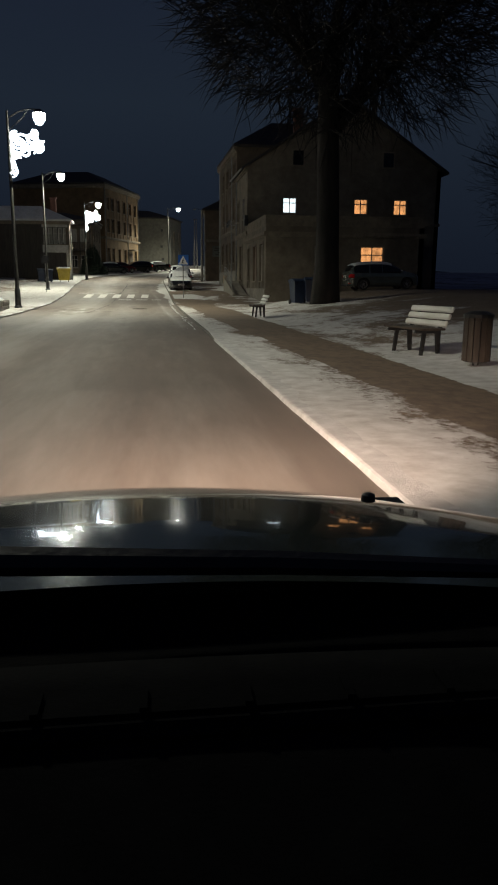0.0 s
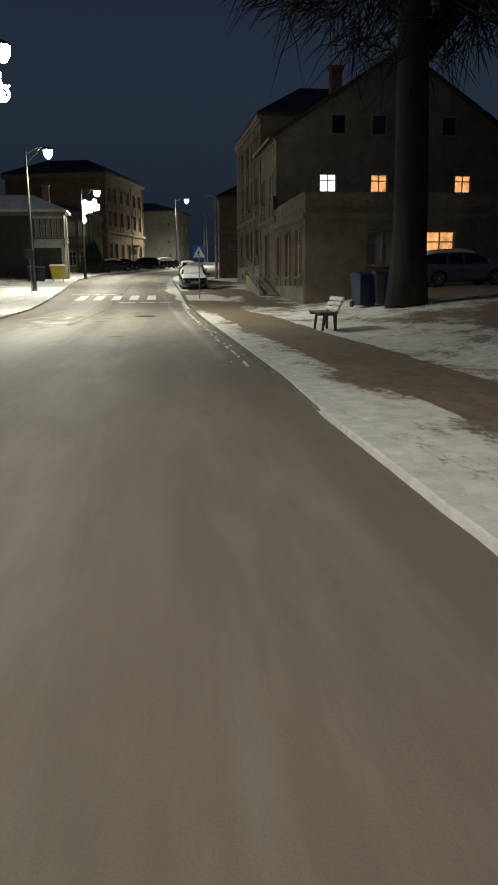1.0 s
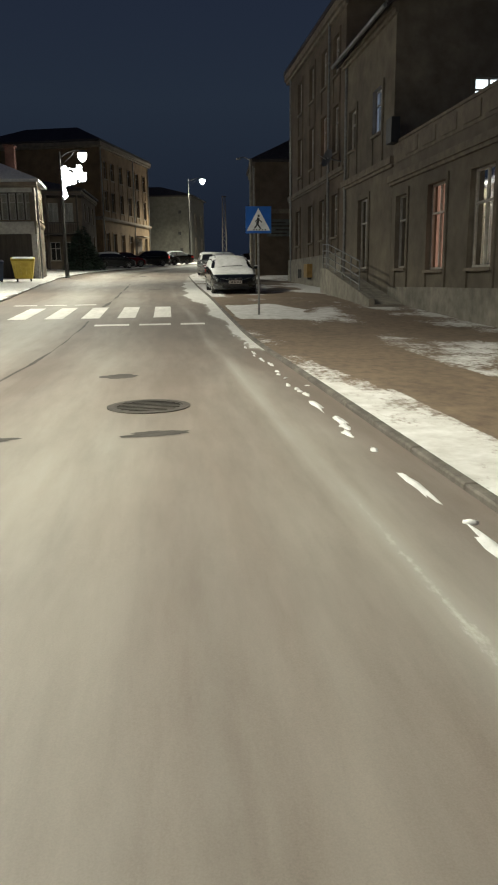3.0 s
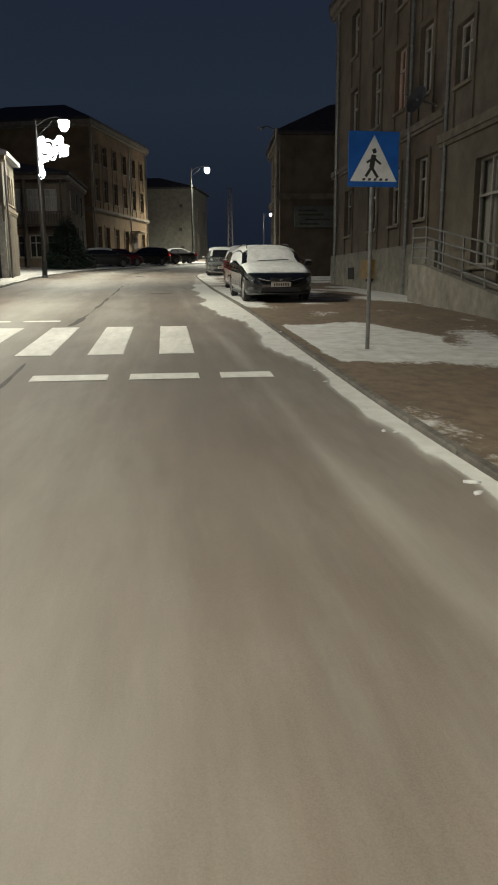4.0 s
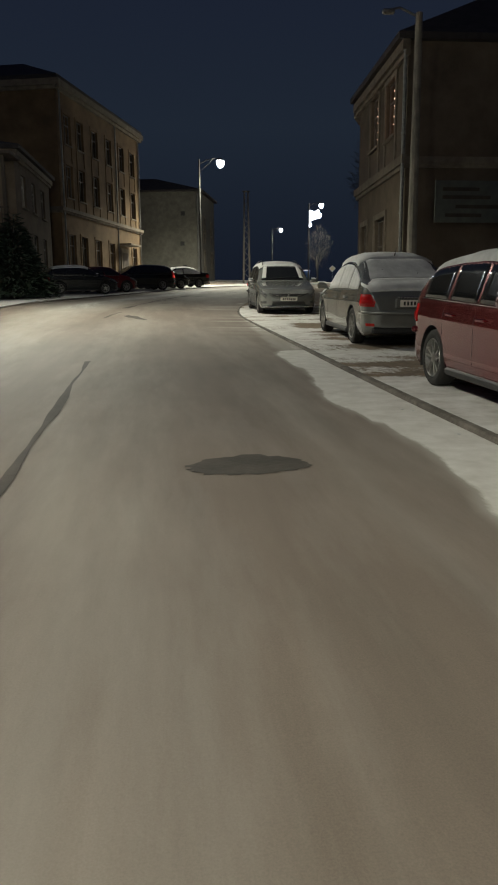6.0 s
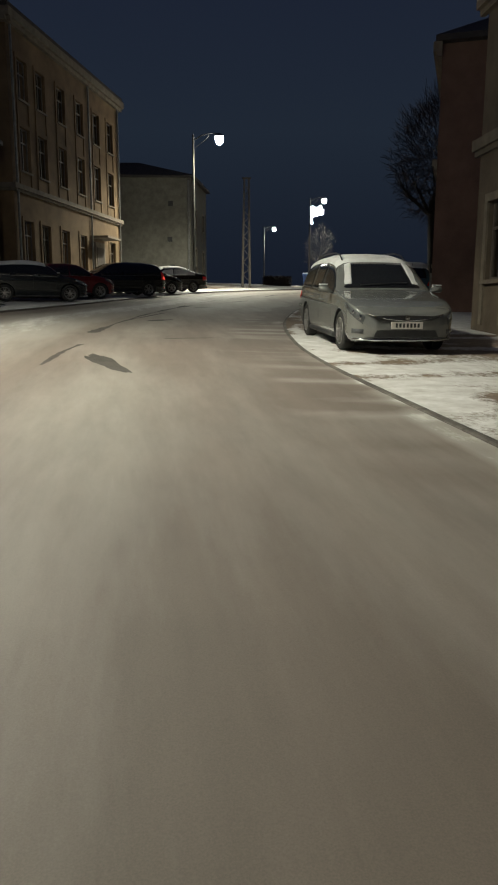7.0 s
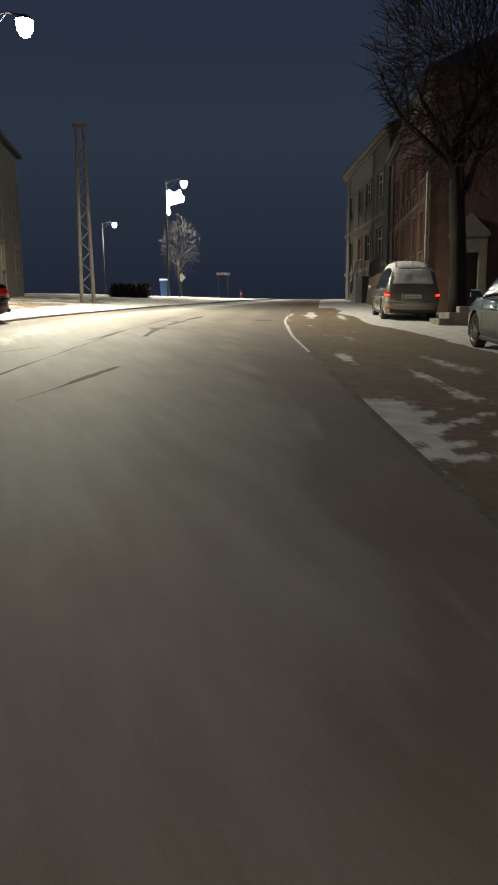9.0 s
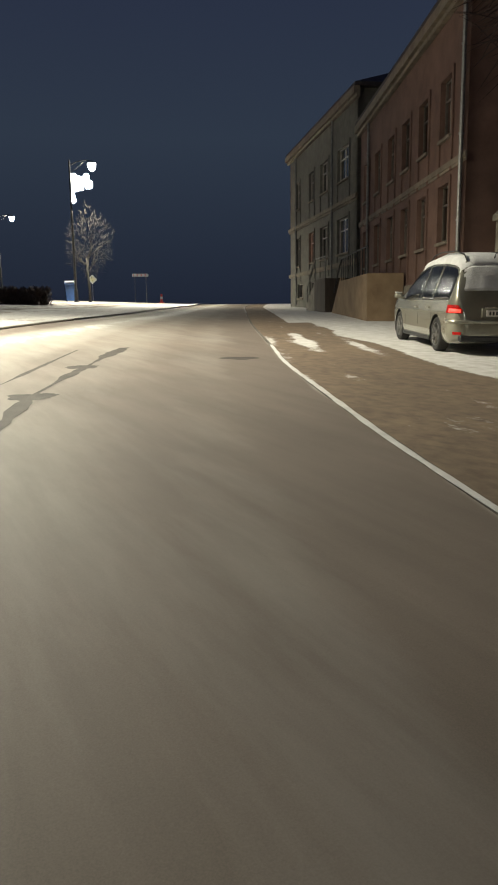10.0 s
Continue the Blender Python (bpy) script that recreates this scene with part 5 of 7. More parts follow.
def ornament(x, y, z_top):
    """A bracket of white light scrolls fixed to a lamp column: a hanging tail and curls that reach out over the road."""
    o = thing("light_ornament", "glowing white winter light ornament on a lamp column", "light ornament", Matrix.Translation((x, y, z_top)) @ Matrix.Diagonal((1.15, 1.0, 1.05, 1)), "winter light ornaments")

    def spiral(cx, cz, r, turns, start, sgn=1):
        n = int(14 * turns)
        return [(cx + r * (1 - 0.8 * k / n) * math.cos(start + sgn * 2 * math.pi * turns * k / n), 0, cz + r * (1 - 0.8 * k / n) * math.sin(start + sgn * 2 * math.pi * turns * k / n)) for k in range(n + 1)]

    curls = [spiral(0.42, -0.55, 0.3, 1.6, 2.5), spiral(0.95, -0.4, 0.33, 1.7, 3.6), spiral(1.2, -0.75, 0.25, 1.5, 1.2, -1), spiral(0.7, -0.95, 0.26, 1.5, 0.4), spiral(0.3, -1.05, 0.2, 1.4, 2.0), spiral(1.05, -0.12, 0.18, 1.3, 4.4), spiral(0.25, -0.25, 0.2, 1.4, 1.0)]
    curls += [[(0.14, 0, -0.2), (0.12, 0, -0.9), (0.2, 0, -1.5), (0.3, 0, -1.85), (0.22, 0, -2.0), (0.12, 0, -1.85), (0.1, 0, -1.3)], [(0.14, 0, -0.3), (0.5, 0, -0.18), (1.0, 0, -0.3), (1.4, 0, -0.55)], [(0.14, 0, -1.3), (0.4, 0, -1.15), (0.7, 0, -0.75), (1.1, 0, -0.6)]]
    for c in curls:
        bm = fresh()
        tube(bm, c, 0.05, 6)
        part("light_tube", bm, LED, o)
    bm = fresh()
    rnd = random.Random(7)
    for k in range(70):
        c = curls[k % len(curls)]
        p = c[rnd.randrange(len(c))]
        m = Matrix.Translation((p[0] + rnd.uniform(-0.1, 0.1), rnd.uniform(-0.05, 0.05), p[2] + rnd.uniform(-0.1, 0.1)))
        bmesh.ops.create_icosphere(bm, subdivisions=1, radius=rnd.uniform(0.03, 0.055), matrix=m)
    part("bulbs", bm, LED, o)["kind"] = "stuff"
    bm = fresh()
    tube(bm, [(0.0, 0, -0.15), (0.16, 0, -0.15)], 0.02, 5)
    tube(bm, [(0.0, 0, -1.5), (0.16, 0, -1.5)], 0.02, 5)
    tube(bm, [(0.15, 0.01, -0.1), (0.15, 0.01, -1.9)], 0.015, 5)
    part("bracket", bm, DARK_STEEL, o)


for x, y, zt, reach, pw in (LAMPS[0], LAMPS[2], LAMPS[4]):
    ornament(x, y, zt - 0.85)

# bare concrete pole beside the parked cars, lattice mast further on
pole = thing("concrete_pole", "tall pale concrete power pole beside parked cars", "pole", Matrix.Translation((6.15, 72.6, terrain(6.15, 72.6))))
bm = fresh()
turned(bm, [(0.15, 0), (0.09, 7.6)], 10)
part("shaft", bm, CONCRETE, pole)
bm = fresh()
tube(bm, [(0, 0, 7.5), (-0.5, 0, 7.7), (-0.75, 0, 7.65)], 0.03, 6)
part("arm", bm, GALVANISED, pole)
bm = fresh()
box(bm, -0.95, -0.65, -0.08, 0.08, 7.55, 7.65, 0.02)
part("unlit_head", bm, GALVANISED, pole)

mast = thing("lattice_mast", "grey lattice concrete mast beside the bend", "mast", Matrix.Translation((8.25, 124.0, terrain(8.25, 124.0))))
H = 8.4
for sx in (-1, 1):
    bm = fresh()
    box(bm, sx * 0.3 - 0.075, sx * 0.3 + 0.075, -0.16, 0.16, 0, H)
    for v in bm.verts:
        v.co.x *= 1 - 0.42 * v.co.z / H
    part("leg", bm, MAST, mast)
for k in range(16):
    bm = fresh()
    z = 0.5 + k * 0.5
    f = 1 - 0.42 * z / H
    g = 1 - 0.42 * (z + 0.5) / H
    a, b = (-0.28 * f, 0.28 * g) if k % 2 else (0.28 * f, -0.28 * g)
    if k < 15:
        tube(bm, [(a, 0, z), (b, 0, z + 0.5)], 0.035, 5)
    else:
        box(bm, -0.34, 0.34, -0.1, 0.1, H - 0.04, H + 0.08)
    part("brace" if k < 15 else "cap", bm, MAST, mast)


# ---- signs ----
def sign_post(root, h, r=0.03):
    bm = fresh()
    tube(bm, [(0, 0, 0), (0, 0, h)], r, 10)
    part("post", bm, GALVANISED, root)


sx, sy = 2.96, 42.8
sz = terrain(sx, sy)
s = thing("crossing_sign", "blue square pedestrian crossing sign on a steel post", "road sign", Matrix.Translation((sx, sy, sz)) @ Matrix.Rotation(radians(3), 4, "Z"))
sign_post(s, 2.87)
bm = fresh()
box(bm, -0.355, 0.355, -0.045, -0.03, 2.2, 2.91, 0.004)
board = part("board", bm, SIGN_BLUE, s)
bm = fresh()
prism(bm, [(-0.33, 2.27), (0.33, 2.27), (0.0, 2.86)], "y", -0.05, -0.046)
part("triangle", bm, SIGN_WHITE, board, "white triangle")
bm = fresh()
for a, b, r in (((-0.02, -0.052, 2.65), (0.03, -0.052, 2.67), 0.03), ((0.0, -0.052, 2.61), (-0.03, -0.052, 2.45), 0.035), ((-0.03, -0.052, 2.45), (-0.11, -0.052, 2.33), 0.02), ((-0.03, -0.052, 2.45), (0.06, -0.052, 2.32), 0.02), ((0.0, -0.052, 2.57), (0.1, -0.052, 2.49), 0.015), ((0.0, -0.052, 2.57), (-0.1, -0.052, 2.51), 0.015)):
    d = (Vector(b) - Vector(a)).normalized()
    n = Vector((-d.z, 0, d.x)) * r
    bm.faces.new([bm.verts.new(Vector(v)) for v in (Vector(a) - n, Vector(b) - n, Vector(b) + n, Vector(a) + n)])
for k in range(5):
    x = -0.16 + k * 0.08
    bm.faces.new([bm.verts.new((x + dx, -0.052, z)) for dx, z in ((0, 2.28), (0.04, 2.28), (0.05, 2.31), (0.01, 2.31))])
part("pictogram", bm, INK, board, "black walking pictogram")
for z in (2.30, 2.75):
    bm = fresh()
    box(bm, -0.06, 0.06, -0.03, 0.035, z, z + 0.03)
    part("clamp", bm, GALVANISED, s)

s = thing("priority_sign", "white and yellow diamond road sign on a post", "road sign", Matrix.Translation((33.55, 192.9, terrain(33.4, 192.9))) @ Matrix.Rotation(radians(-12), 4, "Z"))
sign_post(s, 2.9)
bm = fresh()
prism(bm, [(-0.62, 2.95), (0, 2.33), (0.62, 2.95), (0, 3.57)], "y", -0.06, -0.04)
board = part("board", bm, SIGN_WHITE, s)
bm = fresh()
prism(bm, [(-0.4, 2.95), (0, 2.55), (0.4, 2.95), (0, 3.35)], "y", -0.066, -0.062)
part("diamond", bm, SIGN_CREAM, board)

s = thing("barrier_board", "red and white barrier board on two posts", "barrier", Matrix.Translation((32.6, 171.9, terrain(32.6, 171.9))) @ Matrix.Rotation(radians(-17), 4, "Z"))
for x in (-0.6, 0.6):
    bm = fresh()
    tube(bm, [(x, 0, 0), (x, 0, 3.05)], 0.03, 8)
    part("post", bm, GALVANISED, s)
bm = fresh()
box(bm, -0.85, 0.85, -0.07, -0.045, 2.72, 3.02, 0.005)
board = part("board", bm, SIGN_WHITE, s)
for k in range(4):
    bm = fresh()
    box(bm, -0.78 + k * 0.42, -0.7 + k * 0.42, -0.08, -0.073, 2.75, 2.99)
    part("red_stripe", bm, SIGN_RED, board)
s = thing("warning_bollard", "small red warning bollard at the road end", "bollard", Matrix.Translation((35.3, 172.8, terrain(35.3, 172.8))))
bm = fresh()
turned(bm, [(0.3, 0), (0.3, 0.1), (0.14, 0.12), (0.11, 0.95), (0.05, 1.0)], 12)
part("body", bm, SIGN_RED, s)
bm = fresh()
turned(bm, [(0.137, 0.45), (0.128, 0.7), (0.0, 0.7)], 12)
part("reflector_band", bm, SIGN_WHITE, s)

s = thing("information_sign", "small dark information sign on a post", "road sign", Matrix.Translation((-7.15, 48.3, terrain(-7.15, 48.3))))
sign_post(s, 2.7)
bm = fresh()
box(bm, -0.3, 0.3, -0.045, -0.03, 2.1, 2.65, 0.004)
part("board", bm, DARK_STEEL, s)


# ---- bins ----
def wheelie_bin(x, y, mat, colour, turn, scale=1.0, group=""):
    b = thing("wheelie_bin", colour + " plastic wheelie bin with a hinged lid", "waste bin", Matrix.Translation((x, y, terrain(x, y))) @ Matrix.Rotation(turn, 4, "Z") @ Matrix.Diagonal((scale, scale, scale, 1)), group)
    bm = fresh()
    lo = [bm.verts.new(v) for v in ((-0.22, -0.27, 0.06), (0.22, -0.27, 0.06), (0.22, 0.24, 0.06), (-0.22, 0.24, 0.06))]
    hi = [bm.verts.new(v) for v in ((-0.28, -0.36, 0.96), (0.28, -0.36, 0.96), (0.28, 0.32, 0.96), (-0.28, 0.32, 0.96))]
    bm.faces.new(lo[::-1])
    bm.faces.new(hi)
    for i in range(4):
        bm.faces.new((lo[i], lo[(i + 1) % 4], hi[(i + 1) % 4], hi[i]))
    box(bm, -0.3, 0.3, -0.39, 0.35, 0.9, 0.97, 0.012)
    part("body", bm, mat, b)
    bm = fresh()
    prism(bm, [(-0.4, 0.975), (0.36, 0.975), (0.36, 1.02), (0.0, 1.08), (-0.38, 1.0)], "x", -0.31, 0.31)
    part("lid", bm, mat, b)
    for x_ in (-0.25, 0.25):
        bm = fresh()
        turned(bm, [(0.1, -0.03), (0.1, 0.03)], 14, Matrix.Translation((x_, 0.25, 0.1)) @ Matrix.Rotation(radians(90), 4, "Y"))
        part("wheel", bm, TYRE, b)
    bm = fresh()
    tube(bm, [(-0.25, 0.4, 0.93), (0.25, 0.4, 0.93)], 0.018, 6)
    part("handle", bm, mat, b)
    return b


wheelie_bin(8.05, 27.2, BLUE_PLASTIC, "dark blue", 0.2, 1.15, "bins by the tree")
wheelie_bin(8.62, 26.6, BLUE_PLASTIC, "blue", -0.1, 1.15, "bins by the tree")
far_bin = wheelie_bin(20.55, 154.8, BLUE_BRIGHT, "bright blue", -0.3, 1.45)
bm = fresh()
box(bm, -0.29, 0.29, -0.36, 0.33, 1.03, 1.1, 0.03)
part("snow_cover", bm, SNOW, far_bin, "snow on the lid")
wheelie_bin(-9.6, 67.6, BLUE_PLASTIC, "dark blue", 0.4, 1.2, "bins by the oriel house")
wheelie_bin(-10.4, 68.0, BLUE_PLASTIC, "dark blue", 0.2, 1.2, "bins by the oriel house")

b = thing("waste_container", "yellow wheeled waste container with snow on its lid", "waste container", Matrix.Translation((-8.2, 68.4, terrain(-8.2, 68.4))) @ Matrix.Rotation(0.12, 4, "Z"))
bm = fresh()
lo = [bm.verts.new(v) for v in ((-0.5, -0.38, 0.18), (0.5, -0.38, 0.18), (0.5, 0.38, 0.18), (-0.5, 0.38, 0.18))]
hi = [bm.verts.new(v) for v in ((-0.66, -0.5, 1.2), (0.66, -0.5, 1.2), (0.66, 0.5, 1.2), (-0.66, 0.5, 1.2))]
bm.faces.new(lo[::-1])
bm.faces.new(hi)
for i in range(4):
    bm.faces.new((lo[i], lo[(i + 1) % 4], hi[(i + 1) % 4], hi[i]))
for x in (-0.45, -0.15, 0.15, 0.45):
    box(bm, x - 0.03, x + 0.03, -0.5, -0.42, 0.4, 1.1)
part("body", bm, YELLOW_PLASTIC, b)
bm = fresh()
prism(bm, [(-0.53, 1.2), (0.53, 1.2), (0.45, 1.33), (0.0, 1.42), (-0.45, 1.33)], "x", -0.69, 0.69)
part("lid", bm, YELLOW_PLASTIC, b)
bm = fresh()
prism(bm, [(-0.44, 1.34), (0.44, 1.34), (0.25, 1.42), (0.0, 1.46), (-0.25, 1.42)], "x", -0.6, 0.6)
part("snow_cover", bm, SNOW, b)
for x in (-0.4, 0.4):
    for y in (-0.28, 0.28):
        bm = fresh()
        turned(bm, [(0.09, -0.03), (0.09, 0.03)], 12, Matrix.Translation((x, y, 0.09)) @ Matrix.Rotation(radians(90), 4, "Y"))
        part("wheel", bm, TYRE, b)

b = thing("litter_bin", "dark slatted litter bin in the park", "litter bin", Matrix.Translation((5.95, 1.7, terrain(5.95, 1.7))) @ Matrix.Scale(0.85, 4))
for k in range(14):
    a = 2 * math.pi * k / 14
    bm = fresh()
    box(bm, -0.045, 0.045, -0.012, 0.012, 0.08, 0.86, 0, Matrix.Rotation(a, 4, "Z") @ Matrix.Translation((0, 0.24, 0)))
    part("slat", bm, TIMBER, b)
bm = fresh()
turned(bm, [(0.21, 0.06), (0.22, 0.8), (0.0, 0.8)], 14)
part("liner", bm, BLACK_PLASTIC, b)
bm = fresh()
turned(bm, [(0.27, 0.86), (0.27, 0.92), (0.15, 0.98), (0.0, 0.99)], 14)
part("lid", bm, DARK_STEEL, b)
bm = fresh()
turned(bm, [(0.06, -0.1), (0.06, 0.08)], 8)
part("foot", bm, DARK_STEEL, b)


# ---- benches ----
def bench(x, y, turn):
    """A park bench: two cast supports, seat slats and three broad back slats; it faces the road (-y of its own)."""
    o = thing("park_bench", "park bench with pale snowy back slats", "bench", Matrix.Translation((x, y, terrain(x, y))) @ Matrix.Rotation(turn, 4, "Z"), "park benches")
    for sx in (-0.5, 0.5):
        bm = fresh()
        prism(bm, [(-0.2, 0), (-0.14, 0), (-0.09, 0.39), (0.1, 0.39), (0.14, 0), (0.2, 0), (0.2, 0.45), (0.42, 0.86), (0.37, 0.88), (0.14, 0.452), (-0.3, 0.452), (-0.31, 0.4), (-0.16, 0.39)], "x", sx - 0.025, sx + 0.025)
        part("support", bm, DARK_STEEL, o)
    for k in range(4):
        bm = fresh()
        box(bm, -0.72, 0.72, -0.3 + k * 0.125, -0.2 + k * 0.125, 0.452, 0.49, 0.008)
        part("seat_slat", bm, TIMBER, o)
    for k in range(3):
        bm = fresh()
        m = Matrix.Translation((0, 0.2, 0.56 + k * 0.125)) @ Matrix.Translation((0, 0.055 * k, 0)) @ Matrix.Rotation(radians(-22), 4, "X")
        box(bm, -0.72, 0.72, -0.035, 0.03, -0.056, 0.056, 0.024, m)
        part("back_slat", bm, SLAT, o, "pale back slat")
    return o


bench(5.8, 4.0, radians(-80))
bench(5.1, 20.2, radians(-90))
wall = thing("stone_planter_wall", "low rough stone wall with snow along the pavement", "wall", Matrix.Translation((-5.9, 25.5, terrain(-5.9, 25.5))))
rnd = random.Random(3)
for row in range(2):
    for k in range(11):
        bm = fresh()
        m = Matrix.Translation((-0.12 * k * 0.35 + rnd.uniform(-0.03, 0.03), -2.4 + k * 0.48 + row * 0.2, 0.1 + row * 0.22)) @ Matrix.Rotation(rnd.uniform(-0.2, 0.2), 4, "Z")
        box(bm, -0.2, 0.2, -0.22, 0.22, -0.12, 0.12, 0.04, m)
        part("stone", bm, KERB, wall)
bm = fresh()
tube(bm, [(-0.1 - 0.04 * k, -2.5 + k * 0.5, 0.43) for k in range(11)], [0.05] + [0.16] * 9 + [0.05], 6)
part("snow_cap", bm, SNOW, wall, "", True)


# ---- trees ----
def limb(bm, p, d, length, r, depth, rnd, seg):
    pts, rad = [p.copy()], [r]
    q, dd = p.copy(), d.copy()
    n = 4
    for k in range(n):
        dd = (dd + Vector((rnd.uniform(-1, 1), rnd.uniform(-1, 1), rnd.uniform(-0.3, 0.6))) * 0.16).normalized()
        q = q + dd * length / n
        pts.append(q.copy())
        rad.append(r * (1 - 0.55 * (k + 1) / n))
    tube(bm, pts, rad, seg)
    if depth:
        for k in range(rnd.randint(3, 4)):
            i = rnd.randint(1, n)
            side = Vector((rnd.uniform(-1, 1), rnd.uniform(-1, 1), rnd.uniform(0.0, 0.8))).normalized()
            limb(bm, pts[i], (dd * 0.6 + side).normalized(), length * rnd.uniform(0.5, 0.72), rad[i] * 0.62, depth - 1, rnd, max(4, seg - 2))


def twigs(bm, centre, radii, count, rnd, thick):
    """Fine bare twigs, thin three-sided spikes, all through a rounded crown."""
    for _ in range(count):
        while True:
            q = Vector((rnd.uniform(-1, 1), rnd.uniform(-1, 1), rnd.uniform(-1, 1)))
            if 0.05 < q.length < 1:
                break
        q *= 0.82 + 0.3 * noise.noise(q * 2.2 + Vector((count, 0, 0)))
        p = Vector((centre[0] + q.x * radii[0], centre[1] + q.y * radii[1], centre[2] + q.z * radii[2]))
        d = (q.normalized() + Vector((rnd.uniform(-0.8, 0.8), rnd.uniform(-0.8, 0.8), rnd.uniform(-0.3, 1.1)))).normalized() * rnd.uniform(0.3, 0.9) * radii[0] * 0.35
        u = d.orthogonal().normalized() * thick
        v = d.normalized().cross(u)
        ring = [bm.verts.new(p + u), bm.verts.new(p - u * 0.5 + v * 0.87), bm.verts.new(p - u * 0.5 - v * 0.87)]
        bend = d * 0.55 + Vector((0, 0, rnd.uniform(-0.03, 0.06) * radii[0]))
        mid = [bm.verts.new(w.co + bend) for w in ring]
        tip = bm.verts.new(p + d)
        for k in range(3):
            bm.faces.new((ring[k], ring[(k + 1) % 3], mid[(k + 1) % 3], mid[k]))
            bm.faces.new((mid[k], mid[(k + 1) % 3], tip))


def bare_tree(x, y, height, radius, seed, label, depth=3, reach=1.0, crown=None):
    rnd = random.Random(seed)
    t = thing("bare_tree", label, "tree", Matrix.Translation((x, y, terrain(x, y) - 0.05)))
    bm = fresh()
    pts = [Vector((0.05 * math.sin(k), 0.04 * k, height * 0.46 * k / 6)) for k in range(7)]
    tube(bm, pts, [radius * v for v in (1.35, 1.06, 1.0, 0.96, 0.92, 0.9, 0.88)], 14)
    part("trunk", bm, BARK, t, "", True)
    bm = fresh()
    for k in range(6):
        a = k * 2.4
        i = 4 + k % 3
        d = Vector((math.cos(a), math.sin(a), rnd.uniform(0.7, 1.6))).normalized()
        limb(bm, pts[i], d, height * reach * rnd.uniform(0.3, 0.42), radius * 0.5, depth, rnd, 8)
    part("crown", bm, BARK, t)
    if crown:
        bm = fresh()
        twigs(bm, *crown[:3], rnd, 0.011 if height < 20 else 0.02)
        part("fine_twig", bm, crown[3], t, "fine brown bare twigs")["kind"] = "stuff"
    return t


bare_tree(8.97, 25.1, 24.0, 0.54, 5, "large bare tree with a thick dark trunk in snow", 3, 1.0, ((0.8, 0, 14.5), (8.5, 8.5, 8.0), 12000, BARK))
bare_tree(22.0, 154.6, 7.6, 0.1, 9, "slender bare tree beside a lit street lamp", 2, 0.6, ((0.2, 0, 4.6), (2.1, 2.1, 3.3), 650, BARK))
bare_tree(15.75, 104.4, 11.5, 0.24, 15, "bare roadside tree between parked cars", 3, 0.62, ((0.4, 0.2, 7.6), (3.2, 3.2, 4.4), 4500, TWIG))

# Assumed trees, added to block the paler sky right of the park.
for i, (x, y, hgt) in enumerate(((27.5, 40.0, 17), (32.0, 47.0, 19), (26.5, 31.0, 15))):
    bare_tree(x, y, hgt, 0.3, 31 + i, "dark bare tree added behind the park to darken the sky", 2, 0.8, ((0, 0, hgt * 0.52), (5.0, 5.0, hgt * 0.46), 3000, BARK))

con = thing("conifer_bush", "dark dense conifer bush beside the pavement", "bush", Matrix.Translation((-6.9, 88.6, terrain(-6.9, 88.6))))
bm = fresh()
tube(bm, [(0, 0, 0), (0, 0, 3.2)], [0.09, 0.03], 6)
part("stem", bm, BARK, con)
bm = fresh()
rnd = random.Random(12)
for k in range(5200):
    z = 3.7 * (1 - math.sqrt(rnd.random())) + 0.08
    a = rnd.uniform(0, 2 * math.pi)
    r = 1.7 * (1 - z / 3.95) ** 0.85 * (1 + 0.14 * math.sin(3 * a + z * 2)) * rnd.uniform(0.5, 1.05)
    p = Vector((r * math.cos(a), r * math.sin(a), z))
    d = Vector((math.cos(a), math.sin(a), rnd.uniform(-0.5, 0.4))).normalized() * rnd.uniform(0.16, 0.36)
    s = Vector((-math.sin(a), math.cos(a), rnd.uniform(-0.6, 0.6))) * rnd.uniform(0.03, 0.08)
    bm.faces.new([bm.verts.new(v) for v in (p - s, p + s, p + d + s * 0.3, p + d - s * 0.3)])
part("foliage", bm, NEEDLES, con)

bm = fresh()
rnd = random.Random(22)
for k in range(2200):
    t = rnd.random()
    x, y = 12.6 + 2.7 * t + rnd.gauss(0, 0.1), 140.0 + rnd.gauss(0, 0.3)
    c = Vector((x, y, ground_z(y) + rnd.uniform(0.0, 1.1)))
    a = rnd.uniform(0, 6.28)
    d = Vector((math.cos(a), math.sin(a), rnd.uniform(0.2, 1.0))) * rnd.uniform(0.15, 0.35)
    s = Vector((-math.sin(a), math.cos(a), 0)) * 0.05
    bm.faces.new([bm.verts.new(v) for v in (c - s, c + s, c + d + s * 0.4, c + d - s * 0.4)])
hedge = part("low_hedge", bm, HEDGE, None, "low dark brown clipped hedge behind the mast")
tagged(hedge, "", "hedge", "", "stuff")


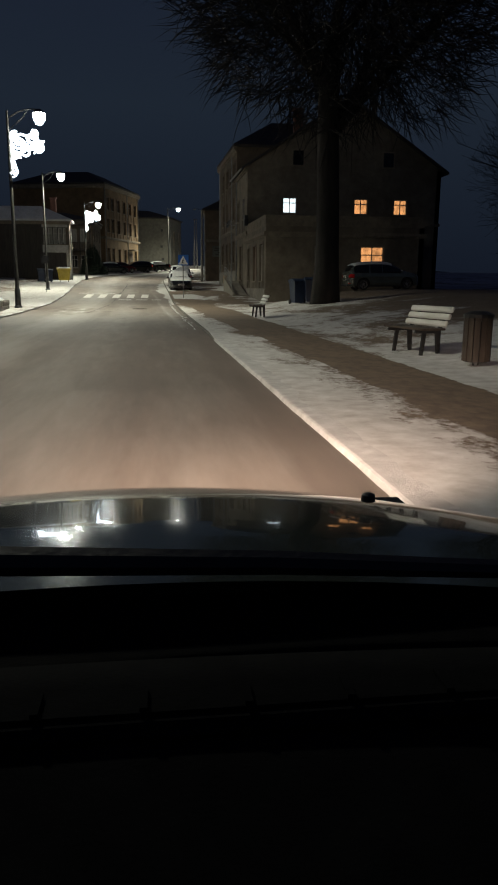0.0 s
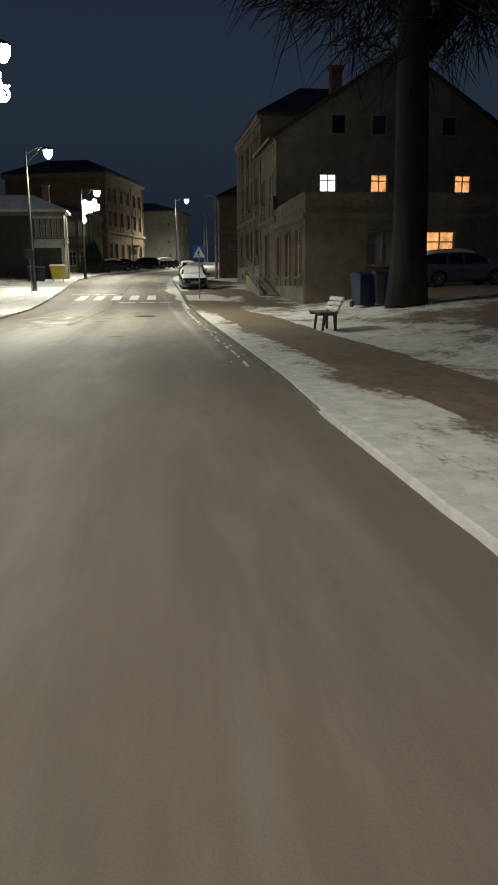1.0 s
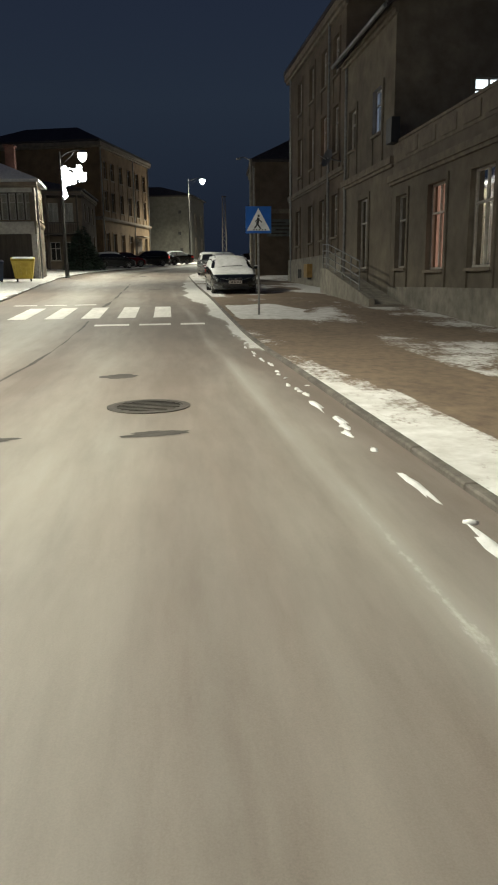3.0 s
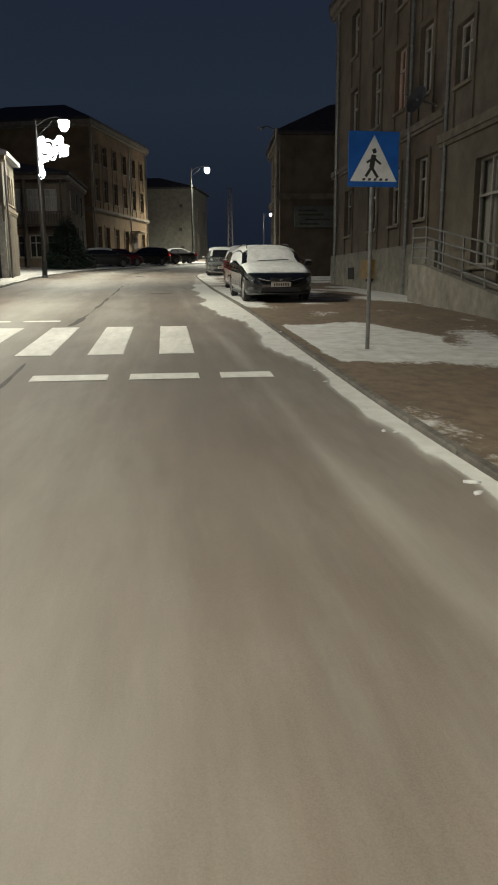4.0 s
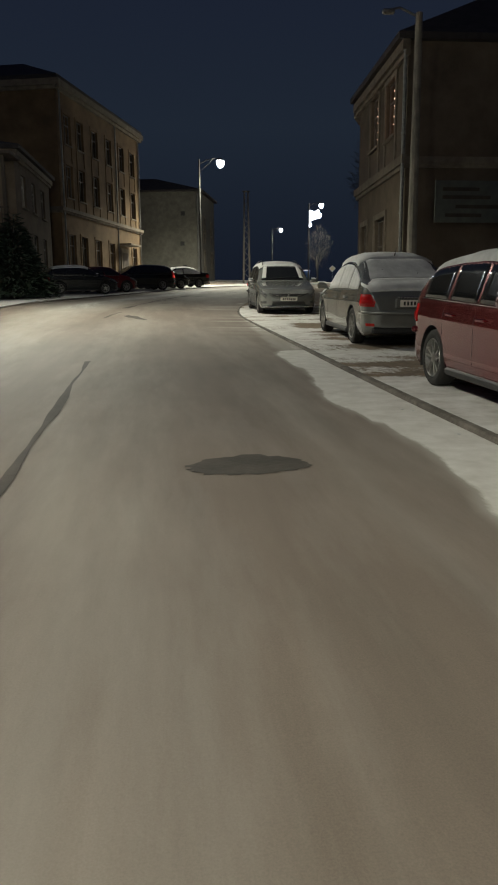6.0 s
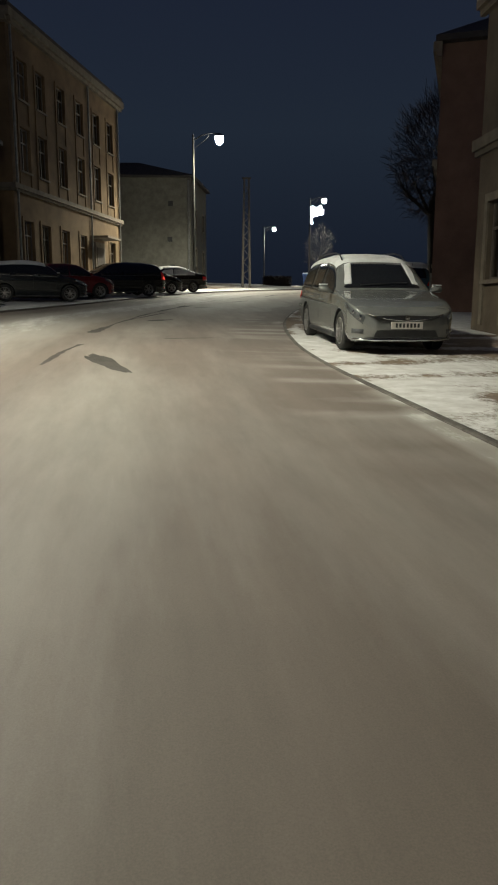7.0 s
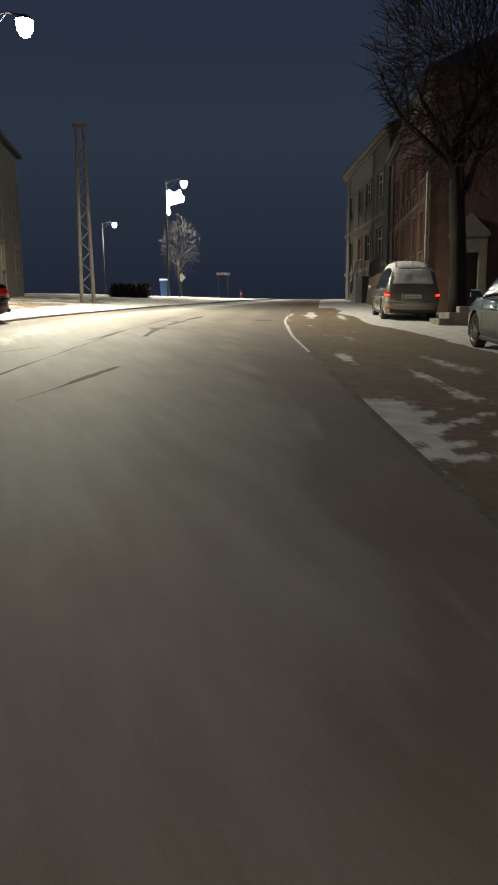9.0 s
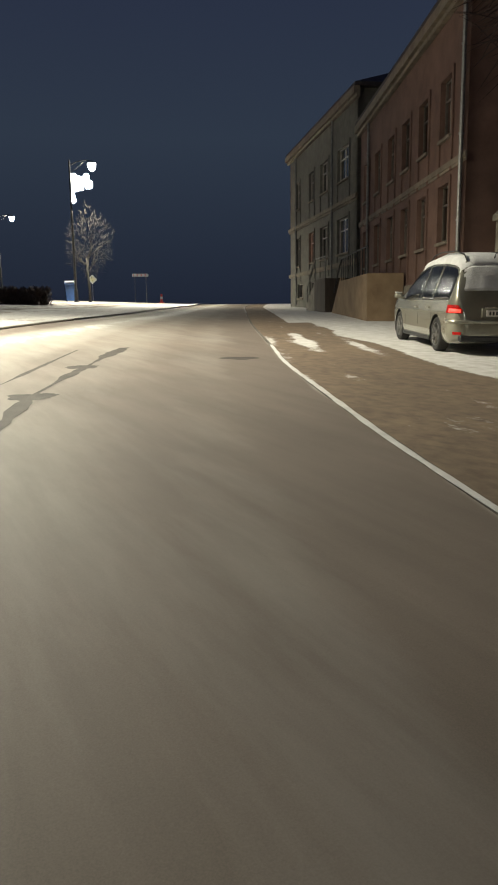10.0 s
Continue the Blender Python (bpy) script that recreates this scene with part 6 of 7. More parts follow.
# ---- cars ----
# centre-line profiles: (share of the length from the nose, height); then windscreen, rear window and side glass by share of the length
PROFILES = {
    "saloon": ([(0, 0.52), (0.008, 0.64), (0.035, 0.735), (0.12, 0.85), (0.25, 0.945), (0.285, 0.985), (0.4, 1.335), (0.45, 1.405), (0.55, 1.445), (0.66, 1.425), (0.74, 1.33), (0.86, 1.085), (0.95, 1.045), (0.982, 0.98), (0.994, 0.82), (1, 0.52)], (0.29, 0.415), (0.715, 0.845), (0.315, 0.82)),
    "liftback": ([(0, 0.52), (0.008, 0.64), (0.035, 0.745), (0.12, 0.86), (0.245, 0.955), (0.28, 0.99), (0.39, 1.335), (0.44, 1.41), (0.55, 1.46), (0.66, 1.44), (0.76, 1.34), (0.9, 1.09), (0.955, 1.05), (0.982, 0.97), (0.994, 0.8), (1, 0.5)], (0.285, 0.405), (0.73, 0.885), (0.31, 0.86)),
    "estate": ([(0, 0.52), (0.008, 0.64), (0.035, 0.74), (0.12, 0.86), (0.245, 0.96), (0.28, 0.995), (0.39, 1.345), (0.44, 1.42), (0.55, 1.475), (0.7, 1.47), (0.82, 1.435), (0.9, 1.365), (0.965, 1.03), (0.985, 0.95), (0.995, 0.78), (1, 0.5)], (0.285, 0.405), (0.9, 0.962), (0.31, 0.915)),
    "hatch": ([(0, 0.52), (0.01, 0.66), (0.04, 0.77), (0.12, 0.88), (0.225, 0.975), (0.26, 1.015), (0.385, 1.38), (0.44, 1.46), (0.55, 1.505), (0.7, 1.49), (0.82, 1.44), (0.88, 1.38), (0.962, 1.03), (0.982, 0.93), (0.994, 0.78), (1, 0.5)], (0.265, 0.4), (0.885, 0.958), (0.29, 0.89)),
    "tall": ([(0, 0.55), (0.01, 0.7), (0.04, 0.83), (0.11, 0.95), (0.2, 1.04), (0.235, 1.08), (0.37, 1.47), (0.44, 1.57), (0.55, 1.62), (0.74, 1.61), (0.86, 1.56), (0.92, 1.5), (0.972, 1.08), (0.985, 0.98), (0.995, 0.8), (1, 0.5)], (0.24, 0.385), (0.925, 0.968), (0.265, 0.925)),
}


class Body:
    """The outer skin of a car. Own axes: x forward, z up, ground at 0. s runs from the nose (0) to the tail (1)."""

    def __init__(self, kind, L, W, H):
        prof, self.ws, self.rw, self.sw = PROFILES[kind]
        self.L, self.W, self.H = L, W, H
        top = max(z for _, z in prof)
        self.ps = [p[0] for p in prof]
        self.pz = [p[1] if p[1] < 1.0 else 1.0 + (p[1] - 1.0) * (H - 1.0) / (top - 1.0) for p in prof]
        self.wheel_r = 0.318 if H < 1.52 else 0.328
        self.axles = (L / 2 - 0.185 * L, -L / 2 + 0.205 * L)

    def top(self, s):
        """Rounded centre line: the profile averaged over a short stretch, less so at the two ends."""
        e = min(0.02, 0.6 * min(s, 1 - s))
        return sum(float(np.interp(s + e * d, self.ps, self.pz)) for d in (-1, -0.5, 0, 0.5, 1)) / 5

    def half(self, s):
        k = min(1.0, s / 0.105, (1 - s) / 0.09)
        f = 0.58 if s < 0.5 else 0.66
        bow = 1 - 0.035 * abs(2 * s - 1.0) ** 2
        return self.W / 2 * bow * (f + (1 - f) * max(0.0, 1 - (1 - k) ** 2.4) ** 0.5)

    def base(self, s):
        return 0.19 + 0.09 * max(0.0, 1 - min(s, 1 - s) / 0.06)

    def belt(self, s):
        return min(0.885 + 0.085 * s, self.top(s) - 0.055)

    def x(self, s):
        return self.L * (0.5 - s)

    def side_y(self, s, z):
        """Half width of the skin at a height."""
        w, b, zs, t = self.half(s), self.base(s), self.belt(s), self.top(s)
        if z <= zs:
            q = max(0.0, (z - b) / (zs - b))
            y = w * (0.9 + 0.1 * min(1.0, q / 0.3) ** 0.5) if q < 0.3 else w
            y -= 0.035 * w * max(0.0, (q - 0.45) / 0.55) ** 2
            return y + 0.011 * math.exp(-((q - 0.76) / 0.05) ** 2) - 0.012 * math.exp(-((q - 0.4) / 0.16) ** 2)
        h = t - zs
        q = min(1.0, (z - zs) / h)
        lean = 0.33 * h
        return (0.965 * w - lean * q) * max(0.0, 1 - q ** 12) ** 0.25

    def side(self, s, z, sg):
        return Vector((self.x(s), sg * self.side_y(s, z), z))

    def upper(self, s, c):
        """A point of the upper skin: c is 0 on the centre line, 0.8 where the roof turns down, 1 at the belt."""
        zs, t, a = self.belt(s), self.top(s), abs(c)
        if a > 0.8:
            z = zs + (t - zs) * 0.975 * (1 - a) / 0.2
            y = self.side_y(s, z)
        else:
            edge = zs + (t - zs) * 0.975
            y, z = self.side_y(s, edge) * a / 0.8, edge + (t - edge) * (1 - (a / 0.8) ** 2.2)
        return Vector((self.x(s), math.copysign(y, c), z))


def panel(fn, us, vs, lift, out, ruffle=0.0):
    """A thin panel over a skin: a grid of points lifted off it towards out(point), with its rim turned down."""
    bm = fresh()
    rows = []
    nu, nv = len(us), len(vs)
    for i, u in enumerate(us):
        row = []
        for j, v in enumerate(vs):
            p = fn(u, v)
            a, b = fn(us[max(0, i - 1)], v), fn(us[min(nu - 1, i + 1)], v)
            c, d = fn(u, vs[max(0, j - 1)]), fn(u, vs[min(nv - 1, j + 1)])
            n = (b - a).cross(d - c)
            n = n.normalized() if n.length > 1e-9 else Vector((0, 0, 1))
            if n.dot(out(p)) < 0:
                n = -n
            rim = i in (0, nu - 1) or j in (0, nv - 1)
            off = (-0.004 if rim else lift) + (0 if rim else ruffle * noise.noise(p * 4.0))
            row.append(bm.verts.new(p + n * off))
        rows.append(row)
    for a, b in zip(rows, rows[1:]):
        for k in range(nv - 1):
            try:
                bm.faces.new((a[k], a[k + 1], b[k + 1], b[k]))
            except ValueError:
                pass
    return bm


def spread(a, b, n, rim=0.012):
    """n steps from a to b with one short step at each end."""
    e = (b - a) * rim
    return [a] + [a + e + (b - a - 2 * e) * k / n for k in range(n + 1)] + [b]


def car(name, label, kind, L, W, H, paint, m, snow=(), lit_tail=False, group="", face="bar", tail="wrap", rails=False, trim=None):
    """A parked car. m places its centre on the ground; snow names the covered areas."""
    root = thing(name, label, "car", m, group)
    B = Body(kind, L, W, H)
    f, wr = L / 2, B.wheel_r
    arch = wr + 0.05
    up = lambda p: Vector((0, 0, 1)) if p.z > 0.6 else Vector((p.x, p.y, 0))
    outward = lambda p: Vector((0, p.y, 0.2))
    ss = sorted({*np.linspace(0, 0.14, 12).round(4).tolist(), *np.linspace(0.14, 0.88, 44).round(4).tolist(), *np.linspace(0.88, 1, 12).round(4).tolist()})
    # skin
    bm = fresh()
    rows = []
    for s in ss:
        b, zs, t = B.base(s), B.belt(s), B.top(s)
        half = [(0.74 * B.half(s), b)] + [(B.side_y(s, b + (zs - b) * q), b + (zs - b) * q) for q in (0.02, 0.1, 0.2, 0.3, 0.4, 0.5, 0.6, 0.68, 0.73, 0.78, 0.84, 0.92, 1.0)]
        half += [(B.side_y(s, zs + (t - zs) * q), zs + (t - zs) * q) for q in (0.2, 0.4, 0.6, 0.75, 0.86, 0.94, 0.975)]
        y0 = half[-1][0]
        z0 = half[-1][1]
        half += [(y0 * c, z0 + (t - z0) * (1 - c ** 2.2)) for c in (0.8, 0.55, 0.28, 0.0)]
        left = [bm.verts.new((B.x(s), y, z)) for y, z in half]
        right = [bm.verts.new((B.x(s), -y, z)) for y, z in half[:-1]]
        rows.append(left + right[::-1])
    n = len(rows[0])
    for a, b in zip(rows, rows[1:]):
        for k in range(n):
            bm.faces.new((a[k], b[k], b[(k + 1) % n], a[(k + 1) % n]))
    bm.faces.new(rows[0])
    bm.faces.new(rows[-1][::-1])
    gone = [fc for fc in bm.faces if abs(fc.calc_center_median().y) > 0.33 * W and any(math.hypot(fc.calc_center_median().x - ax, fc.calc_center_median().z - wr) < arch for ax in B.axles)]
    bmesh.ops.delete(bm, geom=gone, context="FACES")
    for v in bm.verts:
        for ax in B.axles:
            d = Vector((v.co.x - ax, v.co.z - wr))
            if abs(v.co.y) > 0.33 * W and 0.6 * arch < d.length < arch * 1.17 and any(len(e.link_faces) == 1 for e in v.link_edges):
                d = d.normalized() * arch
                v.co.x, v.co.z = ax + d.x, max(0.19, wr + d.y)
    part("body", bm, paint, root, "", True)
    # glass
    for nm, (a, b) in (("windscreen", B.ws), ("rear_window", B.rw)):
        part(nm, panel(B.upper, spread(a, b, 7), spread(-0.818, 0.818, 12), 0.006, up), CAR_GLASS, root, "", True)
    sw = B.sw
    cuts = [sw[0], 0.525, 0.535, 0.70, 0.715, sw[1]] if kind != "saloon" else [sw[0], 0.525, 0.535, sw[1]]
    glazed = list(zip(cuts[::2], cuts[1::2]))
    for sg in (1, -1):
        def light(s, q, sg=sg):
            zs, t = B.belt(s), B.top(s)
            return B.side(s, zs + 0.012 + (t - zs - 0.012) * 0.74 * q, sg)
        for a, b in glazed:
            part("side_window", panel(light, spread(a, b, 8), spread(0.04, 1, 4), 0.004, outward), CAR_GLASS, root, "", True)
            if "windows" in snow:
                part("snow_cover", panel(light, spread(a, b, 8), spread(0.06, 0.95, 4), 0.012, outward, 0.006), SNOW, root, "frosted side glass", True)
        line = [light(s, 0.02) + Vector((0, sg * 0.006, 0)) for s in np.linspace(sw[0], sw[1], 14)]
        bm = fresh()
        tube(bm, line, 0.008, 5)
        part("window_trim", bm, trim or BLACK_PLASTIC, root)
        # doors: seams, handles, mirror, sill
        for s0, bend in ((0.315, 0.0), (0.53, 0.0), (0.725, 0.03)):
            seam_at = lambda q, w, sg=sg, s0=s0, bend=bend: B.side(s0 + bend * max(0.0, 0.5 - q) * 2 + w, B.base(s0) + 0.1 + (B.belt(s0) - B.base(s0) - 0.1) * q, sg)
            part("door_seam", panel(seam_at, list(np.linspace(0, 1, 9)), [-0.0012, -0.0006, 0.0006, 0.0012], 0.002, outward), BLACK_PLASTIC, root)
        for s0 in (0.49, 0.675):
            p = B.side(s0, B.belt(s0) - 0.12, sg)
            bm = fresh()
            box(bm, -0.1, 0.1, -0.012, 0.028, -0.014, 0.014, 0.009, Matrix.Translation(p) @ Matrix.Diagonal((1, sg, 1, 1)))
            part("door_handle", bm, paint, root)
        p = B.side(B.ws[0] + 0.035, B.belt(B.ws[0]) + 0.04, sg)
        bm = fresh()
        prism(bm, [(0.0, -0.02), (0.09, 0.01), (0.25, 0.0), (0.265, 0.07), (0.24, 0.13), (0.1, 0.125), (0.06, 0.03)], "x", -0.06, 0.05)
        for v in bm.verts:
            k = 0.72 if v.co.x > 0 else 1.0
            v.co = Vector((p.x + v.co.x, p.y + sg * v.co.y, p.z + 0.055 + (v.co.z - 0.055) * k))
        bmesh.ops.bevel(bm, geom=bm.edges[:], offset=0.012, segments=2, affect="EDGES")
        mirror = part("door_mirror", bm, paint, root, "", True)
        if "roof" in snow:
            bm = fresh()
            box(bm, p.x - 0.055, p.x + 0.045, p.y + sg * 0.1, p.y + sg * 0.25, p.z + 0.125, p.z + 0.145, 0.006)
            part("snow_cap", bm, SNOW, mirror)
        bm = fresh()
        box(bm, B.axles[1] + arch + 0.04, B.axles[0] - arch - 0.04, sg * (W / 2 - 0.1), sg * (W / 2 - 0.012), 0.18, 0.26, 0.02)
        part("side_skirt", bm, BLACK_PLASTIC, root)
        # lamps that wrap round the corners
        def lamp(s, q, sg=sg):
            high = B.belt(s) + 0.35 * (B.top(s) - B.belt(s))
            return B.side(s, high - 0.13 * (1 - 3.6 * s) * (1 - q), sg)

        h_lamp = part("headlamp", panel(lamp, spread(0.012, 0.125, 7), spread(0, 1, 3), 0.008, lambda p: Vector((0.6, p.y, 0))), HEADLAMP, root, "", True)
        for s0 in (0.022, 0.05):
            bm = fresh()
            p = lamp(s0, 0.5)
            bmesh.ops.create_icosphere(bm, subdivisions=2, radius=0.042, matrix=Matrix.Translation(p + Vector((0, -sg * 0.004, 0))) @ Matrix.Diagonal((0.6, 0.6, 1, 1)))
            part("projector", bm, CHROME, h_lamp, "", True)
        fog = lambda s, q, sg=sg: B.side(s, 0.34 + 0.07 * q, sg)
        part("fog_lamp", panel(fog, spread(0.012, 0.05, 3), spread(0, 1, 2), 0.012, lambda p: Vector((0.6, p.y, 0))), HEADLAMP, root, "", True)
        z0, z1, s0, s1 = {"wrap": (0.70, 0.91, 0.92, 0.992), "upright": (0.76, 1.2, 0.94, 0.99), "wide": (0.75, 0.9, 0.925, 0.993)}[tail]

        def rear(s, q, sg=sg):
            high = min(z1, B.belt(s) + 0.6 * (B.top(s) - B.belt(s)))
            return B.side(s, z0 + (high - z0) * q, sg)
        t_lamp = part("tail_lamp", panel(rear, spread(s0, s1, 6), spread(0, 1, 4), 0.009, lambda p: Vector((-0.6, p.y, 0))), TAIL_RED, root, "", True)
        inner = lambda s, q, sg=sg: rear(s, 0.1 + 0.45 * q, sg)
        part("reflector", panel(inner, spread(s0 + 0.02, s1 - 0.003, 4), spread(0, 1, 2), 0.014, lambda p: Vector((-0.6, p.y, 0))), TAIL_GLOW if lit_tail else TAIL_RED, t_lamp, "", True)
        low = lambda s, q, sg=sg: B.side(s, 0.37 + 0.05 * q, sg)
        part("bumper_reflector", panel(low, spread(0.968, 0.994, 3), spread(0, 1, 2), 0.007, lambda p: Vector((-0.6, p.y, 0))), TAIL_RED, root)
        if rails:
            line = [Vector((B.x(s), sg * (B.side_y(s, B.belt(s) + (B.top(s) - B.belt(s)) * 0.93) - 0.02), B.top(s) - 0.012)) for s in np.linspace(B.ws[1] + 0.03, B.rw[0] - 0.02, 12)]
            bm = fresh()
            tube(bm, [line[0]] + [p + Vector((0, 0, 0.05)) for p in line[1:-1]] + [line[-1]], 0.014, 6)
            part("roof_rail", bm, DARK_STEEL, root, "", True)
    # wheels
    for ax in B.axles:
        for sg in (1, -1):
            base = Matrix.Translation((ax, sg * (W / 2 - 0.135), wr)) @ Matrix.Rotation(radians(-90 * sg), 4, "X")
            bm = fresh()
            turned(bm, [(wr * 0.66, -0.1), (wr * 0.9, -0.105), (wr * 0.985, -0.085), (wr, -0.06), (wr, 0.06), (wr * 0.985, 0.085), (wr * 0.9, 0.105), (wr * 0.7, 0.1), (wr * 0.67, 0.085)], 32, base, False)
            wheel = part("wheel", bm, TYRE, root, "", True)
            bm = fresh()
            turned(bm, [(wr * 0.69, 0.093), (wr * 0.67, 0.105), (wr * 0.64, 0.1), (wr * 0.61, 0.06), (wr * 0.6, -0.06)], 28, base, False)
            turned(bm, [(0.062, 0.06), (0.058, 0.092), (0.03, 0.1), (0.0, 0.1)], 14, base)
            for k in range(5):
                for e in (-1, 1):
                    spoke = base @ Matrix.Rotation(2 * math.pi * k / 5, 4, "Z")
                    vs = [bm.verts.new(spoke @ Vector(v)) for v in ((e * 0.012 - 0.01, 0.045, 0.09), (e * 0.012 + 0.01, 0.045, 0.09), (e * 0.05 + 0.013, wr * 0.64, 0.098), (e * 0.05 - 0.013, wr * 0.64, 0.098), (e * 0.012 - 0.01, 0.045, 0.06), (e * 0.012 + 0.01, 0.045, 0.06), (e * 0.05 + 0.013, wr * 0.64, 0.07), (e * 0.05 - 0.013, wr * 0.64, 0.07))]
                    for q in ((0, 1, 2, 3), (0, 4, 5, 1), (1, 5, 6, 2), (3, 2, 6, 7), (0, 3, 7, 4)):
                        bm.faces.new([vs[i] for i in q])
            part("rim", bm, RIM, wheel)
            bm = fresh()
            turned(bm, [(wr * 0.6, -0.04), (wr * 0.6, -0.03), (0.05, -0.028)], 20, base)
            part("brake_disc", bm, TYRE, wheel)
            bm = fresh()
            ring = [[bm.verts.new((ax + arch * 1.01 * math.cos(a), y, wr + arch * 1.01 * math.sin(a))) for y in (sg * (W / 2 - 0.03), sg * (W / 2 - 0.42))] for a in np.linspace(-0.35, math.pi + 0.35, 22)]
            for p, q in zip(ring, ring[1:]):
                bm.faces.new((p[0], p[1], q[1], q[0]))
            bm.faces.new([p[1] for p in ring])
            part("wheel_well", bm, BLACK_PLASTIC, root, "", True)
    # front: grille, intake, bumper lip, plate
    w0 = B.half(0.0)
    bm = fresh()
    if face == "kidney":
        for sg in (1, -1):
            prism(bm, [(sg * 0.03, 0.52), (sg * 0.2, 0.54), (sg * 0.28, 0.6), (sg * 0.25, 0.645), (sg * 0.05, 0.635)], "x", f - 0.06, f + 0.012)
    else:
        prism(bm, [(-w0 - 0.06, 0.62), (-w0 * 0.8, 0.555), (0, 0.53), (w0 * 0.8, 0.555), (w0 + 0.06, 0.62), (0.3 * w0, 0.635), (-0.3 * w0, 0.635)], "x", f - 0.1, f + 0.01)
    grille = part("grille", bm, BLACK_PLASTIC, root)
    bm = fresh()
    tube(bm, [(f - 0.05, -w0 - 0.1, 0.645), (f + 0.008, -w0 * 0.7, 0.585), (f + 0.016, -0.15, 0.56), (f + 0.018, 0, 0.552), (f + 0.016, 0.15, 0.56), (f + 0.008, w0 * 0.7, 0.585), (f - 0.05, w0 + 0.1, 0.645)], 0.013, 6)
    part("chrome_strip", bm, CHROME, grille, "", True)
    bm = fresh()
    turned(bm, [(0.045, 0), (0.042, 0.012), (0, 0.014)], 14, Matrix.Translation((f + 0.014, 0, 0.595)) @ Matrix.Rotation(radians(90), 4, "Y"))
    part("badge", bm, CHROME, grille)
    bm = fresh()
    prism(bm, [(-w0 * 1.05, 0.29), (w0 * 1.05, 0.29), (w0 * 0.95, 0.4), (-w0 * 0.95, 0.4)], "x", f - 0.12, f + 0.006)
    part("lower_intake", bm, BLACK_PLASTIC, root)
    bm = fresh()
    tube(bm, [(B.x(s) + 0.012, -B.side_y(s, 0.24) - 0.004, 0.245) for s in (0.05, 0.03, 0.015, 0.004)] + [(f + 0.02, 0, 0.24)] + [(B.x(s) + 0.012, B.side_y(s, 0.24) + 0.004, 0.245) for s in (0.004, 0.015, 0.03, 0.05)], 0.022, 6)
    part("front_bumper", bm, BLACK_PLASTIC if face == "kidney" else CHROME, root, "", True)
    # rear: bumper step, recess, plate
    bm = fresh()
    pts = [(B.x(s) - 0.02, -B.side_y(s, 0.55) - 0.012, 0.6) for s in (0.93, 0.955, 0.975, 0.99)]
    tube(bm, pts + [(-f - 0.045, 0, 0.6)] + [(x, -y, z) for x, y, z in pts[::-1]], 0.035, 8)
    bumper = part("rear_bumper", bm, paint, root, "", True)
    bm = fresh()
    box(bm, -f - 0.02, -f + 0.1, -0.4 * W, 0.4 * W, 0.24, 0.36, 0.03)
    part("bumper_underside", bm, BLACK_PLASTIC, bumper)
    zr = 0.7 if tail != "upright" else 0.8
    xr = B.x(0.994)
    bm = fresh()
    box(bm, xr - 0.03, xr + 0.05, -0.34, 0.34, zr - 0.03, zr + 0.15, 0.02)
    recess = part("plate_recess", bm, BLACK_PLASTIC if tail == "upright" else paint, root)
    bm = fresh()
    box(bm, xr - 0.05, xr - 0.02, -0.3, 0.3, zr + 0.15, zr + 0.175, 0.008)
    part("boot_handle", bm, CHROME if tail != "upright" else paint, recess)
    for x0, x1, z in ((f + 0.014, f + 0.03, 0.42), (xr - 0.046, xr - 0.031, zr)):
        bm = fresh()
        box(bm, x0, x1, -0.26, 0.26, z, z + 0.114, 0.004)
        pl = part("number_plate", bm, PLATE, root)
        xo = (x1, x1 + 0.002) if x0 > 0 else (x0 - 0.002, x0)
        for k in range(7):
            y = -0.19 + k * 0.06
            bm = fresh()
            box(bm, xo[0], xo[1], y, y + 0.035, z + 0.025, z + 0.09)
            part("plate_bar", bm, INK, pl)
    # wiper and aerial
    bm = fresh()
    tube(bm, [B.upper(B.ws[0] + 0.008, -0.55) + Vector((0.01, 0, 0.03)), B.upper(B.ws[0] + 0.014, 0.1) + Vector((0.01, 0, 0.035)), B.upper(B.ws[0] + 0.02, 0.62) + Vector((0.01, 0, 0.03))], 0.011, 5)
    part("wiper", bm, BLACK_PLASTIC, root)
    bm = fresh()
    p = B.upper(B.rw[0] - 0.03, 0.0)
    tube(bm, [p, p + Vector((-0.12, 0, 0.16))], [0.012, 0.004], 5)
    part("aerial", bm, BLACK_PLASTIC, root)
    # snow
    areas = {"roof": (B.ws[1] + 0.004, B.rw[0], 0.84, 0.03), "bonnet": (0.06, B.ws[0] - 0.002, 0.93, 0.022), "windscreen": (B.ws[0], B.ws[1], 0.812, 0.016), "rear": (*B.rw, 0.812, 0.014), "boot": (B.rw[1], 0.978, 0.9, 0.02)}
    for key, (a, b, c, lift) in areas.items():
        if key in snow:
            part("snow_cover", panel(B.upper, spread(a, b, 12), spread(-c, c, 18), lift, up, 0.012), SNOW, root, "thin snow cover", True)
    if "rim" in snow:
        for sg in (1, -1):
            part("snow_cover", panel(B.upper, spread(B.ws[0] + 0.02, B.ws[1], 8), [sg * v for v in (0.745, 0.755, 0.79, 0.81)], 0.014, up, 0.01), SNOW, root, "snow left along the glass", True)
    return root


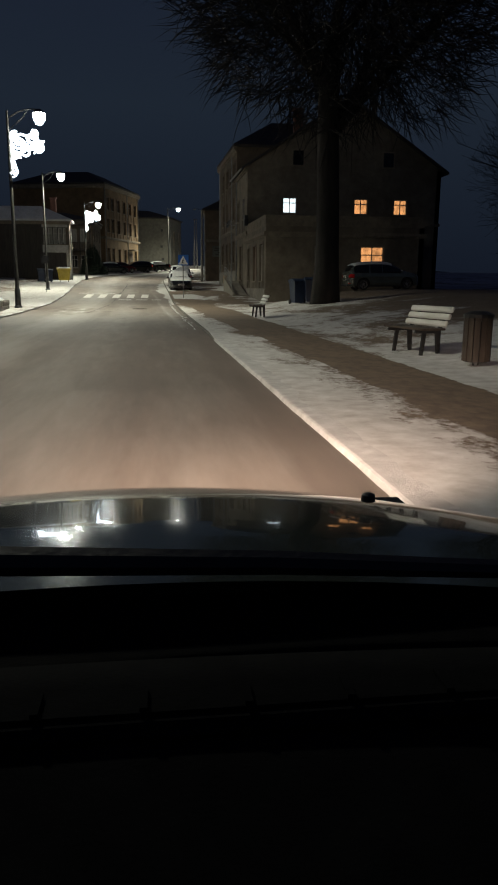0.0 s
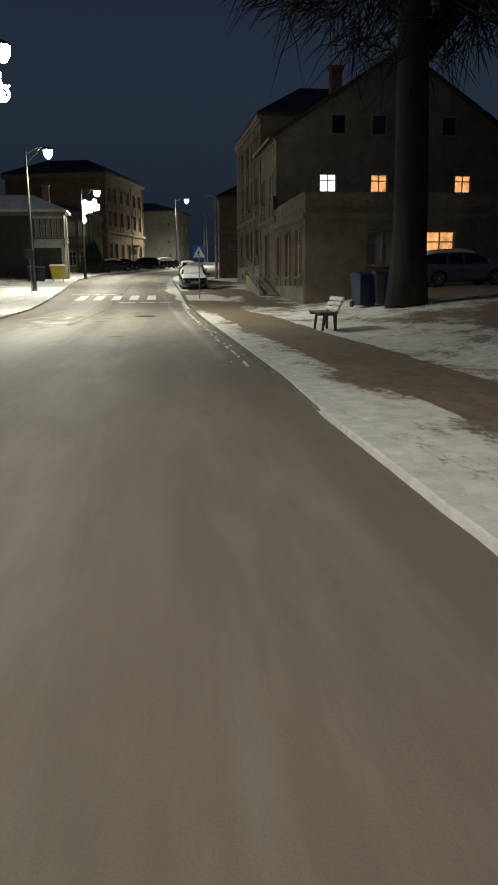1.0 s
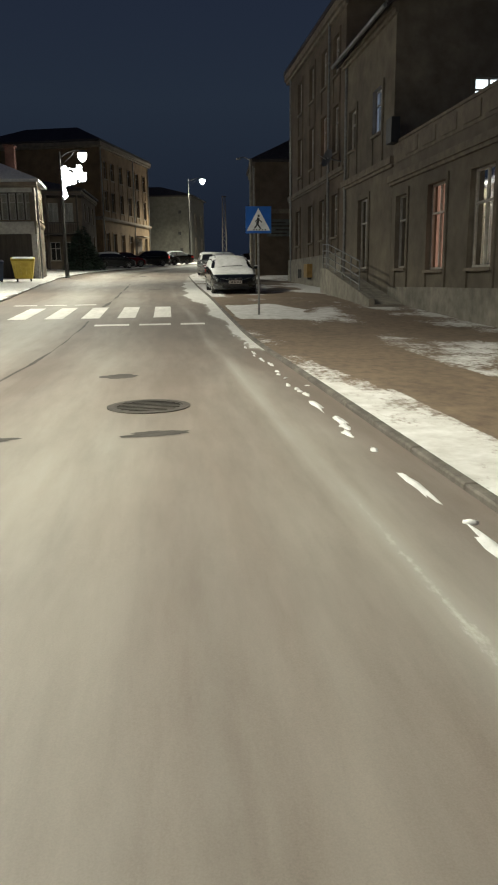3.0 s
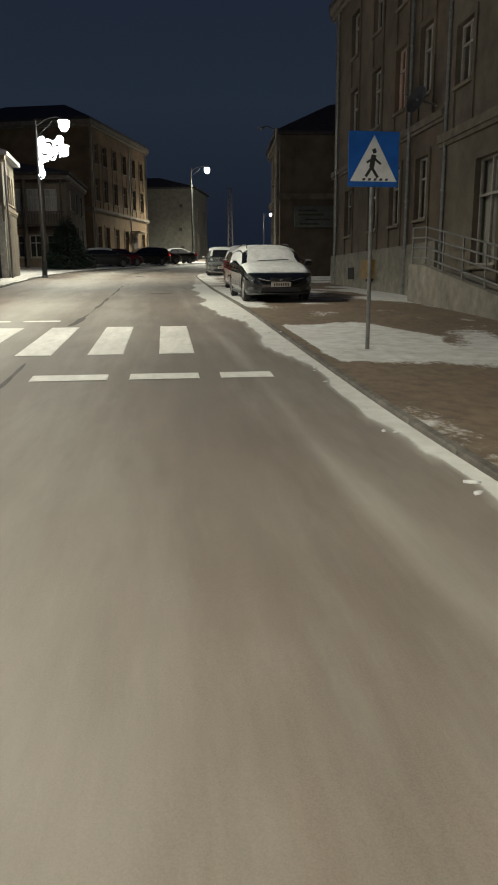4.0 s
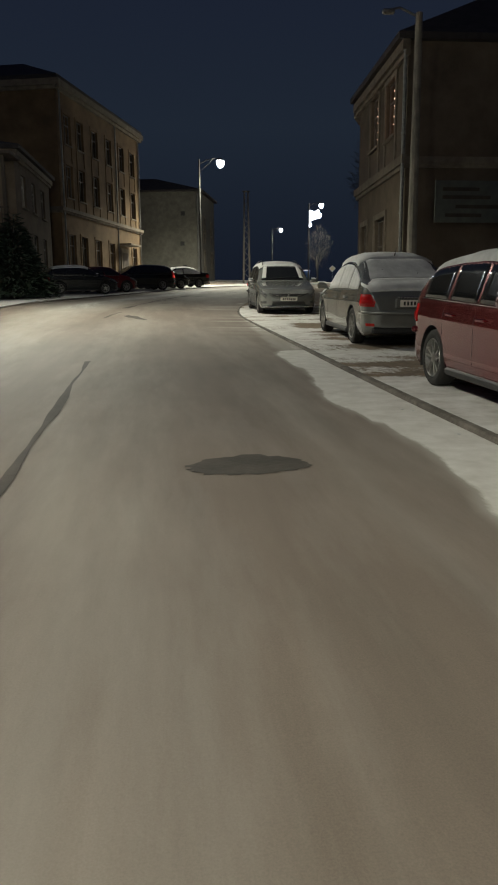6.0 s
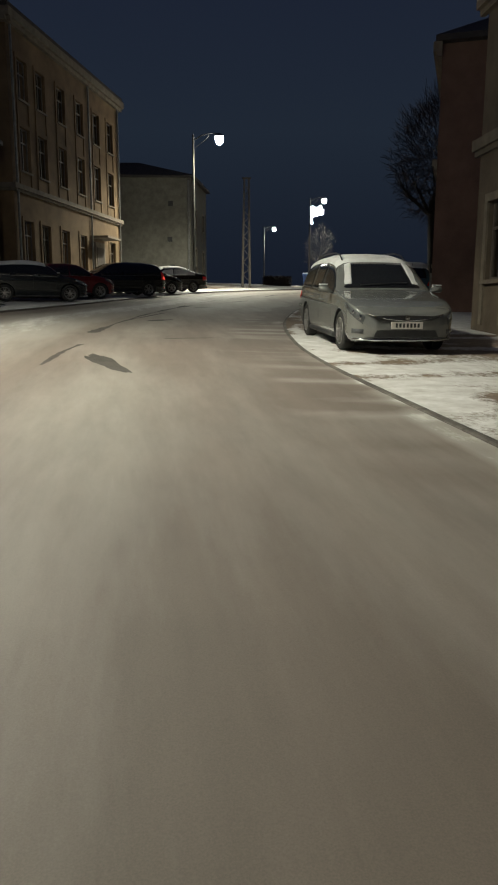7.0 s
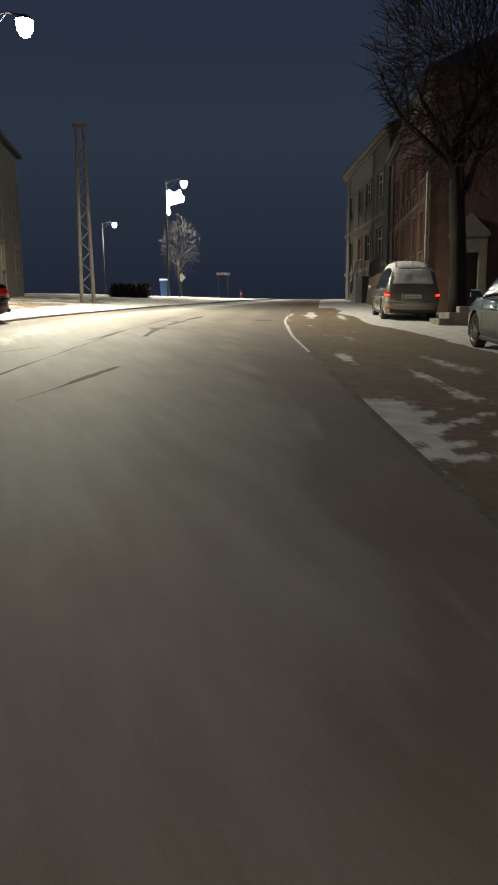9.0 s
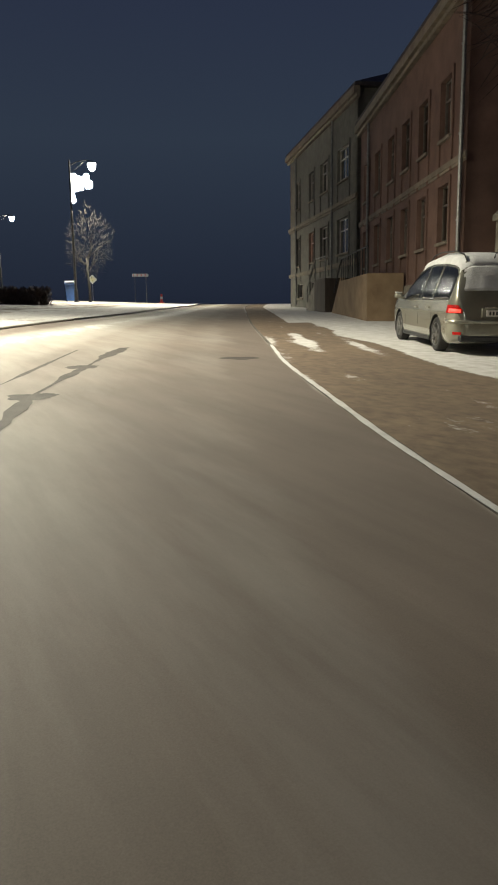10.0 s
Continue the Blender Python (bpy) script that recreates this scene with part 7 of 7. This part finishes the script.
def parked(x, y, heading, lean=True):
    """A place on the ground; heading in degrees, 90 is up the street."""
    z = terrain(x, y)
    h = radians(heading)
    dx, dy = math.cos(h) * 1.3, math.sin(h) * 1.3
    rise = terrain(x + dx, y + dy) - terrain(x - dx, y - dy)
    sx, sy = -math.sin(h) * 0.75, math.cos(h) * 0.75
    tilt = terrain(x + sx, y + sy) - terrain(x - sx, y - sy)
    fwd = Vector((2 * dx, 2 * dy, rise)).normalized()
    left = Vector((2 * sx, 2 * sy, tilt))
    up = fwd.cross(left).normalized()
    left = up.cross(fwd)
    m = Matrix((fwd, left, up)).transposed().to_4x4()
    zc = (terrain(x + dx, y + dy) + terrain(x - dx, y - dy)) / 2
    return Matrix.Translation((x, y, zc)) @ m


ROW = "cars parked along the kerb"
car("black_estate_car", "black estate car under snow with frosted windows", "estate", 4.84, 1.85, 1.49, PAINT_BLACK, parked(3.08, 54.2, -89), ("roof", "bonnet", "windscreen", "windows"), False, ROW, "kidney", "wide", True)
car("maroon_hatchback", "maroon hatchback with a snowed-over windscreen", "hatch", 4.1, 1.74, 1.49, PAINT_RED, parked(3.3, 60.3, -90), ("roof", "windscreen"), False, ROW, trim=CHROME)
car("silver_liftback", "silver liftback with snow over roof and all windows", "liftback", 4.65, 1.82, 1.64, PAINT_SILVER, parked(3.86, 68.0, 87.5), ("roof", "bonnet", "rear", "windscreen", "windows", "boot"), False, ROW)
car("silver_estate", "silver estate car with a clear dark windscreen", "estate", 4.7, 1.83, 1.61, PAINT_SILVER, parked(3.57, 78.4, -92), ("roof", "rim"), False, ROW, "bar", "wide", True, CHROME)
car("blue_people_carrier", "blue people carrier parked before the steps", "hatch", 4.05, 1.75, 1.72, PAINT_BLUE, parked(11.6, 96.6, 67), ("roof",), False, ROW, "bar", "upright")
car("beige_estate", "pale beige estate car with dusted windows", "tall", 4.7, 1.8, 1.86, PAINT_BEIGE, parked(16.5, 108.4, 64), ("roof", "rear"), True, ROW, "bar", "wide", True)
YARD = "cars parked before the amber tenement"
car("dark_hatchback", "dark hatchback with snow patches on its roof", "hatch", 3.9, 1.7, 1.48, PAINT_BLACK, parked(-4.6, 94.3, 15), ("roof",), False, YARD, trim=CHROME)
car("red_hatchback", "small red hatchback between two dark cars", "hatch", 3.8, 1.66, 1.45, PAINT_RED, parked(-3.6, 97.6, 20), (), False, YARD)
car("black_estate", "black estate car with a lit red tail lamp", "tall", 4.5, 1.8, 1.58, PAINT_BLACK, parked(-1.6, 101.0, 200), (), True, YARD, "bar", "upright")
car("black_hatchback", "black hatchback nosing out beside a snowy saloon", "hatch", 3.9, 1.68, 1.42, PAINT_BLACK, parked(-0.2, 104.6, 20), (), False, YARD)
car("black_coupe", "black saloon with a snowy white roof", "saloon", 4.6, 1.8, 1.45, PAINT_BLACK, parked(1.1, 108.2, 200), ("roof", "windscreen", "rear", "windows"), False, YARD)
car("pale_van", "pale grey car parked behind the tree", "tall", 4.3, 1.75, 1.6, PAINT_GREEN_GREY, parked(14.2, 33.4, 2), ("roof",), False)

# stone steps before a doorway
st = thing("stone_steps", "worn snowy stone steps before a doorway", "steps", Matrix.Translation((15.7, 104.6, terrain(15.7, 104.6))) @ Matrix.Rotation(radians(-26), 4, "Z"))
for k in range(3):
    bm = fresh()
    box(bm, -0.5 + 0.28 * k, 0.9, -0.8, 0.8, 0.17 * k - 0.1, 0.17 * (k + 1), 0.015)
    part("step", bm, CONCRETE, st)

# ---- the car that the view starts from: bonnet, scuttle, wiper and dashboard ----
ego = thing("silver_car", "silver-green car with bonnet, wiper and dark dashboard", "car", Matrix.Translation((0.95, -9.1, 0.0)))


def slope_sheet(rows, n, half, crown, z_of):
    bm = fresh()
    grid = []
    for y in rows:
        w = half(y)
        grid.append([bm.verts.new((w * (2 * i / n - 1), y, z_of(y) - crown(y) * (2 * i / n - 1) ** 2)) for i in range(n + 1)])
    for a, b in zip(grid, grid[1:]):
        for i in range(n):
            bm.faces.new((a[i], a[i + 1], b[i + 1], b[i]))
    return bm


hood_rows = [0.86 + 0.06 * k for k in range(19)]
bm = slope_sheet(hood_rows, 24, lambda y: 0.8 - 0.12 * max(0.0, y - 1.5), lambda y: 0.07 + 0.05 * max(0.0, y - 1.2), lambda y: float(np.interp(y, [0.86, 1.1, 1.4, 1.6, 1.75, 1.85, 1.94], [0.925, 0.915, 0.88, 0.84, 0.78, 0.7, 0.58])))
part("bonnet", bm, PAINT_EGO, ego, "", True)
for sg in (1, -1):
    bm = fresh()
    prism(bm, [(-1.9, 0.25), (2.0, 0.25), (2.05, 0.5), (1.85, 0.66), (1.4, 0.8), (0.8, 0.87), (-1.9, 0.88)], "x", sg * 0.76, sg * 0.86)
    part("wing", bm, PAINT_EGO, ego)
    bm = fresh()
    box(bm, sg * 0.62 - 0.16, sg * 0.62 + 0.16, 1.88, 2.02, 0.56, 0.68, 0.03)
    part("headlamp", bm, HEADLAMP, ego)
    bm = fresh()
    turned(bm, [(0.2, -0.1), (0.31, -0.1), (0.32, 0), (0.31, 0.1), (0.2, 0.1)], 20, Matrix.Translation((sg * 0.76, 1.25, 0.32)) @ Matrix.Rotation(radians(90), 4, "Y"))
    part("wheel", bm, TYRE, ego)
    l = bpy.data.lights.new("headlight", "SPOT")
    l.energy, l.color, l.shadow_soft_size, l.spot_size, l.spot_blend = HEADLIGHT_POWER, (1.0, 0.74, 0.58), 0.08, radians(26), 1.0
    lo = new("headlight", l)
    lo.matrix_world = look((0.95 + sg * 0.62, -7.02, 0.66), (0.95 + sg * 0.62 + 0.9, 1.0, -0.55)) @ Matrix.Diagonal((3.4, 1, 1, 1))
bm = fresh()
box(bm, -0.8, 0.8, 1.9, 2.12, 0.22, 0.56, 0.06)
part("bumper", bm, PAINT_EGO, ego)
bm = fresh()
box(bm, -0.75, 0.75, -1.9, 1.85, 0.22, 0.3)
part("floor_pan", bm, BLACK_PLASTIC, ego)
bm = slope_sheet([0.66, 0.7, 0.75, 0.8, 0.85, 0.88], 16, lambda y: 0.76, lambda y: 0.02, lambda y: float(np.interp(y, [0.66, 0.75, 0.85, 0.88], [0.9, 0.875, 0.88, 0.9])))
part("scuttle", bm, DASH, ego, "", True)
bm = fresh()
tube(bm, [(-0.3, 0.83, 0.93), (-0.22, 0.86, 0.965), (0.2, 0.86, 0.945), (0.72, 0.84, 0.915)], [0.012, 0.02, 0.016, 0.01], 8)
part("wiper", bm, BLACK_PLASTIC, ego)
bm = slope_sheet([-0.1, 0.1, 0.25, 0.4, 0.5, 0.57, 0.62, 0.645], 16, lambda y: 0.74, lambda y: 0.03, lambda y: float(np.interp(y, [-0.1, 0.1, 0.4, 0.57, 0.62, 0.645], [0.8, 0.905, 0.945, 0.96, 0.955, 0.92])))
dash = part("dashboard", bm, DASH, ego, "", True)
bm = fresh()
box(bm, -0.1, 0.5, 0.5, 0.56, 0.95, 0.966, 0.007)
vent = part("demister_vent", bm, DASH, dash)
bm = fresh()
box(bm, -0.075, 0.49, 0.515, 0.545, 0.967, 0.969)
part("vent_slot", bm, DASH, vent)
for k in range(7):
    bm = fresh()
    box(bm, -0.04 + k * 0.08, -0.034 + k * 0.08, 0.515, 0.545, 0.9695, 0.973)
    part("vent_vane", bm, DASH, vent)
bm = fresh()
turned(bm, [(0.014, 0.0), (0.013, 0.012), (0.006, 0.016)], 10, Matrix.Translation((0.45, 1.3, 0.885)))
part("washer_nozzle", bm, BLACK_PLASTIC, ego)
